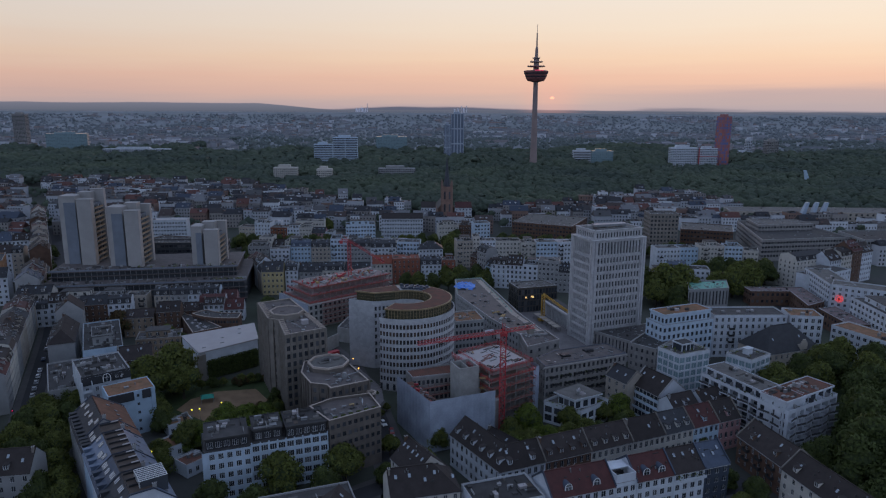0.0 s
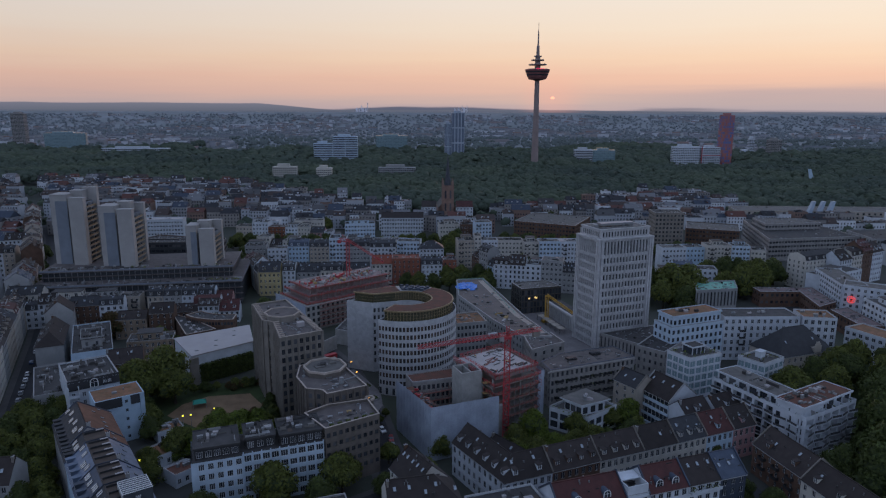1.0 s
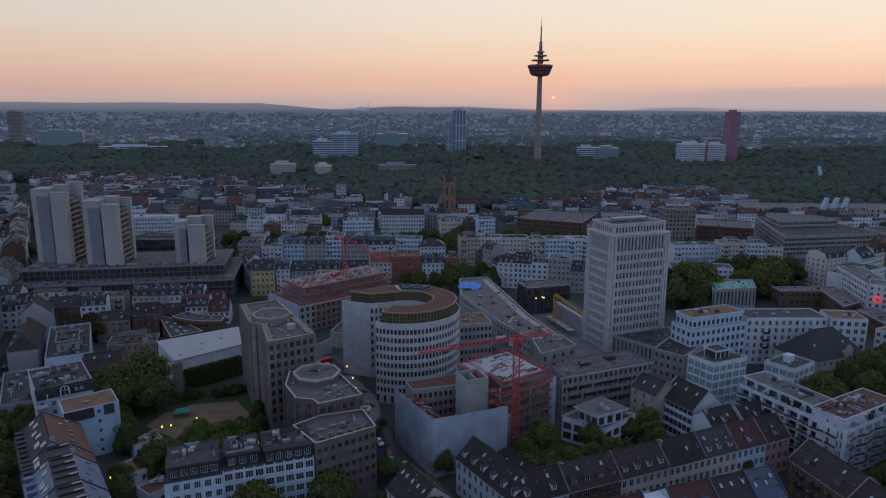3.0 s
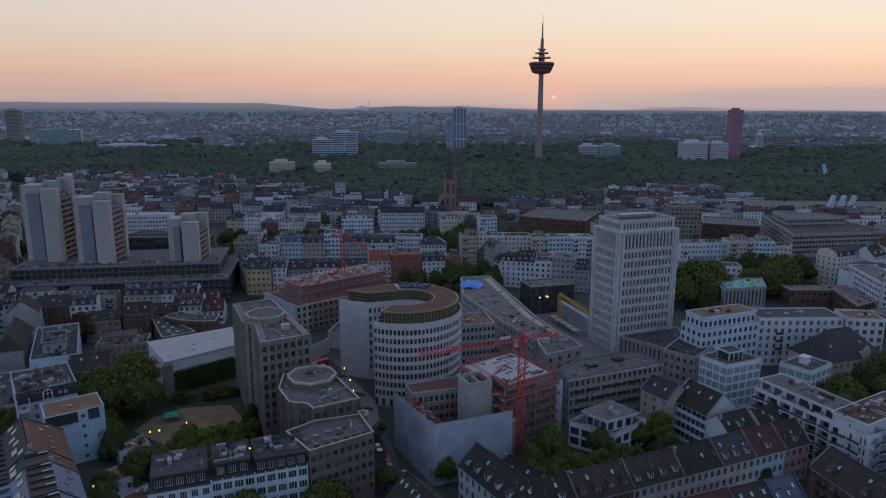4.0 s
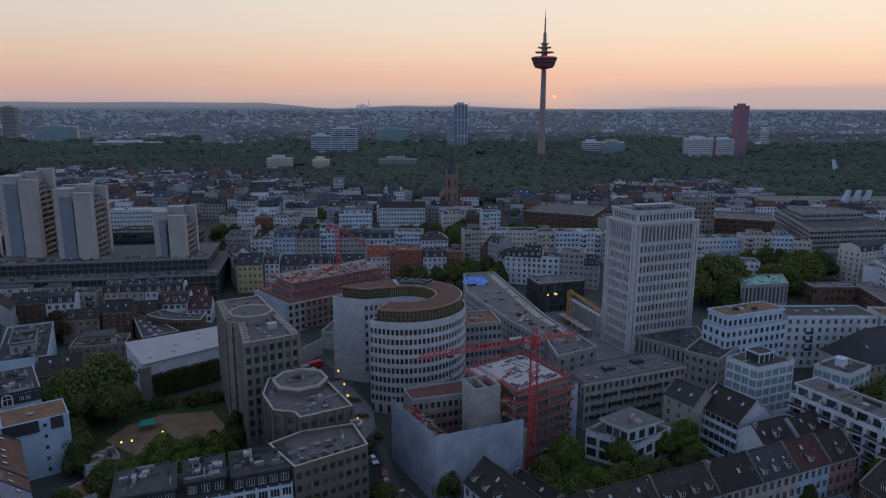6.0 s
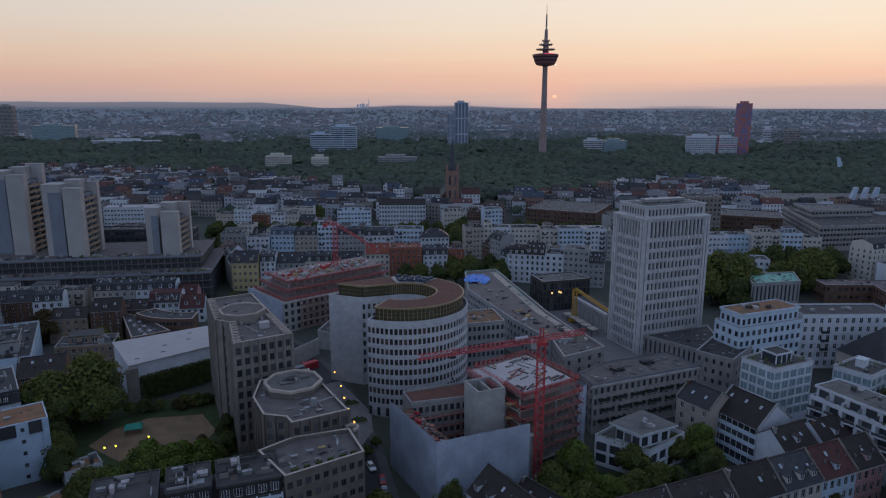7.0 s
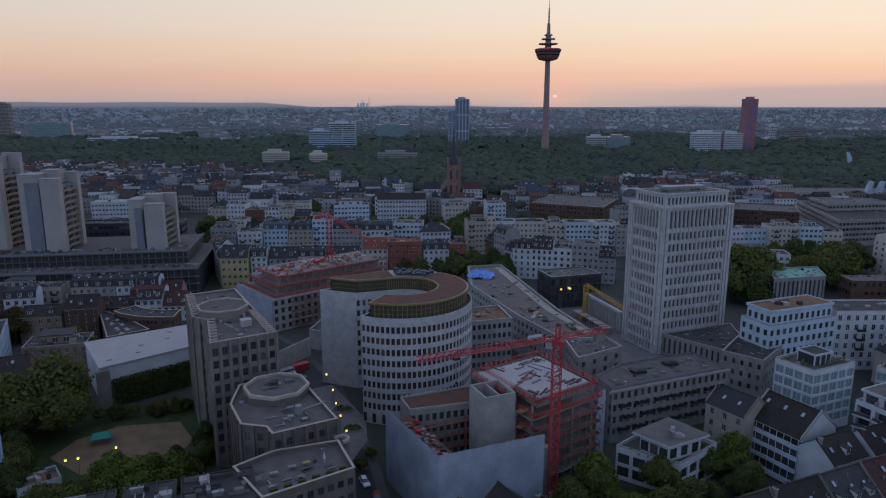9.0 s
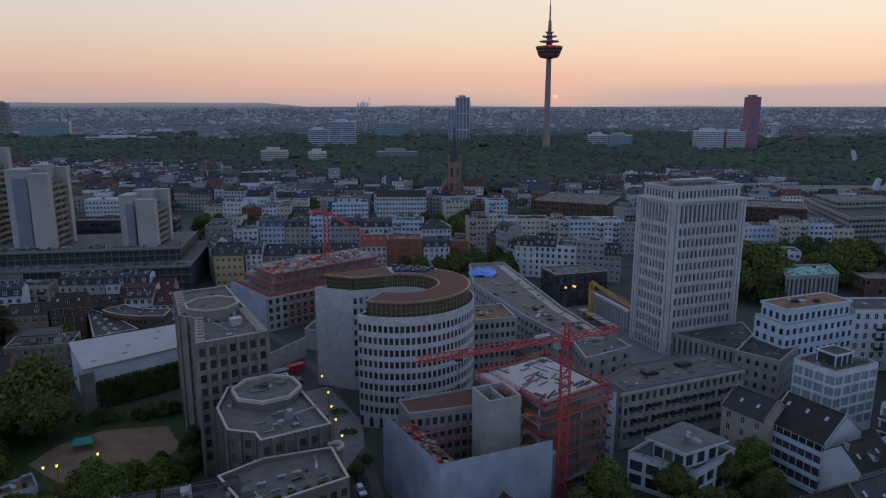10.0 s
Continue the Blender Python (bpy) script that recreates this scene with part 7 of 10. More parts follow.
for s, w, wall, tile, roof, dm, sl, words in (
        (0.0, 20.5, WHITE, REDTILE, "gable", 2, 0, "white apartment house with a dark red roof"),
        (20.6, 7.0, WHITE, BITUMEN, "flat", 0, 0, "white stair tower of an apartment house"),
        (27.7, 13.0, WHITE, REDTILE, "gable", 2, 0, "white apartment house with a dark red roof"),
        (40.8, 11.0, WHITE, TILE, "gable", 0, 3, "white apartment house with planted balconies"),
        (51.9, 9.0, ZINC, ZINC, "gable", 0, 3, "narrow house clad in blue-grey metal")):
    th = house(34.5 + 0.945 * (s - 4), 171.0 + 0.327 * (s - 4), 19, w - 0.05, 12, 4, roof, wall, tile, max(2, round(w / 2.6)), 3.1, 0.8, True, 0, sl, 0, words, FRONT, ww=1.5, wh=1.9, frame_mat=FRAME, party=ZINC, pent=False, untidy=10)
    for i in range(dm):
        arched_dormer(th, w * (i + 0.5) / dm + (0.6 if i == 0 else -0.6) * (dm > 1), 1.0, 13.8, 2.3, 2.3, 2.8, ZINC)
    if roof == "flat":
        g = Geo()
        g.box(0.2, 0.2, 13.1, w - 0.3, 0.45, 16.2)
        g.box(0.2, 0.45, 13.1, 0.45, 8.0, 16.2)
        g.box(w - 0.55, 0.45, 13.1, w - 0.3, 8.0, 16.2)
        g.box(0.45, 4.0, 15.8, w - 0.55, 8.0, 16.1)
        part("stair_head", g, (WHITE,), th, "white stair head with an open terrace")
    if "planted" in words:
        for i in range(5):
            v, f = leaf_cards(np.random.default_rng(i + 300), [(1.2 + i * 2.1, -0.5, 11.6, 0.9, 0.7)], 110, 0.2)
            part("balcony_plant", mesh_arrays("balcony_plant", v, f, (LEAF[0],)), None, th)
        g = Geo()
        g.box(0.2, -1.3, 10.6, w - 0.3, 0, 10.85)
        g.box(0.2, -1.3, 10.85, w - 0.3, -1.2, 11.6)
        part("balcony_band", g, (WHITE,), th)
house(10.0, 164.0, 19, 20, 13, 4, "flat", WHITE, BITUMEN, 6, 3.1, near=True, label="white house with a pale flat roof", group=FRONT, pent=False, untidy=14)
house(-15.6, 192.1, -58, 14, 12, 4, "gable", CREAM, TILE, 5, 3.1, 0.9, True, 0, 5, 1, "cream house with a large brown tiled roof and roof windows", FRONT, untidy=12, hips=(0, 0))
house(-14.0, 169.0, 14, 20, 13, 4, "gable", CREAM, TILE, 7, 3.1, 0.85, True, 0, 5, 1, "cream corner house under a hipped brown tiled roof", FRONT, untidy=12, hips=(0, 1))
house(-26.2, 150.0, 80, 18, 10, 4, "gable", REDBRICK, TILE, 7, 3.2, 0.85, True, 0, 3, 1, "red brick house with a brown tiled roof", FRONT)
house(-48.0, 163.0, 20, 26, 12, 3, "flat", GREY, BITUMEN, 8, 3.0, near=True, label="grey house with an untidy dark flat roof", group=FRONT, pent=False, untidy=26)
house(101.0, 213.0, -76, 22, 12, 3, "gable", BRICK, TILE, 7, 3.2, 0.85, True, 2, 2, 0, "brown balcony house with a tiled roof", FRONT, balconies=((5, 1), (5, 2), (11, 1), (11, 2), (17, 1), (17, 2)), party=CONCRETE, untidy=12)
house(105.5, 191.5, -76, 34, 12, 3, "gable", CREAM, TILE, 10, 3.2, 0.85, True, 4, 3, 0, "cream row house with a long brown tiled roof", FRONT, party=CONCRETE, untidy=18)
# left front
def slope_house(x, y, w, front, rear, wall, label, deck, teeth, seed):
    """One part of the long street row: a steep street slope, a boarded deck on top, a rear slope."""
    th = thing("house", x, y, 0, -54.6, label, "house", FRONT)
    rng = random.Random(seed)
    d, H, k = 17.0, 15.7, 4.7
    s, e = (5.8, 11.6) if deck else (7.4, 7.6)
    if not deck:
        k = 6.2
    rise = k / s
    g, wins = Geo(), []
    facade(g, wins, (0, 0), (w, 0), 0, H, 5, max(3, round(w / 2.6)), 1.3, 1.9, 1.0, 3.0)
    facade(g, wins, (w, 0), (w, d), 0, H, 5, 4, 1.3, 1.7, 1.0, 3.0)
    facade(g, wins, (w, d), (0, d), 0, H, 5, max(3, round(w / 2.6)), 1.3, 1.9, 1.0, 3.0)
    facade(g, wins, (0, d), (0, 0), 0, H, 0, 0)
    prof = [(0, H), (s, H + k), (e, H + k), (d, H)]
    for xx, flip in ((0, True), (w, False)):
        q = [(xx, a, b) for a, b in prof]
        g.face(q if flip else q[::-1], 0)
    part("wall", g, (wall,), th)
    windows(th, wins, FRAME, None, 1, True)
    r = Geo()
    slab(r, (0, -0.3, H - 0.3 * rise + 0.1), (w, -0.3, H - 0.3 * rise + 0.1), (w, s, H + k + 0.1), (0, s, H + k + 0.1), 0.16, 0)
    slab(r, (0, e, H + k + 0.1), (w, e, H + k + 0.1), (w, d + 0.3, H - 0.2), (0, d + 0.3, H - 0.2), 0.16, 1)
    part("roof", r, (front, rear), th)
    fire = Geo()
    for xx in (0.0, w):
        q = [(-0.3, H - 0.1), (-0.3, H + 0.2), (s, H + k + 0.45), (e, H + k + 0.45), (d + 0.3, H + 0.2), (d + 0.3, H - 0.1), (e, H + k), (s, H + k)]
        fire.solid([[(xx - 0.14, a, b) for a, b in q], [(xx + 0.14, a, b) for a, b in q]][::-1], 0)
    part("fire_wall", fire, (ZINC,), th)
    if deck:
        f = Geo()
        f.box(0.15, s, H + k - 0.1, w - 0.15, e, H + k + 0.14, 0)
        part("roof_terrace", f, (TERRACE,), th, "dark boarded roof terrace")
        for i in range(int(w / 3.6)):
            u = 1.6 + i * 3.6
            p = Geo()
            p.box(u, s + 0.4, H + k + 0.14, u + 0.2, e - 0.1, H + k + 0.75, 0)
            p.box(u - 0.15, e - 2.3, H + k + 0.75, u + 0.4, e - 0.1, H + k + 0.9, 1)
            part("partition", p, (DARKMETAL, WHITEROOF), th)
        p = Geo()
        for i in range(int(w / 1.2)):
            p.beam((0.3 + i * 1.2, s + 0.1, H + k + 0.1), (0.3 + i * 1.2, s + 0.1, H + k + 1.05), 0.05)
        p.beam((0.2, s + 0.1, H + k + 1.05), (w - 0.2, s + 0.1, H + k + 1.05), 0.06)
        part("railing", p, (DARKMETAL,), th)
    for i in range(teeth):
        cx = w * (i + 0.5) / teeth
        dormer(th, cx, 0.25, H + 0.3, 1.35, 1.8, rise * 0.8, front, front)
    # paired roof windows on the upper slope
    m = max(2, int(w / 3.4))
    for i in range(m):
        cx = w * (i + 0.5 + rng.uniform(-0.12, 0.12)) / m
        yy = s * rng.choice((0.62, 0.72, 0.8))
        for j in range(rng.choice((2, 2, 3))):
            skylight(th, cx + j * 0.95 - 0.9, yy, H + yy * rise + 0.12, rise, 0.8, 1.9)
    for i in range(m):
        yy = (d - e) * rng.choice((0.4, 0.6))
        skylight(th, w * (i + 0.5) / m, yy, H + yy * k / (d - e) + 0.14, k / (d - e), 0.9, 1.2, True, d)
    chimney(th, w - 0.7, e + 0.3, H, H + k + 1.2, GREY)
    return th


slope_house(-126.0, 212.5, 22.0, SLATE, RUSTSLOPE, GREY, "grey apartment house with a steep slate roof, rust-brown behind", False, 7, 1)
slope_house(-113.2, 194.6, 7.0, SLATE, RUSTSLOPE, GREY, "grey house with a slate slope and a boarded roof terrace", True, 3, 2)
slope_house(-109.1, 188.9, 16.0, ZINCBLUE, ZINCBLUE, SKYBLUE, "blue-grey metal roofed house with a boarded roof terrace", True, 4, 3)
slope_house(-99.8, 175.8, 12.0, ZINC, ZINCBLUE, WHITE, "white house with a dark slope and a boarded roof terrace", True, 3, 4)
th = slope_house(-92.8, 166.0, 13.0, SLATE, ZINCBLUE, WHITE, "white house with a dark slope and a glazed roof room", True, 3, 5)
g = Geo()
g.box(4.0, 8.6, 18.0, 11.0, 15.6, 22.4, 1)
for i in range(8):
    g.box(3.95 + i, 8.5, 18.5, 4.08 + i, 8.6, 22.5, 0)
    g.box(3.95 + i, 8.5, 22.4, 4.08 + i, 15.7, 22.55, 0)
for b in (8.55, 15.55):
    g.box(3.9, b - 0.06, 22.35, 11.1, b + 0.06, 22.5, 0)
part("conservatory", g, (FRAME, GLASS), th, "white framed glass room on the roof")

# the pale blue house with its planted roof
th = thing("house", -119.5, 226.6, 0, 36, "pale blue house with a brown planted roof and slate top band", "house", FRONT)
w, d, H = 16.0, 12.0, 16.6
g, wins = Geo(), []
facade(g, wins, (0, 0), (8.6, 0), 0, H, 0, 0)
facade(g, wins, (8.6, 0), (11.4, 0), 0, H, 5, 1, 0.9, 1.1, 1.3, 3.3)
facade(g, wins, (11.4, 0), (w, 0), 0, H, 0, 0)
facade(g, wins, (w, 0), (w, d), 0, H, 5, 2, 1.1, 1.5, 1.1, 3.3)
facade(g, wins, (w, d), (0, d), 0, H, 5, 5, 1.2, 1.6, 1.1, 3.3)
facade(g, wins, (0, d), (0, 0), 0, H, 5, 3, 1.1, 1.6, 1.1, 3.3)
g.curb([(0, 0), (w, 0), (w, d), (0, d)], H, H + 0.5, 0.3, 0)
part("wall", g, (SKYBLUE,), th)
windows(th, wins, FRAMEDARK, GLASS, 1, True)
g = Geo()
g.prism(inset([(0, 0), (w, 0), (w, d), (0, d)], 0.3), H - 0.1, H + 0.25)
for i in range(14):
    rr = random.Random(i)
    g.disc(rr.uniform(1.5, w - 1.5), rr.uniform(1.5, d - 1.5), H + 0.25, H + 0.25 + rr.uniform(0.12, 0.35), rr.uniform(0.5, 1.3), 0.3, 9)
part("planted_roof", g, (SEDUM,), th, "dry brown planted roof")
for a, b in ((0.1, 8.6), (11.4, w - 1.6)):
    g = Geo()
    g.solid([[(a, -0.5, H - 2.9), (b, -0.5, H - 2.9), (b, 0.0, H - 2.9), (a, 0.0, H - 2.9)], [(a, -0.08, H + 0.3), (b, -0.08, H + 0.3), (b, 0.0, H + 0.3), (a, 0.0, H + 0.3)]])
    part("slate_band", g, (SLATE,), th)
g = Geo()
g.box(w - 1.5, -0.6, 0, w - 1.2, 0, H + 0.7)
part("wall_fin", g, (SKYBLUE,), th)
g = Geo()
g.box(6.4, 4.4, H + 0.25, 8.0, 5.6, H + 0.9)
g.disc(10.5, 6.5, H + 0.25, H + 1.2, 0.2, 0.2, 8)
part("roof_unit", g, (STEEL,), th)

# the white house with the round-headed dormer, its roof deck untidy
th = house(-134.0, 236.5, 36, 17, 22, 6, "flat", WHITE, BITUMEN, 5, 3.15, near=True, label="white house with an arched dormer in its slate top floor", group=FRONT, pent=False, untidy=44, sides=4)
g = Geo()
g.solid([[(0, -0.45, 16.6), (17, -0.45, 16.6), (17, 0.0, 16.6), (0, 0.0, 16.6)], [(0, -0.1, 20.3), (17, -0.1, 20.3), (17, 0.0, 20.3), (0, 0.0, 20.3)]])
part("slate_top_floor", g, (SLATE,), th)
arched_dormer(th, 8.5, -0.9, 16.9, 2.7, 3.2, 1.0, SLATE)
for i in (12.0, 13.6):
    dormer(th, i, -0.8, 17.3, 1.2, 1.7, 4.0, SLATE, SLATE)
g = Geo()
for i in range(5):
    g.box(0.2, -1.6, 1.5 + i * 3.15, 3.2, 0.0, 1.75 + i * 3.15)
    g.box(0.2, -1.6, 1.75 + i * 3.15, 3.2, -1.5, 2.7 + i * 3.15)
g.box(-0.1, -1.7, 0, 0.15, 0, 18.2)
g.box(3.2, -1.7, 0, 3.45, 0, 18.2)
part("balcony_tower", g, (WHITE,), th)
house(-148.0, 177.5, 10, 27, 12, 4, "gable", GREY, TILE, 8, 3.1, 0.85, True, 2, 6, 2, "grey house with a brown tiled roof and roof windows", FRONT)
house(-158.0, 158.0, 18, 28, 12, 4, "gable", GREY, TILE, 8, 3.1, 0.85, True, 2, 6, 2, "grey house with a brown tiled roof and roof windows", FRONT)
for (a, b, w, d, r, ang) in ((-94.0, 211.5, 10.5, 8.5, SEDUM, 52), (-83.0, 201.4, 8.0, 7.0, REDGRAVEL, 52), (-100.0, 229.5, 9.0, 6.0, SEDUM, 40), (-88.0, 222.0, 6.0, 5.0, BITUMEN, 40)):
    g = Geo()
    th = house(a, b, ang, w, d, 1, "flat", WHITE, r, 3, 3.4, near=True, label="low white garden annex with a brown planted roof", group=FRONT, back=False, pent=False)
th = thing("garden_hedge", -86, 208, 0, 52, "loose green hedge between the garden annexes", "hedge")
v, f = leaf_cards(np.random.default_rng(77), [(k * 1.4 - 8, 0.5 * math.sin(k), 1.3, 1.3, 1.2) for k in range(13)], 160, 0.2)
part("leaves", mesh_arrays("leaves", v, f, (LEAF[2],)), None, th)

# planted beds of the forecourt
for x, y, r in ((-33.5, 281, 3.4), (-29.0, 268.5, 3.0)):
    th = thing("planting_bed", x, y, 0.16, 0, "round dark planted bed in the forecourt", "planting bed", "forecourt beds")
    g = Geo()
    ring = [(r * math.cos(2 * math.pi * i / 20), 0.7 * r * math.sin(2 * math.pi * i / 20)) for i in range(20)]
    g.curb(ring, 0, 0.35, 0.25)
    part("edging", g, (KERB,), th)
    g = Geo()
    g.prism(inset(ring, 0.25), 0, 0.22)
    part("soil", g, (CORE,), th)
    v, f = leaf_cards(np.random.default_rng(int(r * 10)), [(r * 0.5 * math.cos(k), r * 0.35 * math.sin(k), 0.5, 0.8, 0.5) for k in range(6)], 120, 0.18)
    part("shrub", mesh_arrays("shrub", v, f, (LEAF[1],)), None, th)


# ---- the three slab towers on their podium ----


OCHRE = material("ochre_balcony_panel", (0.30, 0.215, 0.13), 0.8, 0.25, 0.3)


def slab_tower(x, y, h, back, left, name_h):
    """A tower of blind slabs: front slab, left block with a blue-grey strip, back slab, and balconies between them."""
    th = thing("residential_tower", x, y, 0, 4, f"concrete panel tower, {name_h}, with blind front slabs", "residential tower", "concrete towers on the podium")
    for (x0, x1, y0, y1, z1) in ((left, 6.0, 0.0, 12.0, h + 1.6), (8.2, 16.8, -3.5, 0.8, h), (9.4, 17.6, 14.6, 17.8, h + back)):
        g = Geo()
        g.box(x0, y0, 0, x1, y1, z1)
        slab_ = part("slab", g, (PRECAST,), th)
        n = int((z1 - 15) / 3.0)
        p = Geo()
        p.box(x0 + 0.04, y0 - 0.07, 0.03, x1 - 0.04, y0 - 0.003, 2.95)
        pm = p.mesh("panel", (PRECAST,))
        for k in range(n):
            o = part("panel", pm, None, slab_)
            o.location.z = z1 - 0.3 - 3.0 * (k + 1)
        g = Geo()
        g.box(x0 - 0.2, y0 - 0.2, z1, x1 + 0.2, y1 + 0.2, z1 + 0.5)
        part("slab_cap", g, (PRECAST,), th)
    g = Geo()
    g.box(left + 3.0, -0.35, 0, 6.0, -0.08, h - 2.0)
    part("cladding_strip", g, (PRECAST_DARK,), th, "blue-grey cladding strip")
    # near-black core: the gap between the slabs has its shade as colour
    g = Geo()
    g.box(6.0, 1.6, 0, 14.6, 17.5, h - 3.0)
    part("inner_core", g, (FRAMEDARK,), th)
    g = Geo()
    g.box(4.5, 8, h - 3.0, 12.0, 14.4, h + 3.2)
    g.box(4.3, 7.8, h + 3.2, 12.2, 14.6, h + 3.6)
    part("roof_house", g, (PRECAST,), th)
    b = Geo()
    b.box(0, 0, 0, 1.9, 13.4, 0.25, 0)
    b.box(1.8, 0, 0.25, 1.9, 13.4, 1.2, 1)
    b.box(0, 6.6, 0.25, 1.8, 6.75, 2.75, 0)
    bm_ = b.mesh("balcony", (GREY, OCHRE))
    g, wins = Geo(), []
    facade(g, wins, (15.0, 0.9), (15.0, 14.5), 0, h - 3, int((h - 4) / 3.0), 6, 1.6, 2.0, 0.9, 3.0, 0.2)
    part("inner_wall", g, (PRECAST_DARK,), th)
    windows(th, wins, FRAMEDARK, GLASS, 1, False)
    for k in range(2, int((h - 4) / 3.0)):
        o = part("balcony", bm_, None, th)
        o.location = (15.0, 1.0, k * 3.0 + 1.2)


slab_tower(-234.5, 418.0, 61.6, 4.4, -4.0, "tallest of three")
slab_tower(-203.2, 412.5, 55.6, 1.6, -3.6, "second of three")
slab_tower(-157.0, 417.5, 43.0, 2.8, -0.6, "lowest of three")
DARKCLAD = material("dark_office_cladding", (0.055, 0.06, 0.07), 0.7, 0.3, 0.3, 4, 0.1)
poly_building("banded_office", [(-206, 458), (-150, 463), (-152, 476), (-207, 471)], 25.4, DARKCLAD, BITUMEN, "dark office with window bands behind the towers", [20, 4, 20, 4], CONCRETE, None, 3.5, 1.0, 2.3, 1.8, near=False)
th = thing("podium", -236, 381, 0, 10, "long concrete podium with glazed storeys and planted roof decks", "podium")
for (y0, y1, x0, x1, z0, z1) in ((0, 62, 0, 118, 0.0, 14.6), (13, 58, 2, 112, 14.6, 20.6)):
    g = Geo()
    g.prism([(x0 + 1.2, y0 + 1.6), (x1 - 1.2, y0 + 1.6), (x1 - 1.2, y1), (x0 + 1.2, y1)], z0, z1 - 0.4)
    storey = part("glazed_storey", g, (DARKCLAD,), th)
    n_ = max(1, round((z1 - z0) / 3.4))
    for k in range(n_):
        zz = z0 + (z1 - z0) * (k + 1) / n_
        g = Geo()
        g.box(x0, y0 + 0.3 * (n_ - k - 1), zz - 0.55, x1, y0 + 3.0, zz - 0.2)
        part("slab_edge", g, (ROOFBROWN,), th)
        g = Geo()
        for c in range(int((x1 - x0) / 3.2)):
            g.box(x0 + 1.4 + c * 3.2, y0 + 1.35, zz - (z1 - z0) / n_, x0 + 1.6 + c * 3.2, y0 + 1.6, zz - 0.55)
        tagged(part("mullion", g, (STEEL,), storey), kind="stuff")
    g = Geo()
    g.prism([(x0, y0), (x1, y0), (x1, y1), (x0, y1)], z1 - 0.2, z1)
    part("deck", g, (ROOFBROWN,), th)
    g = Geo()
    g.beam((x0, y0 + 0.1, z1 + 0.95), (x1, y0 + 0.1, z1 + 0.95), 0.1)
    g.beam((x1 - 0.1, y0, z1 + 0.95), (x1 - 0.1, y1, z1 + 0.95), 0.1)
    g.box(x0, y0 + 0.05, z1 + 0.05, x1, y0 + 0.09, z1 + 0.85)
    part("deck_rail", g, (PRECAST_DARK,), th)
    untidy_roof(th, x0 + 1, x1 - 1, y0 + 1, y0 + 12, z1, 90, random.Random(int(z1)))
    for k in range(9):
        v, f = leaf_cards(np.random.default_rng(k + 500 + int(z1)), [(x1 - 3 - k * (2.0 if z1 < 18 else 7.0), y0 + 2.5 + (k % 3), z1 + 0.6, 1.1, 0.9)], 60, 0.3)
        part("deck_shrub", mesh_arrays("deck_shrub", v, f, (LEAF[0],)), None, th)
poly_building("dark_office", [(-233, 516), (-196, 509), (-188, 530), (-226, 540)], 15.5, BRICK, BITUMEN, "dark low office behind the towers", [14, 7, 14, 7], None, None, 3.4, 1.0, 1.9, 1.7, near=False)
house(-270, 596, 8, 40, 14, 5, "flat", WHITE, WHITEROOF, 16, 3.4, label="long white office building with a pale roof", ww=1.5, wh=1.5)

# ---- rows of town houses towards the woods ----
MID = "town houses towards the woods"
for i, (x0, y0, x1, y1, dep, fl, flat) in enumerate((
        (33, 442, 84, 428, 12, 5, 0.3), (-236, 362, -218, 365, 10, 4, 0.6),
        (-224, 352, -206, 358, 10, 3, 0.5), (-196, 350, -170, 357, 9, 3, 0.4), (-148, 362, -112, 368, 9, 2, 0.2), (258, 440, 304, 468, 13, 6, 0.3),
        (104, 448, 196, 432, 12, 3, 0.8), (-90, 548, -30, 545, 12, 3, 0.9), (104, 530, 160, 540, 12, 3, 0.6), (-150, 545, -100, 540, 12, 3, 0.9),
        (-180, 590, -96, 584, 12, 4, 0.8), (120, 566, 164, 580, 12, 5, 0.5), (-138, 470, -117, 424, 12, 4, 0.0), (20, 470, 34, 444, 10, 5, 0.0))):
    fill_row(x0, y0, x1, y1, dep, fl, 100 + i, flat, MID)
# the long pale row along the ring road, house by house
RINGROAD = "pale apartment houses along the ring road"
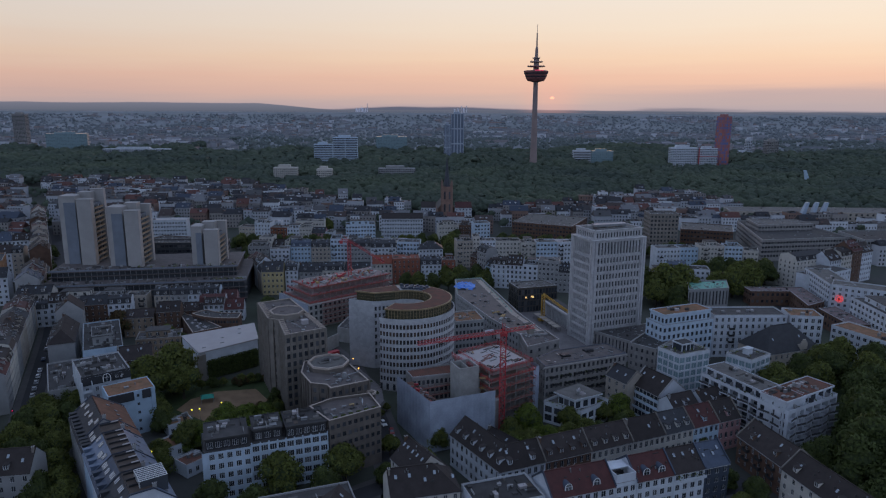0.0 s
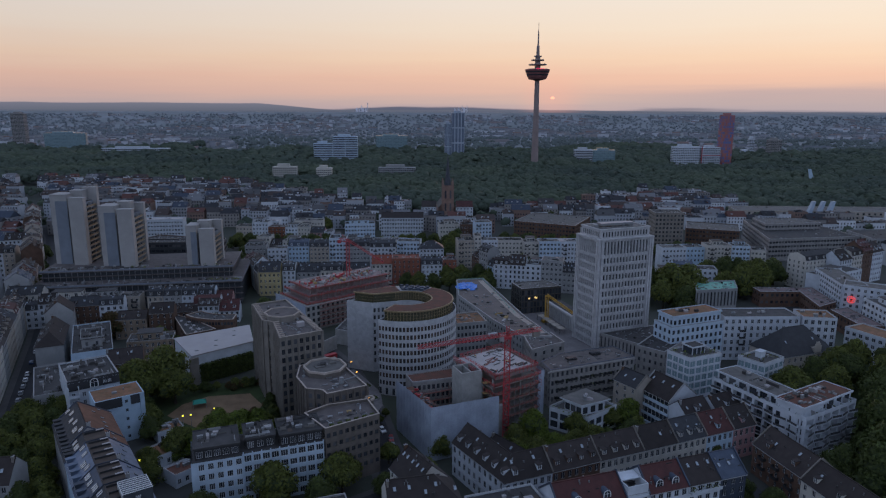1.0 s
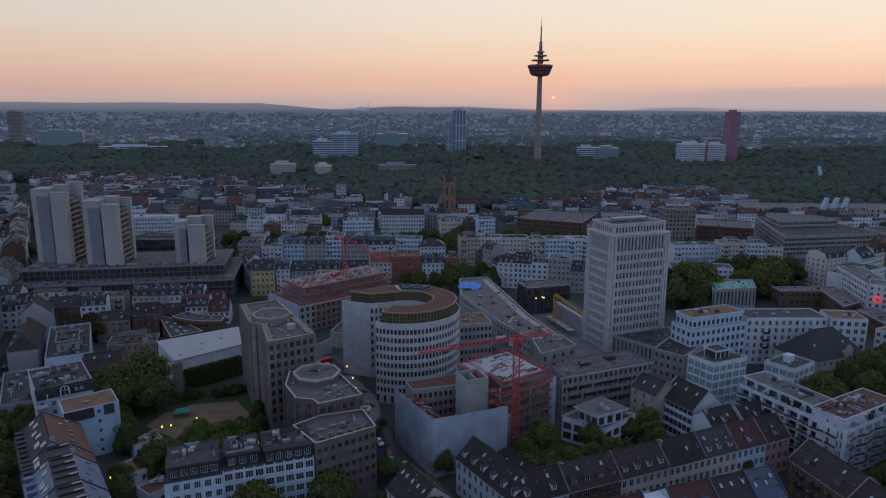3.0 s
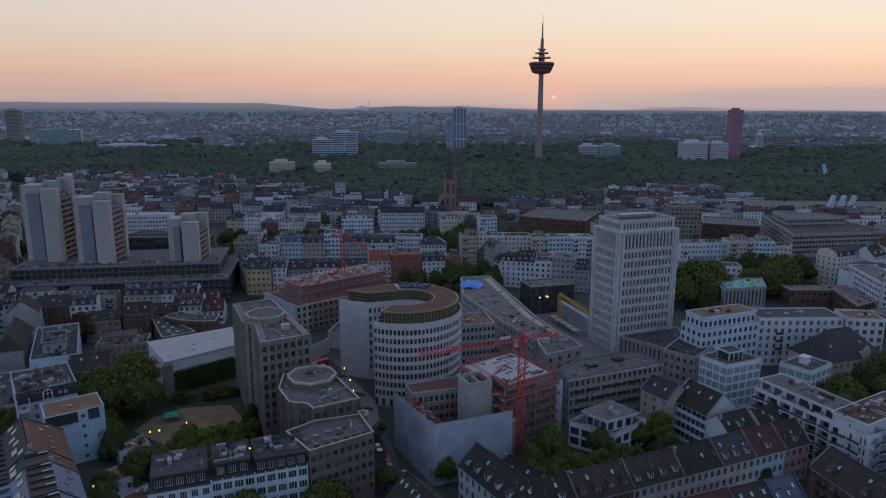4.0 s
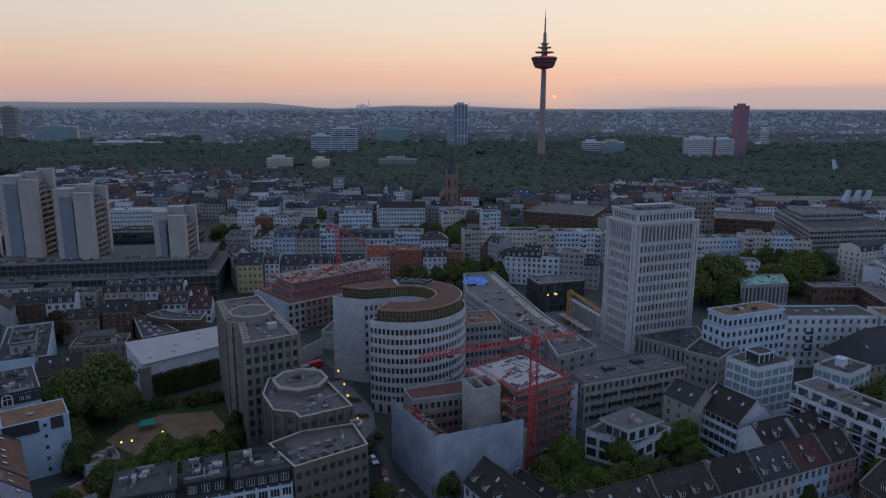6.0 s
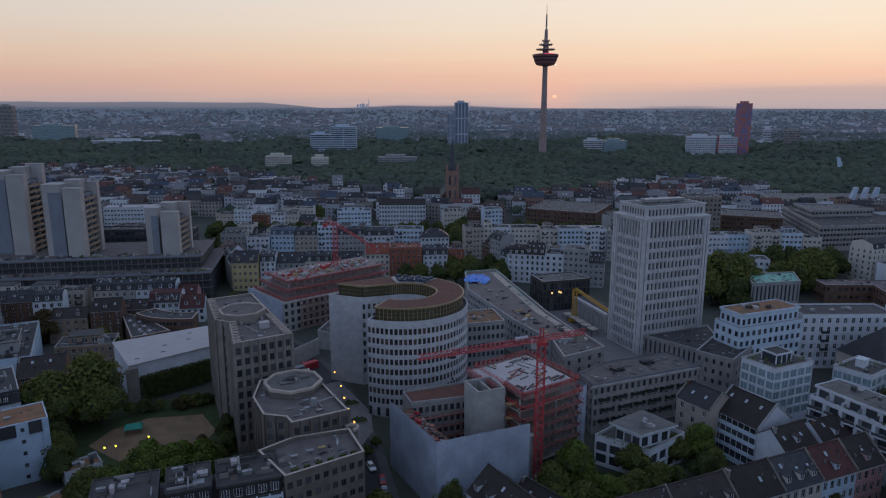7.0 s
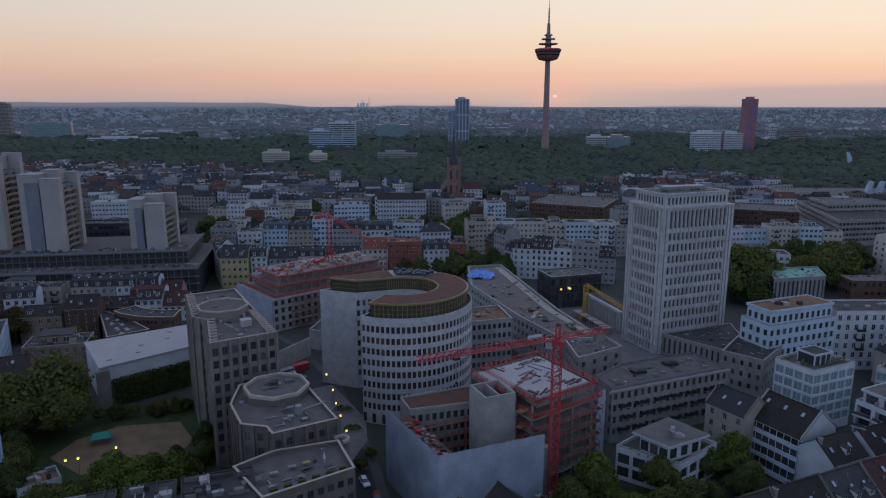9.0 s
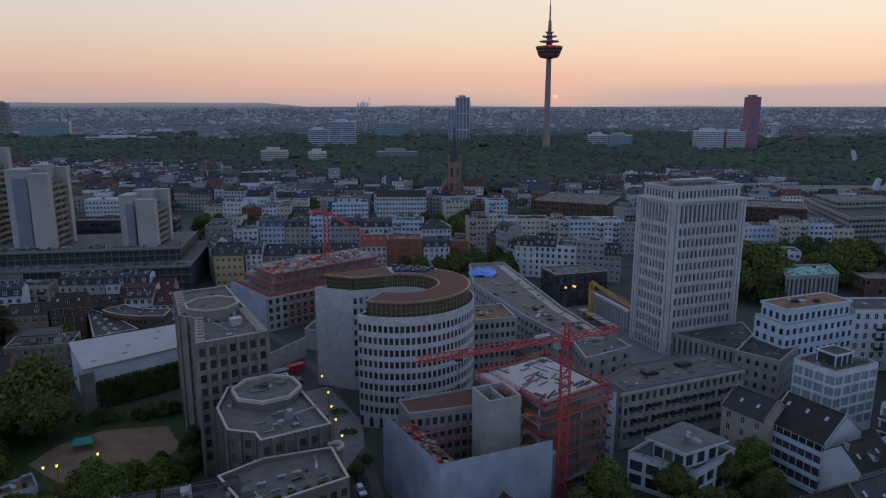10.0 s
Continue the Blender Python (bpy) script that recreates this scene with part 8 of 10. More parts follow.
for x, y, ang, w, d, n, H, roof, wall, tile, words, bays in (
        (-142, 485, 6, 15, 12, 5, 18.0, "flat", GREY, BITUMEN, "grey corner house with a dark flat roof", 0),
        (-126, 485, 8, 14, 12, 5, 16.0, "flat", WHITE, GRAVEL, "white house with stepped roof terraces", 2),
        (-112, 490, 5, 14.6, 12, 5, 17.2, "mansard", SKYBLUE, ZINC, "pale blue house with a zinc roof storey", 0),
        (-97, 491, 5, 14, 12, 5, 16.6, "mansard", BEIGE, SLATE, "beige house with a dark mansard roof", 0),
        (-83, 493, 3, 12.4, 13, 7, 22.3, "flat", PALEBLUE, BITUMEN, "tall pale blue house with a flat roof", 1),
        (-70, 489, 5, 17, 12, 5, 17.4, "mansard", GREY, SLATE, "grey house with a slate mansard", 0),
        (-53, 491, 5, 18.6, 12, 5, 16.6, "mansard", WHITE, SLATE, "white house with broad dormers and balconies", 3),
        (-34, 497, -4, 17, 12, 6, 19.6, "flat", PALEBLUE, BITUMEN, "pale blue house with a flat roof", 1),
        (-17, 489, 6, 17.5, 13, 5, 16.2, "gable", WHITE, SLATE, "white corner house with a hipped slate roof", 0),
        (11, 498, 8, 12, 13, 6, 20.0, "flat", BEIGE, GRAVEL, "pinkish beige house with roof terraces", 1),
        (23, 501, 2, 5.2, 12, 7, 23.0, "flat", CREAM, GRAVEL, "narrow cream stair block rising above the row", 0),
        (28.3, 500, 2, 11.8, 12, 6, 20.0, "flat", WHITE, BITUMEN, "white apartment house with a flat roof", 1),
        (40.2, 500, 1, 18.6, 12, 6, 20.0, "flat", CREAM, BITUMEN, "cream apartment house with rows of windows", 0),
        (59, 497, 3, 11.4, 12, 6, 19.4, "flat", CREAM, GRAVEL, "cream apartment house with balconies", 2),
        (70.5, 496, 3, 15.6, 12, 6, 20.0, "flat", PALEBLUE, GRAVEL, "pale blue apartment house with wide windows", 0),
        (86.2, 496, 1, 14.6, 12, 6, 20.0, "flat", WHITE, WHITEROOF, "white apartment house with balcony bands", 3),
        (101, 494, 1, 16, 12, 5, 17.0, "flat", GREY, BITUMEN, "grey apartment house with a flat roof", 0),
        (157, 485, 5, 17.8, 12, 5, 18.0, "flat", WHITE, GRAVEL, "white apartment house with a set-back top", 1),
        (175, 487, 4, 13.4, 12, 5, 18.0, "flat", SKYBLUE, BITUMEN, "blue-grey apartment house with a flat roof", 0),
        (188.6, 484, 1, 17.4, 12, 6, 20.0, "flat", CREAM, GRAVEL, "cream apartment house with balconies and a roof garden", 3),
        (206.2, 484, -8, 12.4, 12, 6, 20.0, "flat", PALEBLUE, BITUMEN, "pale blue apartment house with wide windows", 0),
        (219, 482, -20, 10, 12, 5, 17.5, "flat", CREAM, GRAVEL, "cream corner house with stepped terraces", 1),
        (-82, 567, 8, 25, 13, 6, 20.0, "flat", PALEBLUE, ZINC, "pale office house with glazed bands", 0),
        (-3, 591, 10, 18, 12, 4, 15.8, "flat", CREAM, BITUMEN, "cream house with a plain window grid", 0),
        (15.4, 594, 3, 12, 12, 4, 15.4, "flat", BRICK, BITUMEN, "dark brown brick house with a flat roof", 0),
        (27.6, 578, 10, 14, 12, 6, 20.0, "flat", PALEBLUE, GRAVEL, "pale blue house with white bands", 1),
        (-168, 600, 6, 23, 12, 5, 16.4, "flat", WHITE, WHITEROOF, "white terraced block with a pale roof", 2),
        (-134, 610, 3, 26, 12, 4, 15.4, "flat", CREAM, GRAVEL, "low cream block with roof terraces", 1)):
    fh_ = (H - 0.7) / n
    house(x, y, ang, w - 0.05, d, n, roof, wall, tile, max(2, round(w / 2.6)), fh_, 0.7, dormers=3 if roof == "mansard" else 0, lights=2, label=words, group=RINGROAD, untidy=12,
          ww=1.5 if wall is PALEBLUE else 1.2, wh=1.6, hips=(1, 1) if roof == "gable" else (0, 0), seed=int(x + 400), back=False, frame_mat=FRAME,
          balconies=[(w * (0.2 + 0.6 * (k % 2)), f) for k in range(min(bays, 2)) for f in range(1, n, 2 if bays < 3 else 1)])
# pale terrace blocks and narrow dormered houses before the podium
for x, y, ang, w, d, n, roof, wall, tile, words, bays in (
        (-217, 365, 8, 21, 11, 4, "flat", CREAM, GRAVEL, "pale terrace block with balconies and roof gardens", 4),
        (-196, 368, 8, 17, 11, 4, "flat", GREY, GRAVEL, "light grey terrace block with balconies", 3),
        (-179, 370, 8, 11, 10, 4, "flat", BEIGE, GRAVEL, "beige terrace block with a pale roof", 2),
        (-164, 372, 8, 8.5, 10, 4, "mansard", BEIGE, SLATE, "narrow beige house with tall dormers", 0),
        (-155.4, 373, 8, 9.5, 10, 4, "mansard", GREY, SLATE, "narrow grey house with tall dormers", 0),
        (-145.8, 374.5, 8, 8.5, 10, 4, "mansard", WHITE, SLATE, "narrow white house with tall dormers", 0),
        (-137.2, 376, 8, 9, 10, 4, "mansard", PALEBLUE, SLATE, "narrow pale blue house with tall dormers", 0),
        (-127.8, 377, 8, 9, 10, 3, "gable", PINK, REDTILE, "pinkish house with a red tiled roof", 0)):
    house(x, y, ang, w - 0.05, d, n, roof, wall, tile, None, 3.1, 0.8, dormers=2 if roof == "mansard" else 0, lights=2, label=words, group=MID, untidy=14, seed=int(x + 500), back=False,
          balconies=[(w * (k + 0.5) / bays, f) for k in range(bays) for f in (1, 2, 3)])
# the dark-roofed row in front of it, and the orange brick houses
ORANGEBRICK = material("orange_red_brick", (0.31, 0.115, 0.075), 0.9, 0.3, 0.4, 12, 0.2)
ORANGETILE = material("orange_red_tile", (0.27, 0.075, 0.045), 0.85, 0.3, 0.5, 8, 0.3)
for x, y, ang, w, d, n, H, roof, wall, tile, words, dm in (
        (-115, 420, 6, 13.4, 13, 4, 15.6, "gable", YELLOW, SLATE, "yellow corner house with a dark slate roof", 2),
        (-101.4, 425, 5, 8, 12, 5, 15.0, "mansard", WHITE, SLATE, "narrow white house with a mansard roof", 2),
        (-93, 428, 4, 15, 12, 4, 13.6, "gable", GREY, SLATE, "grey house with a slate roof and rooflights", 2),
        (-78, 429, 4, 14, 12, 4, 14.2, "mansard", CREAM, SLATE, "cream house with a dark mansard", 3),
        (-64, 430, 4, 17, 12, 4, 13.6, "gable", BEIGE, SLATE, "beige house with a slate roof and rooflights", 2),
        (-47.6, 450, 6, 13.6, 12, 4, 14.0, "gable", CREAM, ORANGETILE, "house with an orange-red tiled roof", 1),
        (-33.6, 450, 6, 18.4, 13, 5, 17.2, "flat", ORANGEBRICK, ORANGETILE, "orange-red brick house with a flat top", 0),
        (-14.6, 452, 6, 14, 12, 4, 13.0, "mansard", WHITE, SLATE, "white house with a dark mansard roof", 3),
        (0, 456, 3, 9, 11, 4, 15.0, "flat", ORANGEBRICK, BITUMEN, "orange brick house among street trees", 0)):
    house(x, y, ang, w - 0.05, d, n, roof, wall, tile, None, (H - 0.7) / n, 0.75, dormers=dm, lights=3, label=words, group=MID, untidy=8, seed=int(x + 300), back=False, sides=3 if wall is YELLOW else 0)
# houses along the straight street
for i, (x0, y0, x1, y1, fl) in enumerate(((-208, 356, -194, 326, 4), (-270, 492, -256, 468, 5))):
    fill_row(x0, y0, x1, y1, 12, fl, 200 + i, 0.3, MID)
for i, (x0, y0, x1, y1, fl) in enumerate(((-170, 248, -262, 440, 5), (-264, 446, -284, 482, 6), (-296, 500, -390, 660, 5), (-146, 176, -164, 232, 4))):
    fill_row(x0, y0, x1, y1, 12, fl, 220 + i, 0.1, MID, warm=True)
for i, (x0, y0, x1, y1, fl) in enumerate(((-300, 382, -262, 396, 5), (-330, 440, -286, 452, 6), (-350, 500, -316, 512, 5))):
    fill_row(x0, y0, x1, y1, 12, fl, 240 + i, 0.2, MID)
# the yard houses on the right of the street
TANWALL = material("tan_yard_render", (0.33, 0.25, 0.185), 0.88, 0.35, 0.25, 5, 0.12)
th = house(-176.5, 319, -62.9, 43, 16, 4, "flat", SKYBLUE, BITUMEN, 14, 3.2, near=True, label="pale blue house with a cluttered flat roof", group=MID, pent=False, untidy=40)
g, wins = Geo(), []
for p_, q_, n_ in (((22, 4), (36, 4), 3), ((36, 4), (36, 12), 2), ((36, 12), (22, 12), 3), ((22, 12), (22, 4), 2)):
    facade(g, wins, p_, q_, 13.5, 17.4, 1, n_, 1.0, 1.7, 0.9, 3, 0.15)
g.prism([(21.7, 3.7), (36.3, 3.7), (36.3, 12.3), (21.7, 12.3)], 17.4, 17.7, 1)
g.curb([(21.7, 3.7), (36.3, 3.7), (36.3, 12.3), (21.7, 12.3)], 17.7, 18.2, 0.25, 0)
o = part("roof_storey", g, (GREY, BITUMEN), th, "pinkish grey roof storey")
windows(o, wins, FRAMEDARK, GLASS, 1, True)
untidy_roof(th, 22, 36, 4, 12, 17.7, 16, random.Random(8))
g = Geo()
g.solid([[(0, -0.3, 11.0), (43, -0.3, 11.0), (43, 0, 11.0), (0, 0, 11.0)], [(0, -0.06, 14.2), (43, -0.06, 14.2), (43, 0, 14.2), (0, 0, 14.2)]])
g.solid([[(43.0, 0, 10.8), (43.4, 0, 10.8), (43.4, 16, 10.8), (43.0, 16, 10.8)], [(43.0, 0, 14.2), (43.08, 0, 14.2), (43.08, 16, 14.2), (43.0, 16, 14.2)]])
part("slate_band", g, (SKYBLUE,), th)
house(-190.5, 318, -66, 30, 11, 4, "gable", GREY, TILE, 9, 3.1, 0.9, True, 3, 3, 1, "grey gabled street house with a brown roof", MID, untidy=14, hips=(0, 1))
house(-138.0, 272, 22, 14, 12, 4, "gable", BRICK, TILE, 4, 3.0, 0.7, True, 0, 2, 1, "dark brown yard house with a plain roof", MID, untidy=8)
house(-168.5, 273, -59.6, 33, 11, 3, "flat", GREY, BITUMEN, 10, 3.3, near=True, label="low grey street house with a dark flat roof", group=MID, pent=False, sides=3, untidy=30)
house(-166, 338, 12, 15, 10, 3, "gable", TANWALL, TILE, 5, 3.3, 0.6, True, 2, 2, 1, "tan yard house with a tiled roof", MID)
house(-150, 341, 12, 12, 10, 4, "gable", BRICK, TILE, 4, 3.1, 0.8, True, 1, 2, 1, "brown brick yard house with a steep roof", MID)
house(-137, 368, 8, 14, 9, 3, "mansard", WHITE, REDTILE, 4, 3.1, near=True, dormers=2, label="white yard house with a reddish roof", group=MID)
house(-146, 307, 15, 20, 12, 3, "flat", TANWALL, BITUMEN, 8, 2.9, 0.6, True, 0, 3, 1, "tan workshop with a dark roof", MID, untidy=12)
th = poly_building("flat_hall", [(-123.5, 320.1), (-112.0, 328.9), (-128.6, 344.5), (-142.7, 353.0)], 8.8, BRICK, BITUMEN, "low dark-roofed hall with white domelights", [4, 0, 6, 8], TANCOPING, None, 4.0, 1.0, 1.6, 1.6, parapet=0.4)
for k in range(7):
    g = Geo()
    m_ = Vector((-120.5, 325.0)).lerp(Vector((-134.0, 342.0)), k / 6)
    g.disc(m_.x + 123.5 + (k % 2) * 2.4, m_.y - 320.1 + (k % 2) * 1.4, 8.85, 9.4, 0.85, 0.45, 10)
    part("domelight", g, (WHITEROOF,), th)
arc_ = [(-112 + 30 * math.cos(radians(a)), 366 + 30 * math.sin(radians(a))) for a in range(228, 291, 9)]
back_ = [(-112 + 21 * math.cos(radians(a)), 366 + 21 * math.sin(radians(a))) for a in range(285, 223, -15)]
poly_building("brick_wing", arc_ + back_, 11.2, BRICK, BITUMEN, "curved brown brick wing with a pale coping", [3] * (len(arc_) - 1) + [2] + [0] * (len(back_) - 1) + [2], TANCOPING, None, 3.4, 1.0, 1.2, 1.6, parapet=0.4)
ORANGEWALL = material("ochre_orange_render", (0.36, 0.19, 0.10), 0.85, 0.25, 0.3, 5, 0.1)
house(-300, 430, -62, 26, 14, 7, "flat", ORANGEWALL, BITUMEN, 8, 3.2, label="ochre orange apartment block at the wide street", group=MID, untidy=10)
# white blocks at the right edge of the quarter
house(225, 379, -34, 46, 14, 6, "flat", WHITE, GRAVEL, 15, 3.1, near=True, label="long white apartment block with a neon sign", group=MID)
house(232, 422, -99.5, 42, 14, 6, "flat", WHITE, GRAVEL, 13, 3.04, near=True, label="white apartment block with window bands", group=MID, ww=1.9)
house(226.5, 362, -93, 36, 14, 5, "flat", WHITE, BITUMEN, 10, 3.2, near=True, label="white apartment block with recessed balconies", group=MID, ww=2.0, sides=4)
house(193, 321, -65, 28, 13, 4, "flat", WHITE, SEDUM, 9, 3.3, near=True, label="white curved-front block with a brown roof", group=MID, ww=1.8)
house(236, 440, 24, 27, 14, 6, "mansard", CREAM, SLATE, 8, 3.1, near=True, sides=4, dormers=4, label="tall white corner house with a mansard roof", group=MID)
house(232, 410, 30, 40, 12, 5, "flat", WHITE, BITUMEN, 12, 3.1, label="white rear block with a flat roof", group=MID)
# single larger buildings
house(-56, 614, 1.5, 38, 15, 5, "gable", WHITE, TILE, 16, 3.5, 0.5, smoke=0, label="long white building with rows of windows", ww=1.3, wh=1.8)
poly_building("department_store", [(64, 614), (114, 589), (138, 640), (88, 664)], 15.5, BRICK, GRAVEL, "broad brown building with a dark sloping roof edge", [20, 16, 20, 16], None, None, 3.4, 1.0, 1.6, 1.6, near=False, parapet=0.4)
poly_building("dark_tower_block", [(169, 544), (192, 544), (192, 562), (169, 562)], 34.0, CONCRETE, BITUMEN, "dark grey-brown tower block", [8, 6, 8, 6], None, None, 3.3, 1.0, 1.6, 1.7, near=False)
poly_building("broad_office", [(252, 524), (330, 538), (322, 600), (272, 618)], 16.5, OFFICESTONE, BITUMEN, "broad concrete office complex with window bands", [30, 24, 18, 30], PARAPET, None, 3.5, 1.2, 2.2, 1.7, near=False, parapet=0.9)
poly_building("broad_office", [(268, 566), (318, 574), (314, 596), (272, 600)], 21.5, OFFICESTONE, GRAVEL, "upper storeys of the concrete office complex", [18, 8, 18, 12], PARAPET, None, 3.5, 1.2, 2.2, 1.7, near=False)
poly_building("broad_office", [(330, 520), (420, 520), (410, 570), (332, 560)], 18.0, GREY, BITUMEN, "broad grey office with window bands", [36, 16, 30, 12], PARAPET, None, 3.5, 1.2, 1.7, 1.9, near=False)
poly_building("flat_hall", [(204, 571), (243, 557), (256, 590), (216, 606)], 17.0, BRICK, GRAVEL, "low brown office with a pale flat roof", [16, 12, 16, 12], PARAPET, None, 3.5, 1.0, 1.6, 1.6, near=False)
poly_building("green_roof_hall", [(146, 388), (172, 393), (178, 412), (152, 408)], 13.0, GREY, COPPER, "low hall with a green copper roof", [12, 6, 0, 6], PARAPET, None, 12, 1.2, 1.0, 8.5, near=False)
PINKROOF = material("weathered_pinkish_roofing", (0.235, 0.175, 0.17), 0.9, 0.3, 0.2, 4, 0.15)
poly_building("flat_hall", [(208.5, 371), (222.6, 380), (226, 411.5), (189.5, 411.5), (189.5, 401.5), (213.5, 401.5)], 9.0, BRICK, PINKROOF, "long low angled brown building with a pinkish roof", [5, 10, 0, 4, 8, 10], None, None, 4.2, 1.0, 1.6, 1.8, near=False, parapet=0.3)
poly_building("flat_hall", [(211.5, 338), (223.2, 337), (223.4, 370), (211.5, 365.5)], 9.0, BRICK, PINKROOF, "low brown hall with a pinkish roof beside white blocks", [4, 0, 4, 9], None, None, 4.2, 1.0, 1.6, 1.8, near=False, parapet=0.3)
neon = thing("neon_sign", 228.4, 375.9, 9.0, -34, "round red neon sign on a white wall", "sign")
g = Geo()
for r_, t_ in ((1.9, 0.22), (0.9, 0.3)):
    ring = [(r_ * math.cos(2 * math.pi * i / 20), 0, r_ * math.sin(2 * math.pi * i / 20) + 3) for i in range(20)]
    for a, b in zip(ring, ring[1:] + ring[:1]):
        g.beam(a, b, t_)
part("tube", g, (REDGLOW,), neon)


# ---- the brick church with its spire ----


CHURCHBRICK = material("old_church_brick", (0.31, 0.195, 0.155), 0.9, 0.3, 0.3, 8, 0.2)


def church():
    th = thing("church", 4.4, 700, 0, 4, "brick church with a tall dark spire between two gabled houses", "church")
    g, wins = Geo(), []
    for p, q in (((-5, -5), (5, -5)), ((5, -5), (5, 5)), ((5, 5), (-5, 5)), ((-5, 5), (-5, -5))):
        facade(g, wins, p, q, 0, 38, 2, 2, 1.8, 8.0, 12, 13, 0.5)
    for a in (-5, 5):
        for b in (-5, 5):
            g.obox(a, b, 0, 1.6, 1.6, 40)
            g.solid([[(a - 0.8, b - 0.8, 40), (a + 0.8, b - 0.8, 40), (a + 0.8, b + 0.8, 40), (a - 0.8, b + 0.8, 40)], [(a - 0.05, b - 0.05, 45), (a + 0.05, b - 0.05, 45), (a + 0.05, b + 0.05, 45), (a - 0.05, b + 0.05, 45)]])
    part("tower", g, (CHURCHBRICK,), th)
    windows(th, wins, FRAMEDARK, GLASS, 1, True)
    g = Geo()
    g.disc(0, 0, 38, 48, 3.6, 2.2, 8)
    g.disc(0, 0, 48, 69, 2.2, 0.1, 8)
    part("spire", g, (material("weathered_spire_slate", (0.075, 0.08, 0.095), 0.8, 0.3, 0.3, 6, 0.2),), th)
    g = Geo()
    g.box(-9, 5, 0, 9, 42, 14)
    g.face([(-9, 5, 14), (9, 5, 14), (0, 5, 25)])
    part("nave", g, (CHURCHBRICK,), th)
    g = Geo()
    slab(g, (-9.4, 5, 13.7), (-9.4, 42, 13.7), (0, 42, 25.3), (0, 5, 25.3), 0.3)
    slab(g, (0, 5, 25.3), (0, 42, 25.3), (9.4, 42, 13.7), (9.4, 5, 13.7), 0.3)
    part("nave_roof", g, (SLATE,), th)


church()
house(-22, 690, 2, 15, 16, 5, "gable", WHITE, TILE, 5, 3.3, 0.6, smoke=0, label="white gabled house beside the church")
house(13, 690, 2, 17, 16, 5, "gable", WHITE, REDTILE, 5, 3.3, 0.6, smoke=0, label="white gabled house beside the church")

# ---- far landmarks ----


def tv_tower():
    th = thing("television_tower", 172.5, 1300, 0, 0, "very tall concrete television tower with a red-lit platform", "television tower")
    g = Geo()
    ring = [(math.cos(2 * math.pi * i / 24), math.sin(2 * math.pi * i / 24)) for i in range(24)]

    def lathe(geo, prof, mat=0):
        geo.solid([[(c * r, s * r, z) for c, s in ring] for r, z in prof], mat)
    lathe(g, [(7.4, 0), (6.2, 40), (5.0, 100), (4.2, 165)])
    part("shaft", g, (TOWERCON,), th)
    g = Geo()
    lathe(g, [(4.4, 163), (15.5, 165.5), (18.5, 170), (20.5, 176), (22.8, 181.5), (22.8, 183.0), (20.0, 184)])
    pod = part("platform_pod", g, (PODMETAL,), th, "dark round pod")
    for z, r0, r1 in ((167.5, 16.8, 17.8), (172.0, 19.2, 20.2), (177.5, 21.3, 22.4)):
        b = Geo()
        lathe(b, [(r0 + 0.1, z), (r1 + 0.1, z + 2.2)])
        part("window_band", b, (GLASS,), pod)
    for k in range(5):
        b = Geo()
        a = radians(-100 + k * 9)
        b.obox(21.2 * math.cos(a), 21.2 * math.sin(a), 181.8, 2.6, 0.8, 2.2, a + math.pi / 2)
        part("beacon", b, (REDLIGHT,), pod, "red light")
    g = Geo()
    lathe(g, [(5.5, 184), (4.6, 204), (3.6, 206)])
    part("neck", g, (TOWERCON,), th)
    for z, r in ((190.5, 16.5), (198.5, 12.0), (205.0, 7.0)):
        b = Geo()
        lathe(b, [(r - 1.0, z), (r, z + 0.6), (r, z + 1.8), (r - 1.2, z + 2.0)])
        for k in range(7):
            a = 2 * math.pi * k / 7 + z
            b.disc(r * 0.9 * math.cos(a), r * 0.9 * math.sin(a), z + 2, z + 3.2, 0.5, 0.5, 8)
        part("antenna_deck", b, (TOWERCON,), th)
    g = Geo()
    lathe(g, [(3.2, 206), (2.6, 224), (1.5, 226), (1.1, 250), (0.45, 251), (0.3, 266)])
    part("spire", g, (TOWERCON,), th)


tv_tower()


def panel_tower(x, y, ang, w, d, h, mats, label, cell=(3.2, 3.2), name="high_rise", gap=0.55):
    """A far tower whose faces are a mosaic of shallow panels."""
    th = thing(name, x, y, 0, ang, label, "high-rise", "far high-rises")
    g = Geo()
    g.box(0, 0, 0, w, d, h)
    g.box(w * 0.2, d * 0.2, h, w * 0.7, d * 0.8, h + 4)
    part("body", g, (mats[0],), th)
    g = Geo()
    for (p, q) in (((0, 0), (w, 0)), ((w, 0), (w, d)), ((0, d), (0, 0))):
        L = math.hypot(q[0] - p[0], q[1] - p[1])
        u = ((q[0] - p[0]) / L, (q[1] - p[1]) / L)
        n = max(1, int(L / cell[0]))
        for i in range(n):
            for k in range(int(h / cell[1])):
                s0, s1, z0, z1 = L * i / n + gap, L * (i + 1) / n - gap, k * cell[1] + 0.6 + gap, (k + 1) * cell[1] - 0.1 - gap
                a, b = (p[0] + u[0] * s0 + u[1] * 0.12, p[1] + u[1] * s0 - u[0] * 0.12), (p[0] + u[0] * s1 + u[1] * 0.12, p[1] + u[1] * s1 - u[0] * 0.12)
                g.face([(*a, z0), (*b, z0), (*b, z1), (*a, z1)])
    tagged(part("panel_grid", g, (mats[1],), th), kind="stuff")
    return th


RBPANEL = palette("red_blue_panels", [(0.46, 0.15, 0.14), (0.20, 0.17, 0.34), (0.38, 0.16, 0.18), (0.15, 0.19, 0.38), (0.46, 0.18, 0.15), (0.27, 0.17, 0.28)], 0.5, True)
REDCORE = material("red_cladding", (0.40, 0.16, 0.16), 0.6, 0.2, 0.1)
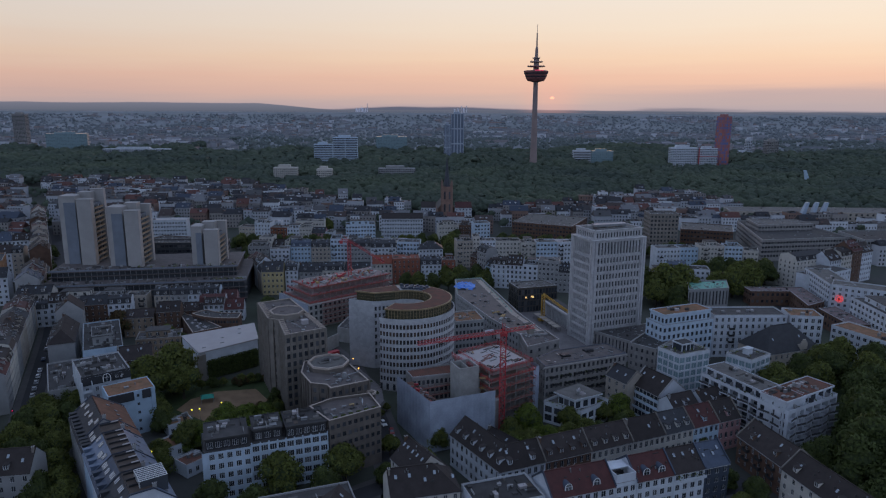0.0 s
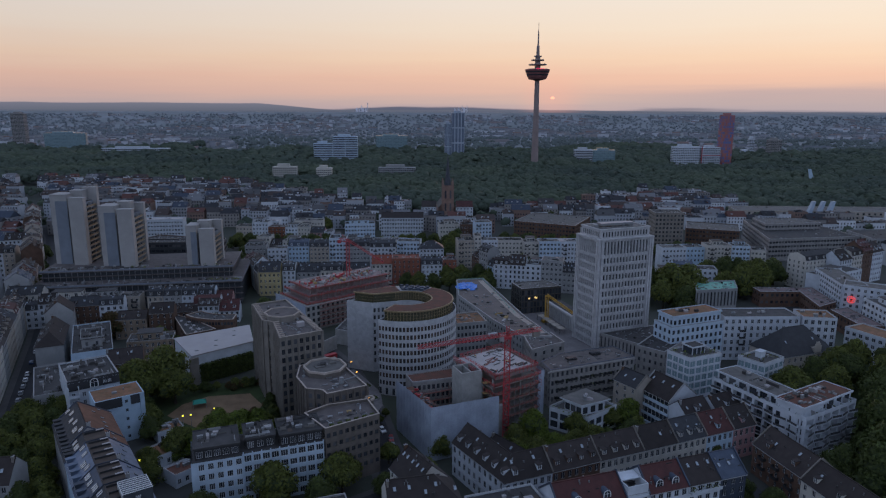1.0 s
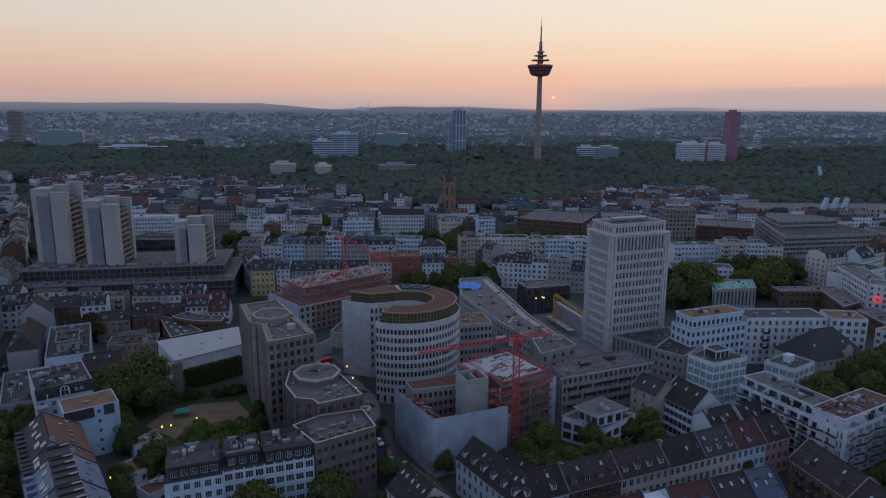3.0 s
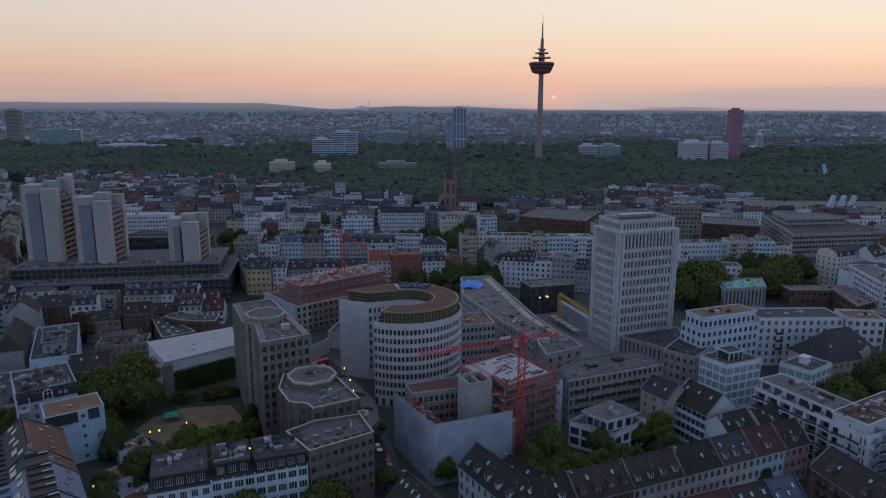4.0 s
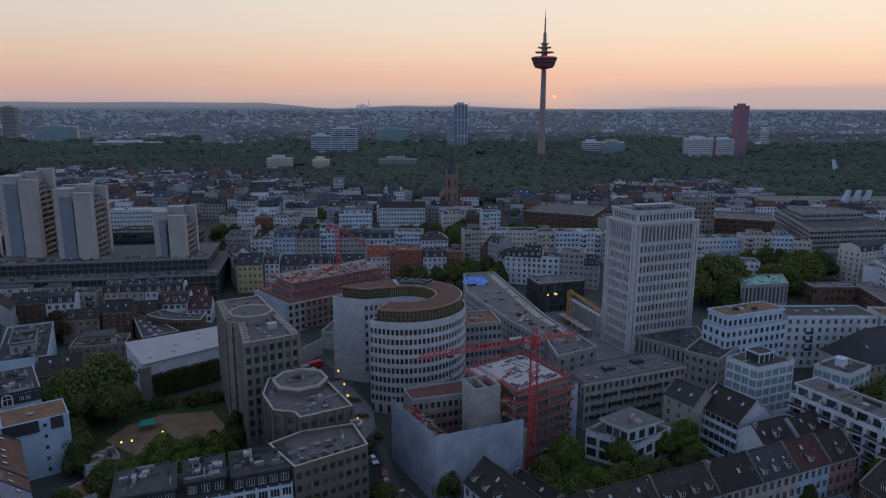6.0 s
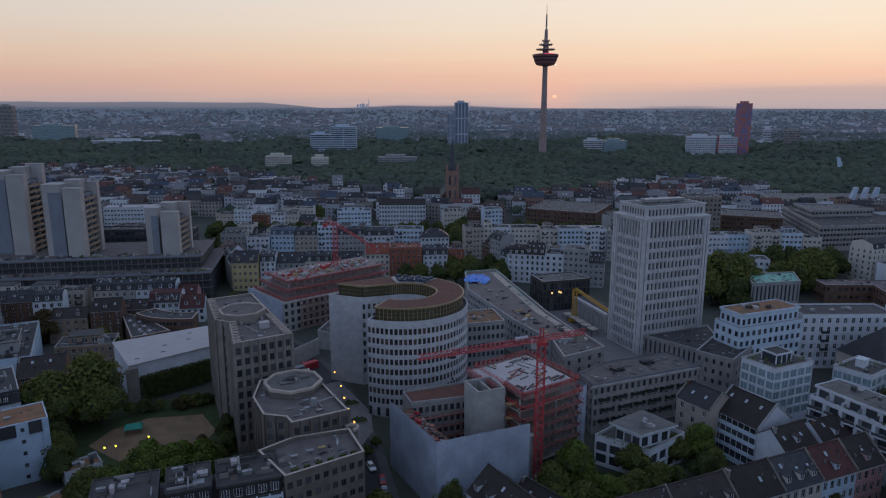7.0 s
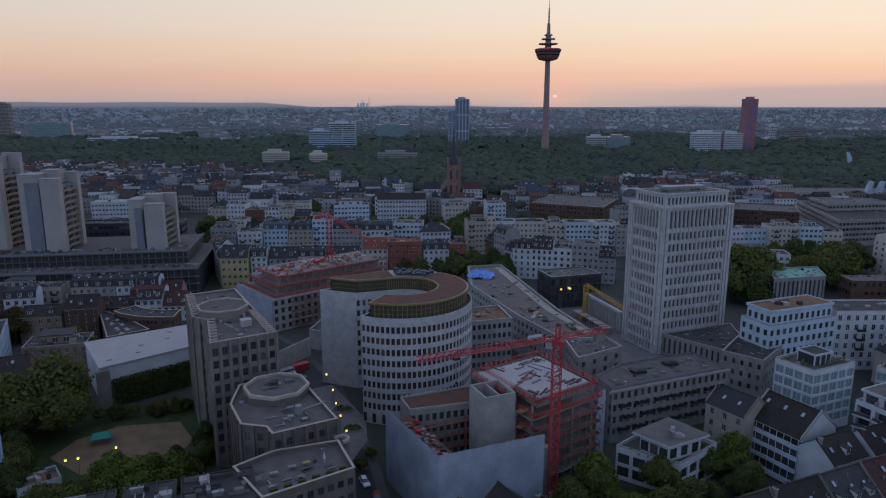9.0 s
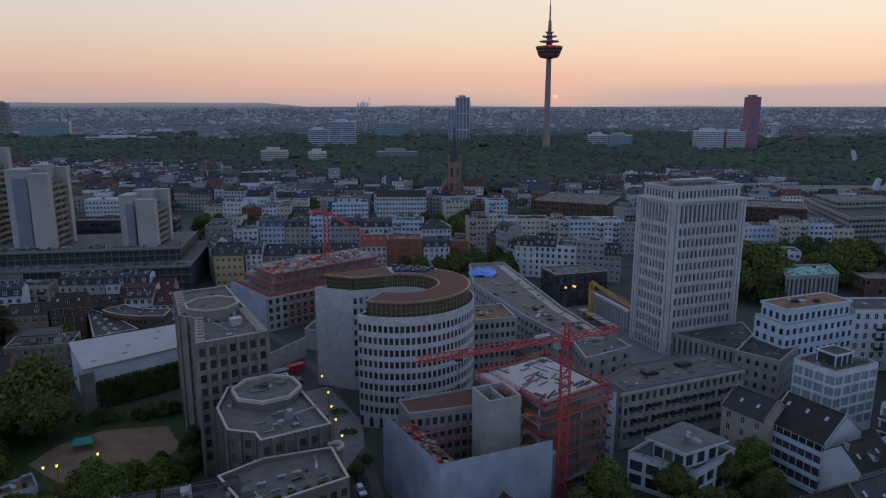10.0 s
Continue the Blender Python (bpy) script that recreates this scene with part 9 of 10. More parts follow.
panel_tower(566, 1394, 12, 20, 22, 101, (REDCORE, RBPANEL), "tall tower clad in red and blue panels", (3.4, 6.2), gap=0.2)
g = Geo()
RIB = material("grey_blue_panels", (0.40, 0.45, 0.52), 0.5, 0.2, 0.1)
RIBGLASS = material("blue_grey_glass_strips", (0.17, 0.205, 0.27), 0.25, 0.25, 0.05, 1, 0.0)
panel_tower(3.0, 1566, 3, 15, 24, 78, (RIB, RIBGLASS), "slim pale blue slab tower", (3.0, 26))
panel_tower(18.6, 1570, 3, 29, 24, 102, (RIB, RIBGLASS), "tall pale blue slab tower with vertical ribs", (7.2, 34), gap=1.1)
panel_tower(457, 1369, 2, 54, 14, 40, (WHITE, GLASS_MANY), "white slab block with window bands", (3.4, 3.4))
panel_tower(514, 1371, 2, 38, 14, 38, (WHITE, GLASS_MANY), "white slab block with red bands", (3.4, 3.4))
for (x, y, z, w, h) in ((512, 1367, 0, 1.6, 40), (514, 1370.6, 22, 38, 1.0)):
    th = thing("red_band", x, y, 0, 2, "red cladding strip on the white slab block", "cladding")
    g = Geo()
    g.box(0, -0.6, z, w, -0.2, z + h)
    part("strip", g, (REDSTEEL,), th)
panel_tower(-265, 1407, 3, 38, 18, 41, (PALEBLUE, GLASS_MANY), "pale hospital block with window bands", (38, 3.6))
panel_tower(-226, 1410, 3, 50, 18, 55, (PALEBLUE, GLASS_MANY), "taller pale hospital block with window bands", (25, 3.6))
panel_tower(-984, 1700, 12, 95, 18, 47, (BLUEGLASS, TEALPANEL), "broad green glass office slab", (4.0, 3.6))
panel_tower(-1186, 1900, 5, 34, 20, 92, (OFFICESTONE, GLASS_MANY), "grey far tower block", (4.0, 3.6))
panel_tower(-267, 1072, 2, 37, 14, 23, (CREAM, GLASS_MANY), "cream apartment block among trees", (3.0, 3.1))
panel_tower(-199, 1072, 2, 24, 14, 21, (CREAM, GLASS_MANY), "cream apartment block among trees", (3.0, 3.1))
panel_tower(-105, 1110, 2, 60, 14, 19, (GREY, GLASS_MANY), "low grey apartment row among trees", (3.0, 3.1))
panel_tower(268, 1400, 3, 36, 14, 31, (WHITE, GLASS_MANY), "white office block with window bands", (30, 3.6))
panel_tower(306, 1404, 3, 45, 14, 30, (BLUEGLASS, TEALPANEL), "teal glass office block", (4, 3.6))
panel_tower(-166, 1700, 3, 77, 16, 44, (BLUEGLASS, TEALPANEL), "pale teal office block", (4, 3.6))
panel_tower(-796, 1600, 3, 152, 20, 17, (WHITE, GLASS_MANY), "long low white hall", (5, 4))
panel_tower(740, 1560, 3, 26, 20, 45, (OFFICESTONE, GLASS_MANY), "grey-brown far tower block", (4, 3.6))
panel_tower(690, 1600, 3, 40, 20, 16, (WHITE, GLASS_MANY), "long low white building", (5, 4))
panel_tower(712, 1604, 3, 12, 12, 46, (WHITE, GLASS_MANY), "white stepped tower block far off", (4, 3.6))
GLASSSHAFT = material("pale_slanted_glass", (0.27, 0.33, 0.40), 0.3, 0.2, 0.2)
for k in range(3):
    th = thing("roof_shaft", 370 + k * 10, 690, 0, 0, "slanted pale glass shaft on the flat hall", "shaft", "slanted glass shafts")
    g = Geo()
    g.hexa([(0, 0, 12), (3.6, 0, 12), (3.6, 6, 12), (0, 6, 12)], [(8, 8, 23), (11, 8, 23), (11, 12, 23), (8, 12, 23)])
    part("shaft_body", g, (GLASSSHAFT,), th)
poly_building("flat_hall", [(300, 700), (470, 690), (480, 726), (306, 732)], 13.0, BEIGE, GRAVEL, "long low hall with a pale roof beside the woods", [30, 6, 0, 6], PARAPET, None, 4.0, 1.2, 2.2, 2.0, near=False)
th = thing("slide_tower", 548, 1022, 0, -20, "pale blue sloping tower structure above the trees", "tower")
g = Geo()
g.hexa([(1, -3, 0), (9, -3, 0), (9, 3, 0), (1, 3, 0)], [(-5, -2, 27), (-1, -2, 27), (-1, 2, 27), (-5, 2, 27)])
part("ramp", g, (SKYBLUE,), th)
# far power stations on the rise at the horizon, haze painted in as pale grey
HAZEGREY = material("haze_grey", (0.8, 0.76, 0.80), 0.9, 0.1, 0.01)
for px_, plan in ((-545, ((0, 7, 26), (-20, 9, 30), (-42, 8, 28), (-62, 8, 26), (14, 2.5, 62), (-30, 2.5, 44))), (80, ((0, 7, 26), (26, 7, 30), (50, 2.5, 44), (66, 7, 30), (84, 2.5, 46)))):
    th = thing("power_station", px_, 4860, lie(4860), 0, "far power station with chimneys in haze-pale grey", "power station")
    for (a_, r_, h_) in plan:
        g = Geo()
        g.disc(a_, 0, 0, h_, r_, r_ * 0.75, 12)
        part("chimney", g, (HAZEGREY,), th)


# ---- far quarters: many small houses as one mass ----


def add_houses(arr_x, arr_y, rng, wmin, wmax, hmin, hmax, name, label, grid_ang=None, win=False, mats=None):
    g = Geo()
    for x, y in zip(arr_x, arr_y):
        w, d, h = rng.uniform(wmin, wmax), rng.uniform(9, 13), rng.uniform(hmin, hmax)
        a = rng.choice((0.12, -0.35, 0.42, 1.3)) + rng.gauss(0, 0.08) if grid_ang is None else grid_ang + rng.gauss(0, 0.05)
        c, s = math.cos(a), math.sin(a)

        def at(u, v, z):
            return (x + c * u - s * v, y + s * u + c * v, z + z00)
        z00 = lie(y)
        base = [(-w / 2, -d / 2), (w / 2, -d / 2), (w / 2, d / 2), (-w / 2, d / 2)]
        i0 = len(g.v)
        g.v.extend([at(u, v, 0) for u, v in base] + [at(u, v, h) for u, v in base])
        for i in range(4):
            j = (i + 1) % 4
            g.f.append((i0 + i, i0 + j, i0 + 4 + j, i0 + 4 + i))
            g.m.append(0)
        flat = rng.random() < (0.42 if win else 0.5)
        if flat:
            g.face([at(u, v, h + 0.02) for u, v in base], 1)
        else:
            rh = d * rng.uniform(0.3, 0.45)
            r = [at(u * 1.03, v * 1.06, h - 0.2) for u, v in base] + [at(-w / 2 * 1.03, 0, h + rh), at(w / 2 * 1.03, 0, h + rh)]
            i1 = len(g.v)
            g.v.extend(r)
            for f in ((0, 1, 5, 4), (2, 3, 4, 5)):
                g.f.append(tuple(i1 + k for k in f))
                g.m.append(1)
            for f in ((1, 2, 5), (3, 0, 4)):
                g.f.append(tuple(i1 + k for k in f))
                g.m.append(1)
        if win:
            cols, rows_ = max(2, int(w / 2.6)), max(1, int(h / 3.3))
            for k in range(rows_):
                for q in range(cols):
                    u, z = -w / 2 + w * (q + 0.5) / cols, 1.0 + k * 3.3
                    g.face([at(u - 0.6, -d / 2 - 0.05, z), at(u + 0.6, -d / 2 - 0.05, z), at(u + 0.6, -d / 2 - 0.05, z + 1.6), at(u - 0.6, -d / 2 - 0.05, z + 1.6)], 2)
            for _ in range(rng.randint(1, 4)):
                u, v, hh = rng.uniform(-w * 0.42, w * 0.42), d * (rng.uniform(-0.4, 0.3) if flat else rng.uniform(-0.34, -0.22)), h + (0.0 if flat else rng.uniform(0.8, 1.6))
                q = [at(u + p_ * 0.8, v + q_ * 1.0, hh) for p_, q_ in ((-1, -1), (1, -1), (1, 1), (-1, 1))]
                g.solid([q, [(a_, b_, c_ + 1.3) for a_, b_, c_ in q]], rng.choice((0, 1)), 1)
            if rng.random() < 0.8:
                for _ in range(rng.randint(1, 3)):
                    u = rng.uniform(-w * 0.4, w * 0.4)
                    i2 = len(g.v)
                    q = [at(u - 0.5, -0.5, h), at(u + 0.5, -0.5, h), at(u + 0.5, 0.5, h), at(u - 0.5, 0.5, h)]
                    t = [(a_, b_, z00 + h + (1.2 if flat else d * 0.34 + 0.7)) for a_, b_, _ in q]
                    g.solid([q, t], 1)
    tagged(part(name, g, mats or (FARWALL, FARROOF, GLASS_MANY)), label, "houses", kind="stuff")


def wood_edge(x, y):
    """Where the woodland begins behind the houses, by the direction from the town's edge."""
    return float(np.interp(x / (y - 50.0), (-0.6, -0.3, -0.2, -0.05, 0.1, 0.2, 0.25, 0.4, 0.47, 0.65), (1000, 970, 850, 765, 735, 765, 880, 870, 765, 735)))


rng = random.Random(77)
xs, ys = [], []
BLOCKED = ((290, 680, 490, 740), (-290, 600, -220, 645), (-100, 575, -10, 640), (50, 575, 145, 670), (-30, 680, 40, 745), (165, 535, 425, 620), (-10, 595, 50, 625))
for k in range(26):
    y = 520 + k * 23
    half = 0.72 * y + 40
    x = -half
    while x < half:
        w = rng.uniform(11, 18)
        yy = y + 10 * math.sin(x * 0.011 + k * 1.7) + rng.uniform(-2, 2)
        edge = wood_edge(x, yy) - 12
        street = abs(x - (-284 - (yy - 482) * 0.62)) < 16
        inner = yy < 640 and -320 < x < 330
        if yy < edge and not street and not inner and rng.random() > 0.1 and not any(a - 8 < x < c + 8 and b - 8 < yy < d + 8 for a, b, c, d in BLOCKED):
            xs.append(x)
            ys.append(yy)
        x += w
add_houses(xs, ys, rng, 10, 19, 11, 18, "far_quarter", "dense rows of pale town houses with dark roofs", 0.06, True)
xs, ys = [], []
while len(xs) < 1500:
    y = 1250 + (rng.random() ** 0.9) * 3000
    x = rng.uniform(-0.78, 0.78) * y
    if noise.noise((x * 0.0022, y * 0.0016, 3.0)) < 0.08:
        continue
    if y < 1750 and rng.random() < 0.93:
        continue
    xs.append(x)
    ys.append(y)
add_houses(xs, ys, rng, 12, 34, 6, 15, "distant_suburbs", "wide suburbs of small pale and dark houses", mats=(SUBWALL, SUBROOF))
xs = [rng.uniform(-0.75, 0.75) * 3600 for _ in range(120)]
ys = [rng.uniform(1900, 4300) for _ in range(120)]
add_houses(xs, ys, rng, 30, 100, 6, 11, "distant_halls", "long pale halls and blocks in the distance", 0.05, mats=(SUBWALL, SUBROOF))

# ---- woods ----


def woods(name, pts, seed, per, card, label, mat=None):
    """Uneven crowns, each a lumpy dome with leaf clumps round it, packed into one mass of woodland."""
    rg = np.random.default_rng(seed)
    pts = np.asarray(pts)
    n = len(pts)
    # lumpy domes: a ring of 9 at four heights and a top
    az = np.arange(9) * 2 * np.pi / 9
    ring = []
    for el, k in ((-0.35, 0.80), (0.15, 1.0), (0.65, 0.86), (1.1, 0.52)):
        lump = rg.uniform(0.78, 1.16, (n, 9))
        turn = az[None, :] + rg.uniform(0, 2, (n, 1))
        ring.append(np.stack([np.cos(turn) * lump * k, np.sin(turn) * lump * k, np.full((n, 9), math.sin(el) * 0.95) * lump], 2))
    tip = np.stack([rg.uniform(-0.15, 0.15, n), rg.uniform(-0.15, 0.15, n), rg.uniform(0.95, 1.12, n)], 1)[:, None, :]
    unit = np.concatenate(ring + [tip], 1)
    dome = pts[:, None, :3] + unit * pts[:, 3][:, None, None] * 0.93
    quads = []
    for r in range(3):
        for k in range(9):
            quads.append((r * 9 + k, r * 9 + (k + 1) % 9, r * 9 + 9 + (k + 1) % 9, r * 9 + 9 + k))
    for k in range(9):
        quads.append((27 + k, 27 + (k + 1) % 9, 36, 36))
    quads = np.array(quads)
    fd = (quads[None] + (np.arange(n) * 37)[:, None, None]).reshape(-1, 4)
    nd = unit + np.array([0, 0, 0.25])
    nd = (nd / np.linalg.norm(nd, axis=2)[:, :, None]).reshape(-1, 3)
    # leaf clumps that break the outline
    q = rg.normal(size=(n, per, 3))
    q /= np.linalg.norm(q, axis=2)[:, :, None]
    q[:, :, 2] = np.abs(q[:, :, 2]) * 1.05 - 0.12
    rad = pts[:, 3][:, None, None]
    c = pts[:, None, :3] + q * rad * np.array([1, 1, 0.95]) * rg.uniform(0.9, 1.1, (n, per, 1))
    nor = q + rg.normal(scale=0.25, size=q.shape)
    nor /= np.linalg.norm(nor, axis=2)[:, :, None]
    a = np.cross(nor, rg.normal(size=q.shape))
    a /= np.linalg.norm(a, axis=2)[:, :, None] + 1e-9
    b = np.cross(nor, a)
    s = rg.uniform(0.5, 1.2, (n, per, 1)) * card * rad / 5.0
    quad = np.stack([c - a * s - b * s * 0.6, c + a * s * 0.7 - b * s, c + a * s + b * s * 0.7, c - a * s * 0.6 + b * s], 2).reshape(-1, 3)
    soft = q * 0.8 + np.array([0, 0, 0.3])
    soft = np.repeat((soft / np.linalg.norm(soft, axis=2)[:, :, None]).reshape(-1, 3), 4, axis=0)
    tri = fd[:, 2] == fd[:, 3]
    for piece, v, f, nm in ((name, dome.reshape(-1, 3), fd[~tri], nd), (name + "_tops", dome.reshape(-1, 3), fd[tri][:, :3], nd), (name + "_clumps", quad, np.arange(len(quad)).reshape(-1, 4), soft)):
        tagged(part(piece, mesh_arrays(piece, v, f, (mat or WOOD_LEAF,), None, nm), None), label, "woods", kind="stuff")


rg = random.Random(12)


CLEARINGS = ((440, 1290, 565, 1400), (555, 1330, 605, 1420), (-5, 1480, 60, 1600), (-280, 1330, -160, 1430), (-280, 1040, -160, 1090), (-110, 1080, -40, 1125), (260, 1330, 360, 1420), (-1000, 1600, -880, 1725), (-800, 1540, -640, 1622), (150, 1285, 195, 1315))
for name_, want, y0, y1, r0, r1, per_, card_ in (("green_belt", 9500, 735, 1320, 4.2, 8.2, 9, 0.9), ("far_green_belt", 5000, 1290, 2450, 7.0, 13.0, 10, 0.9)):
    pts = []
    while len(pts) < want:
        y = rg.uniform(y0, y1)
        x = rg.uniform(-0.76, 0.76) * (y + 60)
        if y < wood_edge(x, y) or any(a <= x <= c and b <= y <= d for a, b, c, d in CLEARINGS):
            continue
        if y > 1500 and noise.noise((x * 0.003, y * 0.003, 1.0)) < -0.05 - (1850 - y) * 0.0012 + (0.25 if x > -0.2 * y and y > 1700 else 0.0):
            continue
        r = rg.uniform(r0, r1) * rg.choice((0.7, 0.85, 1.0, 1.0, 1.15))
        pts.append((x, y, 8.5 + 3.0 * noise.noise((x * 0.012, y * 0.012, 5.0)) + rg.uniform(-1.2, 1.2), r))
    woods(name_, pts, 3, per_, card_, "dense dark green woodland belt")
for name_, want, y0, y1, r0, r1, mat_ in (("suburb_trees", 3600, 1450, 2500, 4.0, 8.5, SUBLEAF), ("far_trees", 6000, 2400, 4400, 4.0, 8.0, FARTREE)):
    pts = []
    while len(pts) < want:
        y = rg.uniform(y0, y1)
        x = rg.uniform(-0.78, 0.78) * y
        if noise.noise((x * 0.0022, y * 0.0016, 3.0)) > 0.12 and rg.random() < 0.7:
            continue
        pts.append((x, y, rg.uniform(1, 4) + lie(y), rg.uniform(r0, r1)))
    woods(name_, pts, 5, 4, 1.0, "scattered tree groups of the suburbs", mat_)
pts = []
while len(pts) < 900:
    y = rg.uniform(500, 1080)
    x = rg.uniform(-0.72, 0.72) * y
    if -330 < x < 330 and y < 620:
        continue
    pts.append((x, y, rg.uniform(5, 9), rg.uniform(3.0, 5.0)))
woods("yard_trees", pts, 6, 24, 0.9, "small green trees in yards between the houses")

# ---- nearer trees, one by one ----
for x, y, s, k in (
        (-113, 268, 2.2, "mid"), (-119, 260, 2.0, "mid"), (-107, 263, 1.5, "mid"), (-123, 268, 1.6, "dark"), (-73, 232, 1.2, "fresh"), (-80, 234, 1.15, "fresh"), (-90, 221, 1.1, "mid"), (-66, 222, 1.0, "fresh"), (-108, 240, 1.1, "mid"), (-112, 248, 1.0, "dark"), (-156, 352, 1.2, "copper"), (-120, 352, 1.0, "dark"), (-140, 330, 1.0, "mid"), (-128, 318, 1.0, "dark"), (-104, 233, 0.9, "dark"), (-84, 222, 1.0, "fresh"), (-78, 228, 1.05, "fresh"), (-70, 226, 1.1, "fresh"),
        (-66, 232, 0.95, "fresh"), (-75, 219, 0.85, "fresh"), (-84, 230, 0.8, "mid"), (-64, 240, 0.7, "mid"), (-72, 250, 0.5, "copper"),
        (-54, 178, 1.15, "dark"), (-36, 189, 1.15, "dark"), (-60, 172, 1.0, "dark"), (-74, 160, 1.2, "dark"), (-12, 203, 0.8, "dark"), (-18, 199, 0.75, "dark"), (-5.5, 204, 1.0, "mid"),
        (-98, 200, 1.0, "mid"), (-92, 192, 0.9, "dark"), (-94, 206, 0.8, "mid"),
        (-140, 205, 1.25, "dark"), (-146, 214, 1.3, "mid"), (-150, 225, 1.2, "dark"), (-154, 234, 1.0, "mid"), (-120, 166, 1.2, "dark"),
        (-160, 206, 1.0, "mid"), (-152, 196, 0.9, "dark"), (-114, 156, 1.2, "dark"), (-138, 220, 1.0, "mid"),
        (26, 212, 1.0, "fresh"), (31, 216, 1.1, "mid"), (38, 219, 1.05, "fresh"), (45, 223, 0.95, "mid"), (24, 219, 0.8, "mid"), (58, 230, 0.7, "dark"), (67, 234, 0.85, "dark"), (36, 226, 0.7, "fresh"), (52, 228, 0.9, "mid"),
        (70, 237, 0.8, "mid"), (84, 200, 0.8, "mid"), (66, 178, 0.8, "mid"), (91, 218, 0.7, "dark"),
        (122, 206, 1.1, "dark"), (132, 196, 1.9, "dark"), (142, 206, 2.2, "dark"), (150, 222, 2.1, "dark"), (138, 184, 1.9, "dark"), (146, 192, 2.0, "dark"), (158, 236, 1.9, "dark"), (128, 178, 1.5, "dark"), (166, 250, 1.8, "dark"), (154, 208, 2.2, "dark"),
        (176, 262, 1.8, "dark"), (164, 224, 2.0, "dark"), (184, 275, 1.7, "mid"), (172, 240, 1.9, "dark"), (134, 170, 1.5, "dark"), (196, 290, 1.6, "dark"), (160, 270, 1.5, "mid"), (172, 280, 1.6, "dark"), (150, 256, 1.2, "dark"),
        (131, 250, 1.5, "mid"), (138, 256, 1.3, "dark"), (126, 258, 1.1, "mid"), (186, 300, 1.5, "mid"),
        (137, 408, 2.5, "mid"), (150, 412, 2.4, "mid"), (126, 414, 2.2, "dark"), (144, 398, 1.9, "mid"), (130, 396, 1.8, "mid"), (186, 420, 2.0, "mid"), (199, 426, 2.1, "mid"), (178, 424, 1.6, "mid"), (-8, 567, 1.3, "mid"), (4, 566, 1.2, "mid"), (14, 567, 1.3, "dark"), (2, 455, 1.2, "mid"), (13, 452, 1.3, "mid"), (24, 455, 1.3, "dark"), (31, 449, 1.2, "mid"), (61, 500, 1.2, "mid"), (-27, 465, 1.1, "mid"), (-20, 469, 1.0, "dark"),
        (200, 446, 1.8, "mid"), (190, 456, 1.8, "dark"), (180, 462, 1.5, "mid"), (196, 470, 1.6, "dark"), (160, 464, 1.2, "mid"), (196, 425, 1.3, "mid"), (140, 390, 1.6, "dark"), (222, 452, 1.7, "dark"), (214, 462, 1.6, "mid"), (206, 470, 1.5, "dark"), (228, 468, 1.5, "mid"),
        (-168, 340, 1.4, "copper"), (-174, 347, 1.2, "copper"), (-98, 372, 1.2, "dark"), (-102, 380, 1.1, "dark"), (-230, 372, 1.3, "dark"), (-238, 388, 1.4, "dark"), (-246, 402, 1.4, "mid"), (-256, 422, 1.4, "dark"), (-226, 360, 1.2, "mid"),
        (-268, 446, 1.3, "dark"), (-276, 462, 1.4, "dark"), (-262, 436, 1.1, "mid"), (-290, 470, 1.3, "dark"), (-306, 520, 1.2, "dark"),
        (-6, 430, 1.3, "dark"), (4, 434, 1.3, "mid"), (14, 430, 1.4, "dark"), (24, 428, 1.2, "mid"), (-16, 436, 1.2, "mid"), (30, 436, 1.1, "dark"), (-24, 440, 1.1, "dark"),
        (50, 474, 1.4, "mid"), (-98, 500, 1.4, "dark"), (-106, 512, 1.5, "dark"), (-114, 524, 1.4, "dark"), (-120, 540, 1.3, "dark"), (2, 560, 1.3, "dark"), (8, 572, 1.4, "mid"), (12, 590, 1.3, "dark"),
        (-36, 272, 0.35, "fresh"), (-38, 266, 0.3, "fresh"), (-24, 246, 0.4, "mid"), (-22, 252, 0.35, "mid"), (56, 320, 0.5, "fresh"), (58, 311, 0.4, "fresh"), (106, 668, 1.6, "dark"), (118, 690, 1.6, "mid"), (104, 640, 1.3, "dark"), (-110, 640, 1.4, "mid")):
    tree(x, y, s, k)
# the green mass along the street beside the slate row, and trees before the white block
for x, y, s, k in (
        (-152, 242, 1.15, "mid"), (-148, 249, 1.1, "dark"), (-142, 247, 1.1, "mid"), (-145, 232, 1.25, "mid"), (-139, 234, 1.2, "dark"), (-136, 219, 1.25, "mid"), (-131, 211, 1.2, "mid"), (-133, 204, 1.2, "dark"), (-124, 199, 1.2, "mid"), (-117, 189, 1.15, "mid"), (-121, 184, 1.2, "dark"), (-141, 214, 1.2, "mid"), (-152, 231, 1.1, "dark"), (-112, 181, 1.1, "mid"),
        (-50, 192.0, 1.5, "mid"), (-31, 200, 1.35, "mid"), (-68, 181, 1.2, "dark"), (-72, 236, 1.0, "fresh"), (-66, 236, 1.1, "fresh"), (-96, 213, 0.8, "mid"), (-90, 219, 0.7, "fresh"), (-92, 204, 0.8, "mid"),
        (48, 236, 1.0, "mid"), (69, 246, 1.1, "fresh"), (62, 243, 0.9, "mid"), (-1, 221, 0.9, "mid"), (32, 232, 1.25, "fresh"), (-18, 217, 0.8, "mid"), (25, 226, 1.0, "mid"),
        (139, 264, 1.7, "mid"), (114, 226, 0.9, "mid"), (171, 289, 1.6, "mid"), (157, 279, 1.5, "dark"), (127, 207, 1.3, "dark"), (89, 180, 0.9, "mid"), (97, 189, 0.9, "dark"), (92, 197, 0.7, "dark")):
    tree(x, y, s, k)

# bushes round the lawn and the playground
rng = random.Random(18)
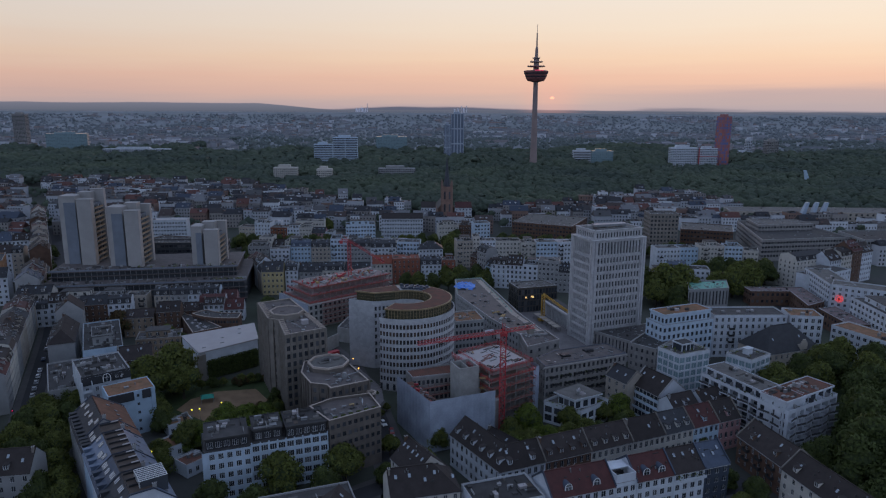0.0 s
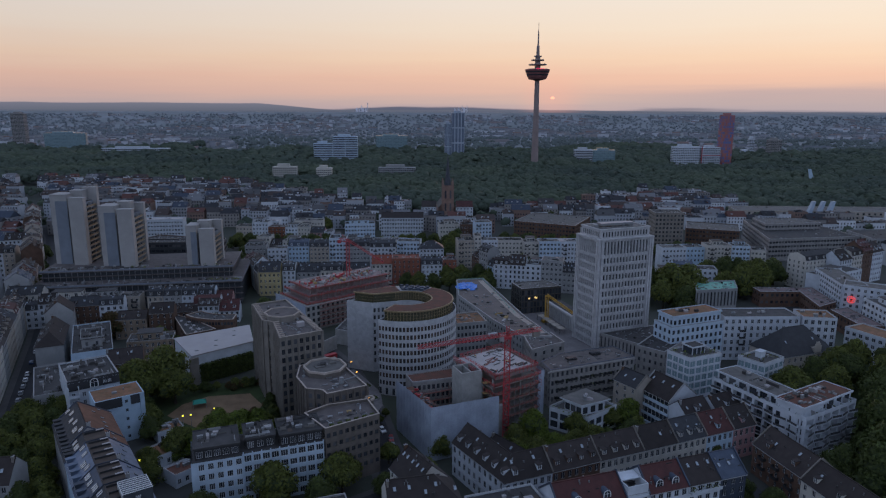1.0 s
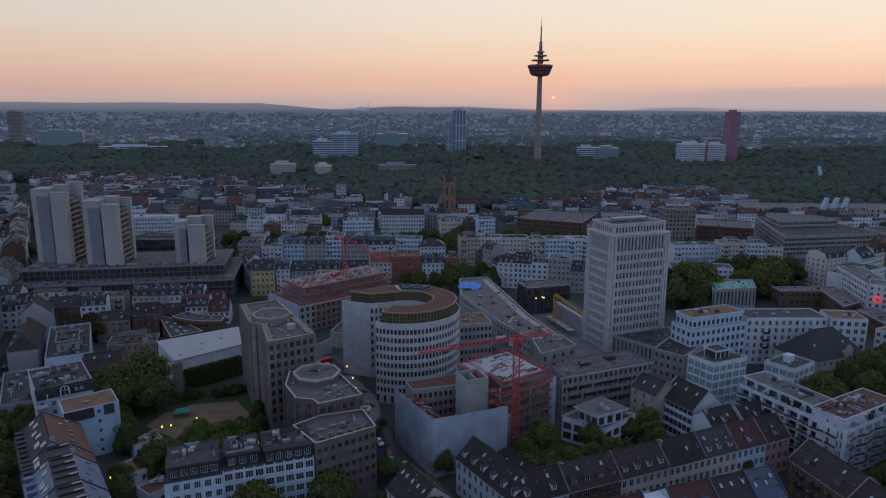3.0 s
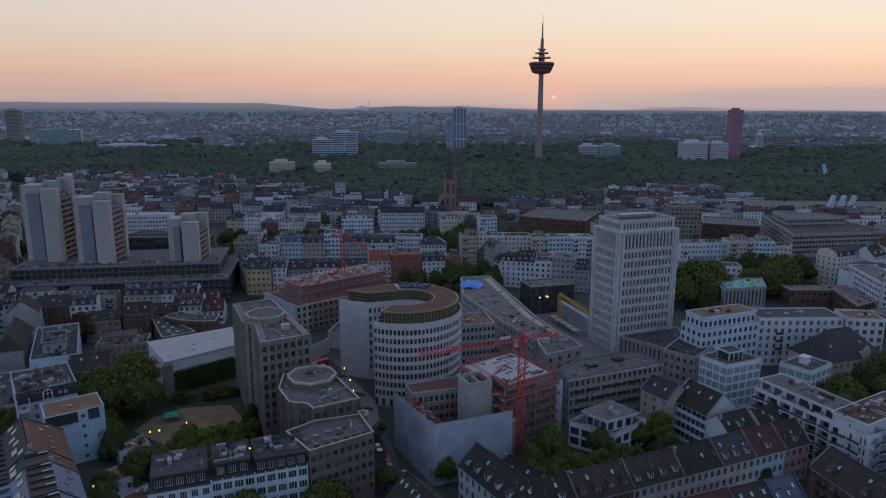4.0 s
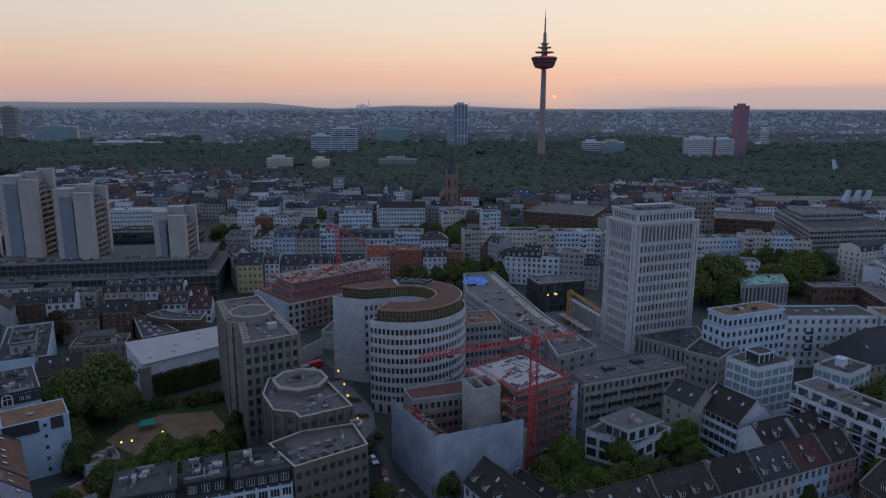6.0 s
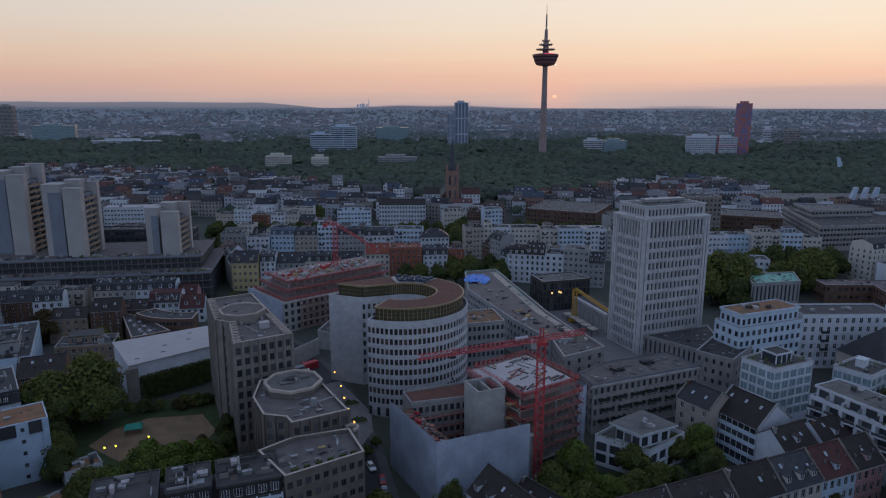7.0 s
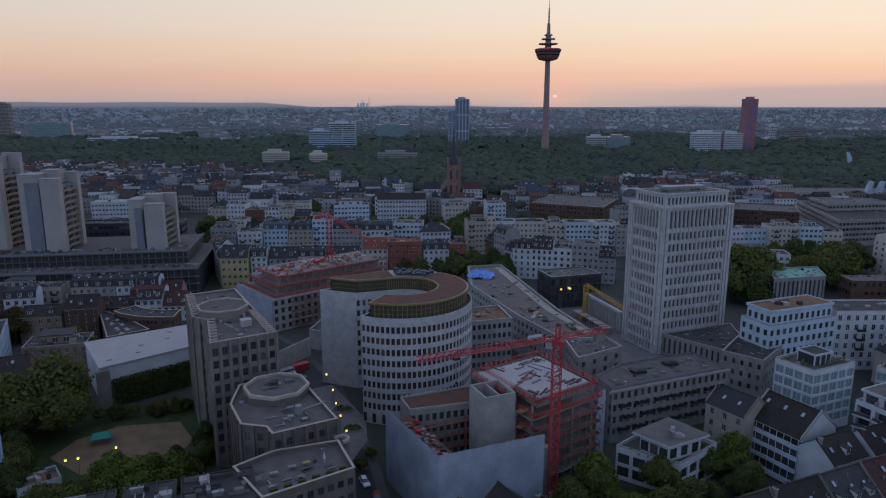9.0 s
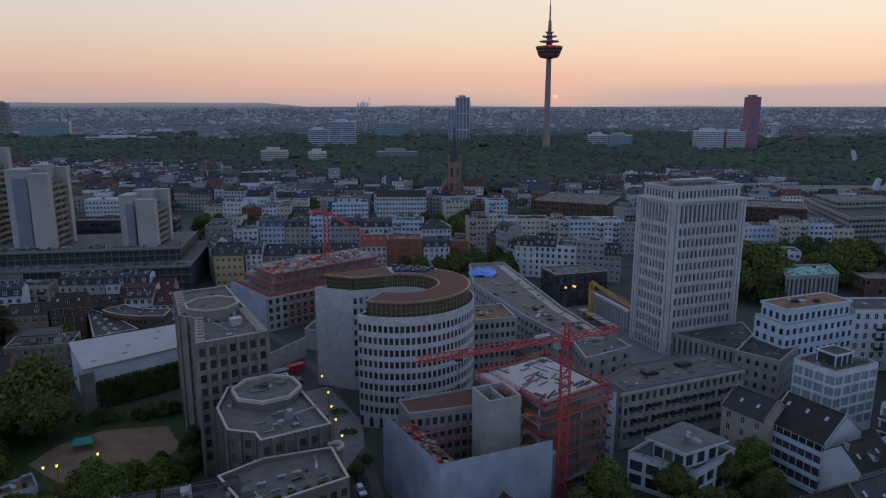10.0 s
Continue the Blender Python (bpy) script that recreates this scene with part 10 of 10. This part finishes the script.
for x0, y0, x1, y1, n in ((-112, 246, -98, 236, 6), (-98, 236, -84, 232, 5), (-70, 256, -68, 276, 6), (-104, 272, -84, 280, 7), (-66, 244, -64, 256, 4), (-88, 276, -76, 284, 4)):
    for k in range(n):
        s = (k + rng.uniform(0.2, 0.8)) / n
        tree(x0 + (x1 - x0) * s + rng.uniform(-1, 1), y0 + (y1 - y0) * s + rng.uniform(-1, 1), rng.uniform(0.28, 0.5), rng.choice(("mid", "dark", "copper")))
# the trees of the ring road behind the pale row, and of the side street by the podium
rng = random.Random(9)
for x0, y0, x1, y1, n in ((-178, 562, -92, 560, 12), (-52, 562, -8, 566, 6), (44, 560, 122, 552, 11), (48, 570, 112, 562, 8), (4, 505, 6, 560, 6), (150, 536, 240, 528, 12), (-146, 432, -150, 512, 8), (-140, 440, -143, 500, 5)):
    for k in range(n):
        s = (k + rng.uniform(0.2, 0.8)) / n
        tree(x0 + (x1 - x0) * s, y0 + (y1 - y0) * s + rng.uniform(-2, 2), rng.uniform(1.0, 1.45), rng.choice(("mid", "dark", "dark")))

# ---- cars, lamps, small things ----
rng = random.Random(21)
for (x0, y0, x1, y1, n) in ((-166, 254, -204, 336, 12), (-177, 258, -214, 336, 11), (-222, 376, -280, 486, 10), (-19, 236, -15, 214, 4), (-48, 300, -60, 322, 3), (-300, 478, -330, 540, 6), (-110, 476, -40, 477, 8)):
    for i in range(n):
        if rng.random() < 0.2:
            continue
        s = (i + 0.5) / n
        car(x0 + (x1 - x0) * s, y0 + (y1 - y0) * s, math.degrees(math.atan2(y1 - y0, x1 - x0)) + rng.uniform(-3, 3), rng.choice(("white", "black", "black", "silver", "silver", "blue", "red")), 0.16)
car(-22.2, 240.0, -66, "white", 0.16)
car(-26.5, 231.5, 118, "black", 0.16)
for x, y in ((-37, 284), (-34.5, 274.5), (-32, 266.5), (-29, 257.5), (-41, 296)):
    street_lamp(x, y, 5.0)
for x, y, a in ((-96.1, 242.5, 1), (-93.5, 243.5, 1), (-86.7, 249.0, 1), (-60, 232, 2), (-98.1, 210.5, 1)):
    street_lamp(x, y, 4.5, LAMPGREEN, a)
th = thing("play_tent", -96.4, 260.4, 0.12, 20, "green canvas tent over the sandpit", "tent")
g = Geo()
g.solid([[(-2.6, -2.2, 2.0), (2.6, -2.2, 2.0), (2.6, 2.2, 2.0), (-2.6, 2.2, 2.0)], [(-1.8, -0.2, 3.0), (1.8, -0.2, 3.0), (1.8, 0.2, 3.0), (-1.8, 0.2, 3.0)]])
part("canvas", g, (material("green_canvas", (0.03, 0.26, 0.19), 0.8, 0.2, 0.5),), th)
for a in (-2.4, 2.4):
    for b in (-2, 2):
        g = Geo()
        g.disc(a, b, 0, 2.05, 0.06, 0.06, 6)
        part("pole", g, (STEEL,), th)
th = thing("traffic_light", -165.6, 243.5, 0, 0, "traffic light showing red and green", "traffic light")
g = Geo()
g.disc(0, 0, 0, 3.6, 0.08, 0.07, 8)
part("post", g, (STEEL,), th)
g = Geo()
g.box(-0.2, -0.25, 3.0, 0.2, 0.15, 4.0)
part("signal_box", g, (DARKMETAL,), th)
g = Geo()
g.disc(0, -0.3, 3.55, 3.9, 0.17, 0.17, 8)
part("red_lens", g, (REDLIGHT,), th)
# containers in the yard behind the curved office
for i, (x, y, c) in enumerate(((-55, 300, WHITEROOF), (-57, 307, STEEL), (-53, 312, REDSTEEL))):
    th = thing("site_container", x, y, 0, 40, "site container in the narrow yard", "container", "site containers")
    g = Geo()
    g.box(-3, -1.25, 0.1, 3, 1.25, 2.7)
    for k in range(12):
        g.box(-2.9 + k * 0.5, -1.32, 0.2, -2.7 + k * 0.5, -1.25, 2.6)
    part("shell", g, (c,), th)
th = thing("site_wall", -57, 318, 0, 62, "plain concrete boundary wall of the site", "wall", kind="")
g = Geo()
g.box(-22, -0.25, 0, 10, 0.25, 7)
part("panel", g, (RAWCON,), th)
poly_building("site_annex", [(-54, 334), (-46, 330), (-42, 350), (-50, 356)], 7.0, RAWCON, BITUMEN, "low raw concrete annex with an untidy flat roof", [0, 5, 3, 0], None, None, 3.2, 1.0, 1.2, 1.4, near=False)
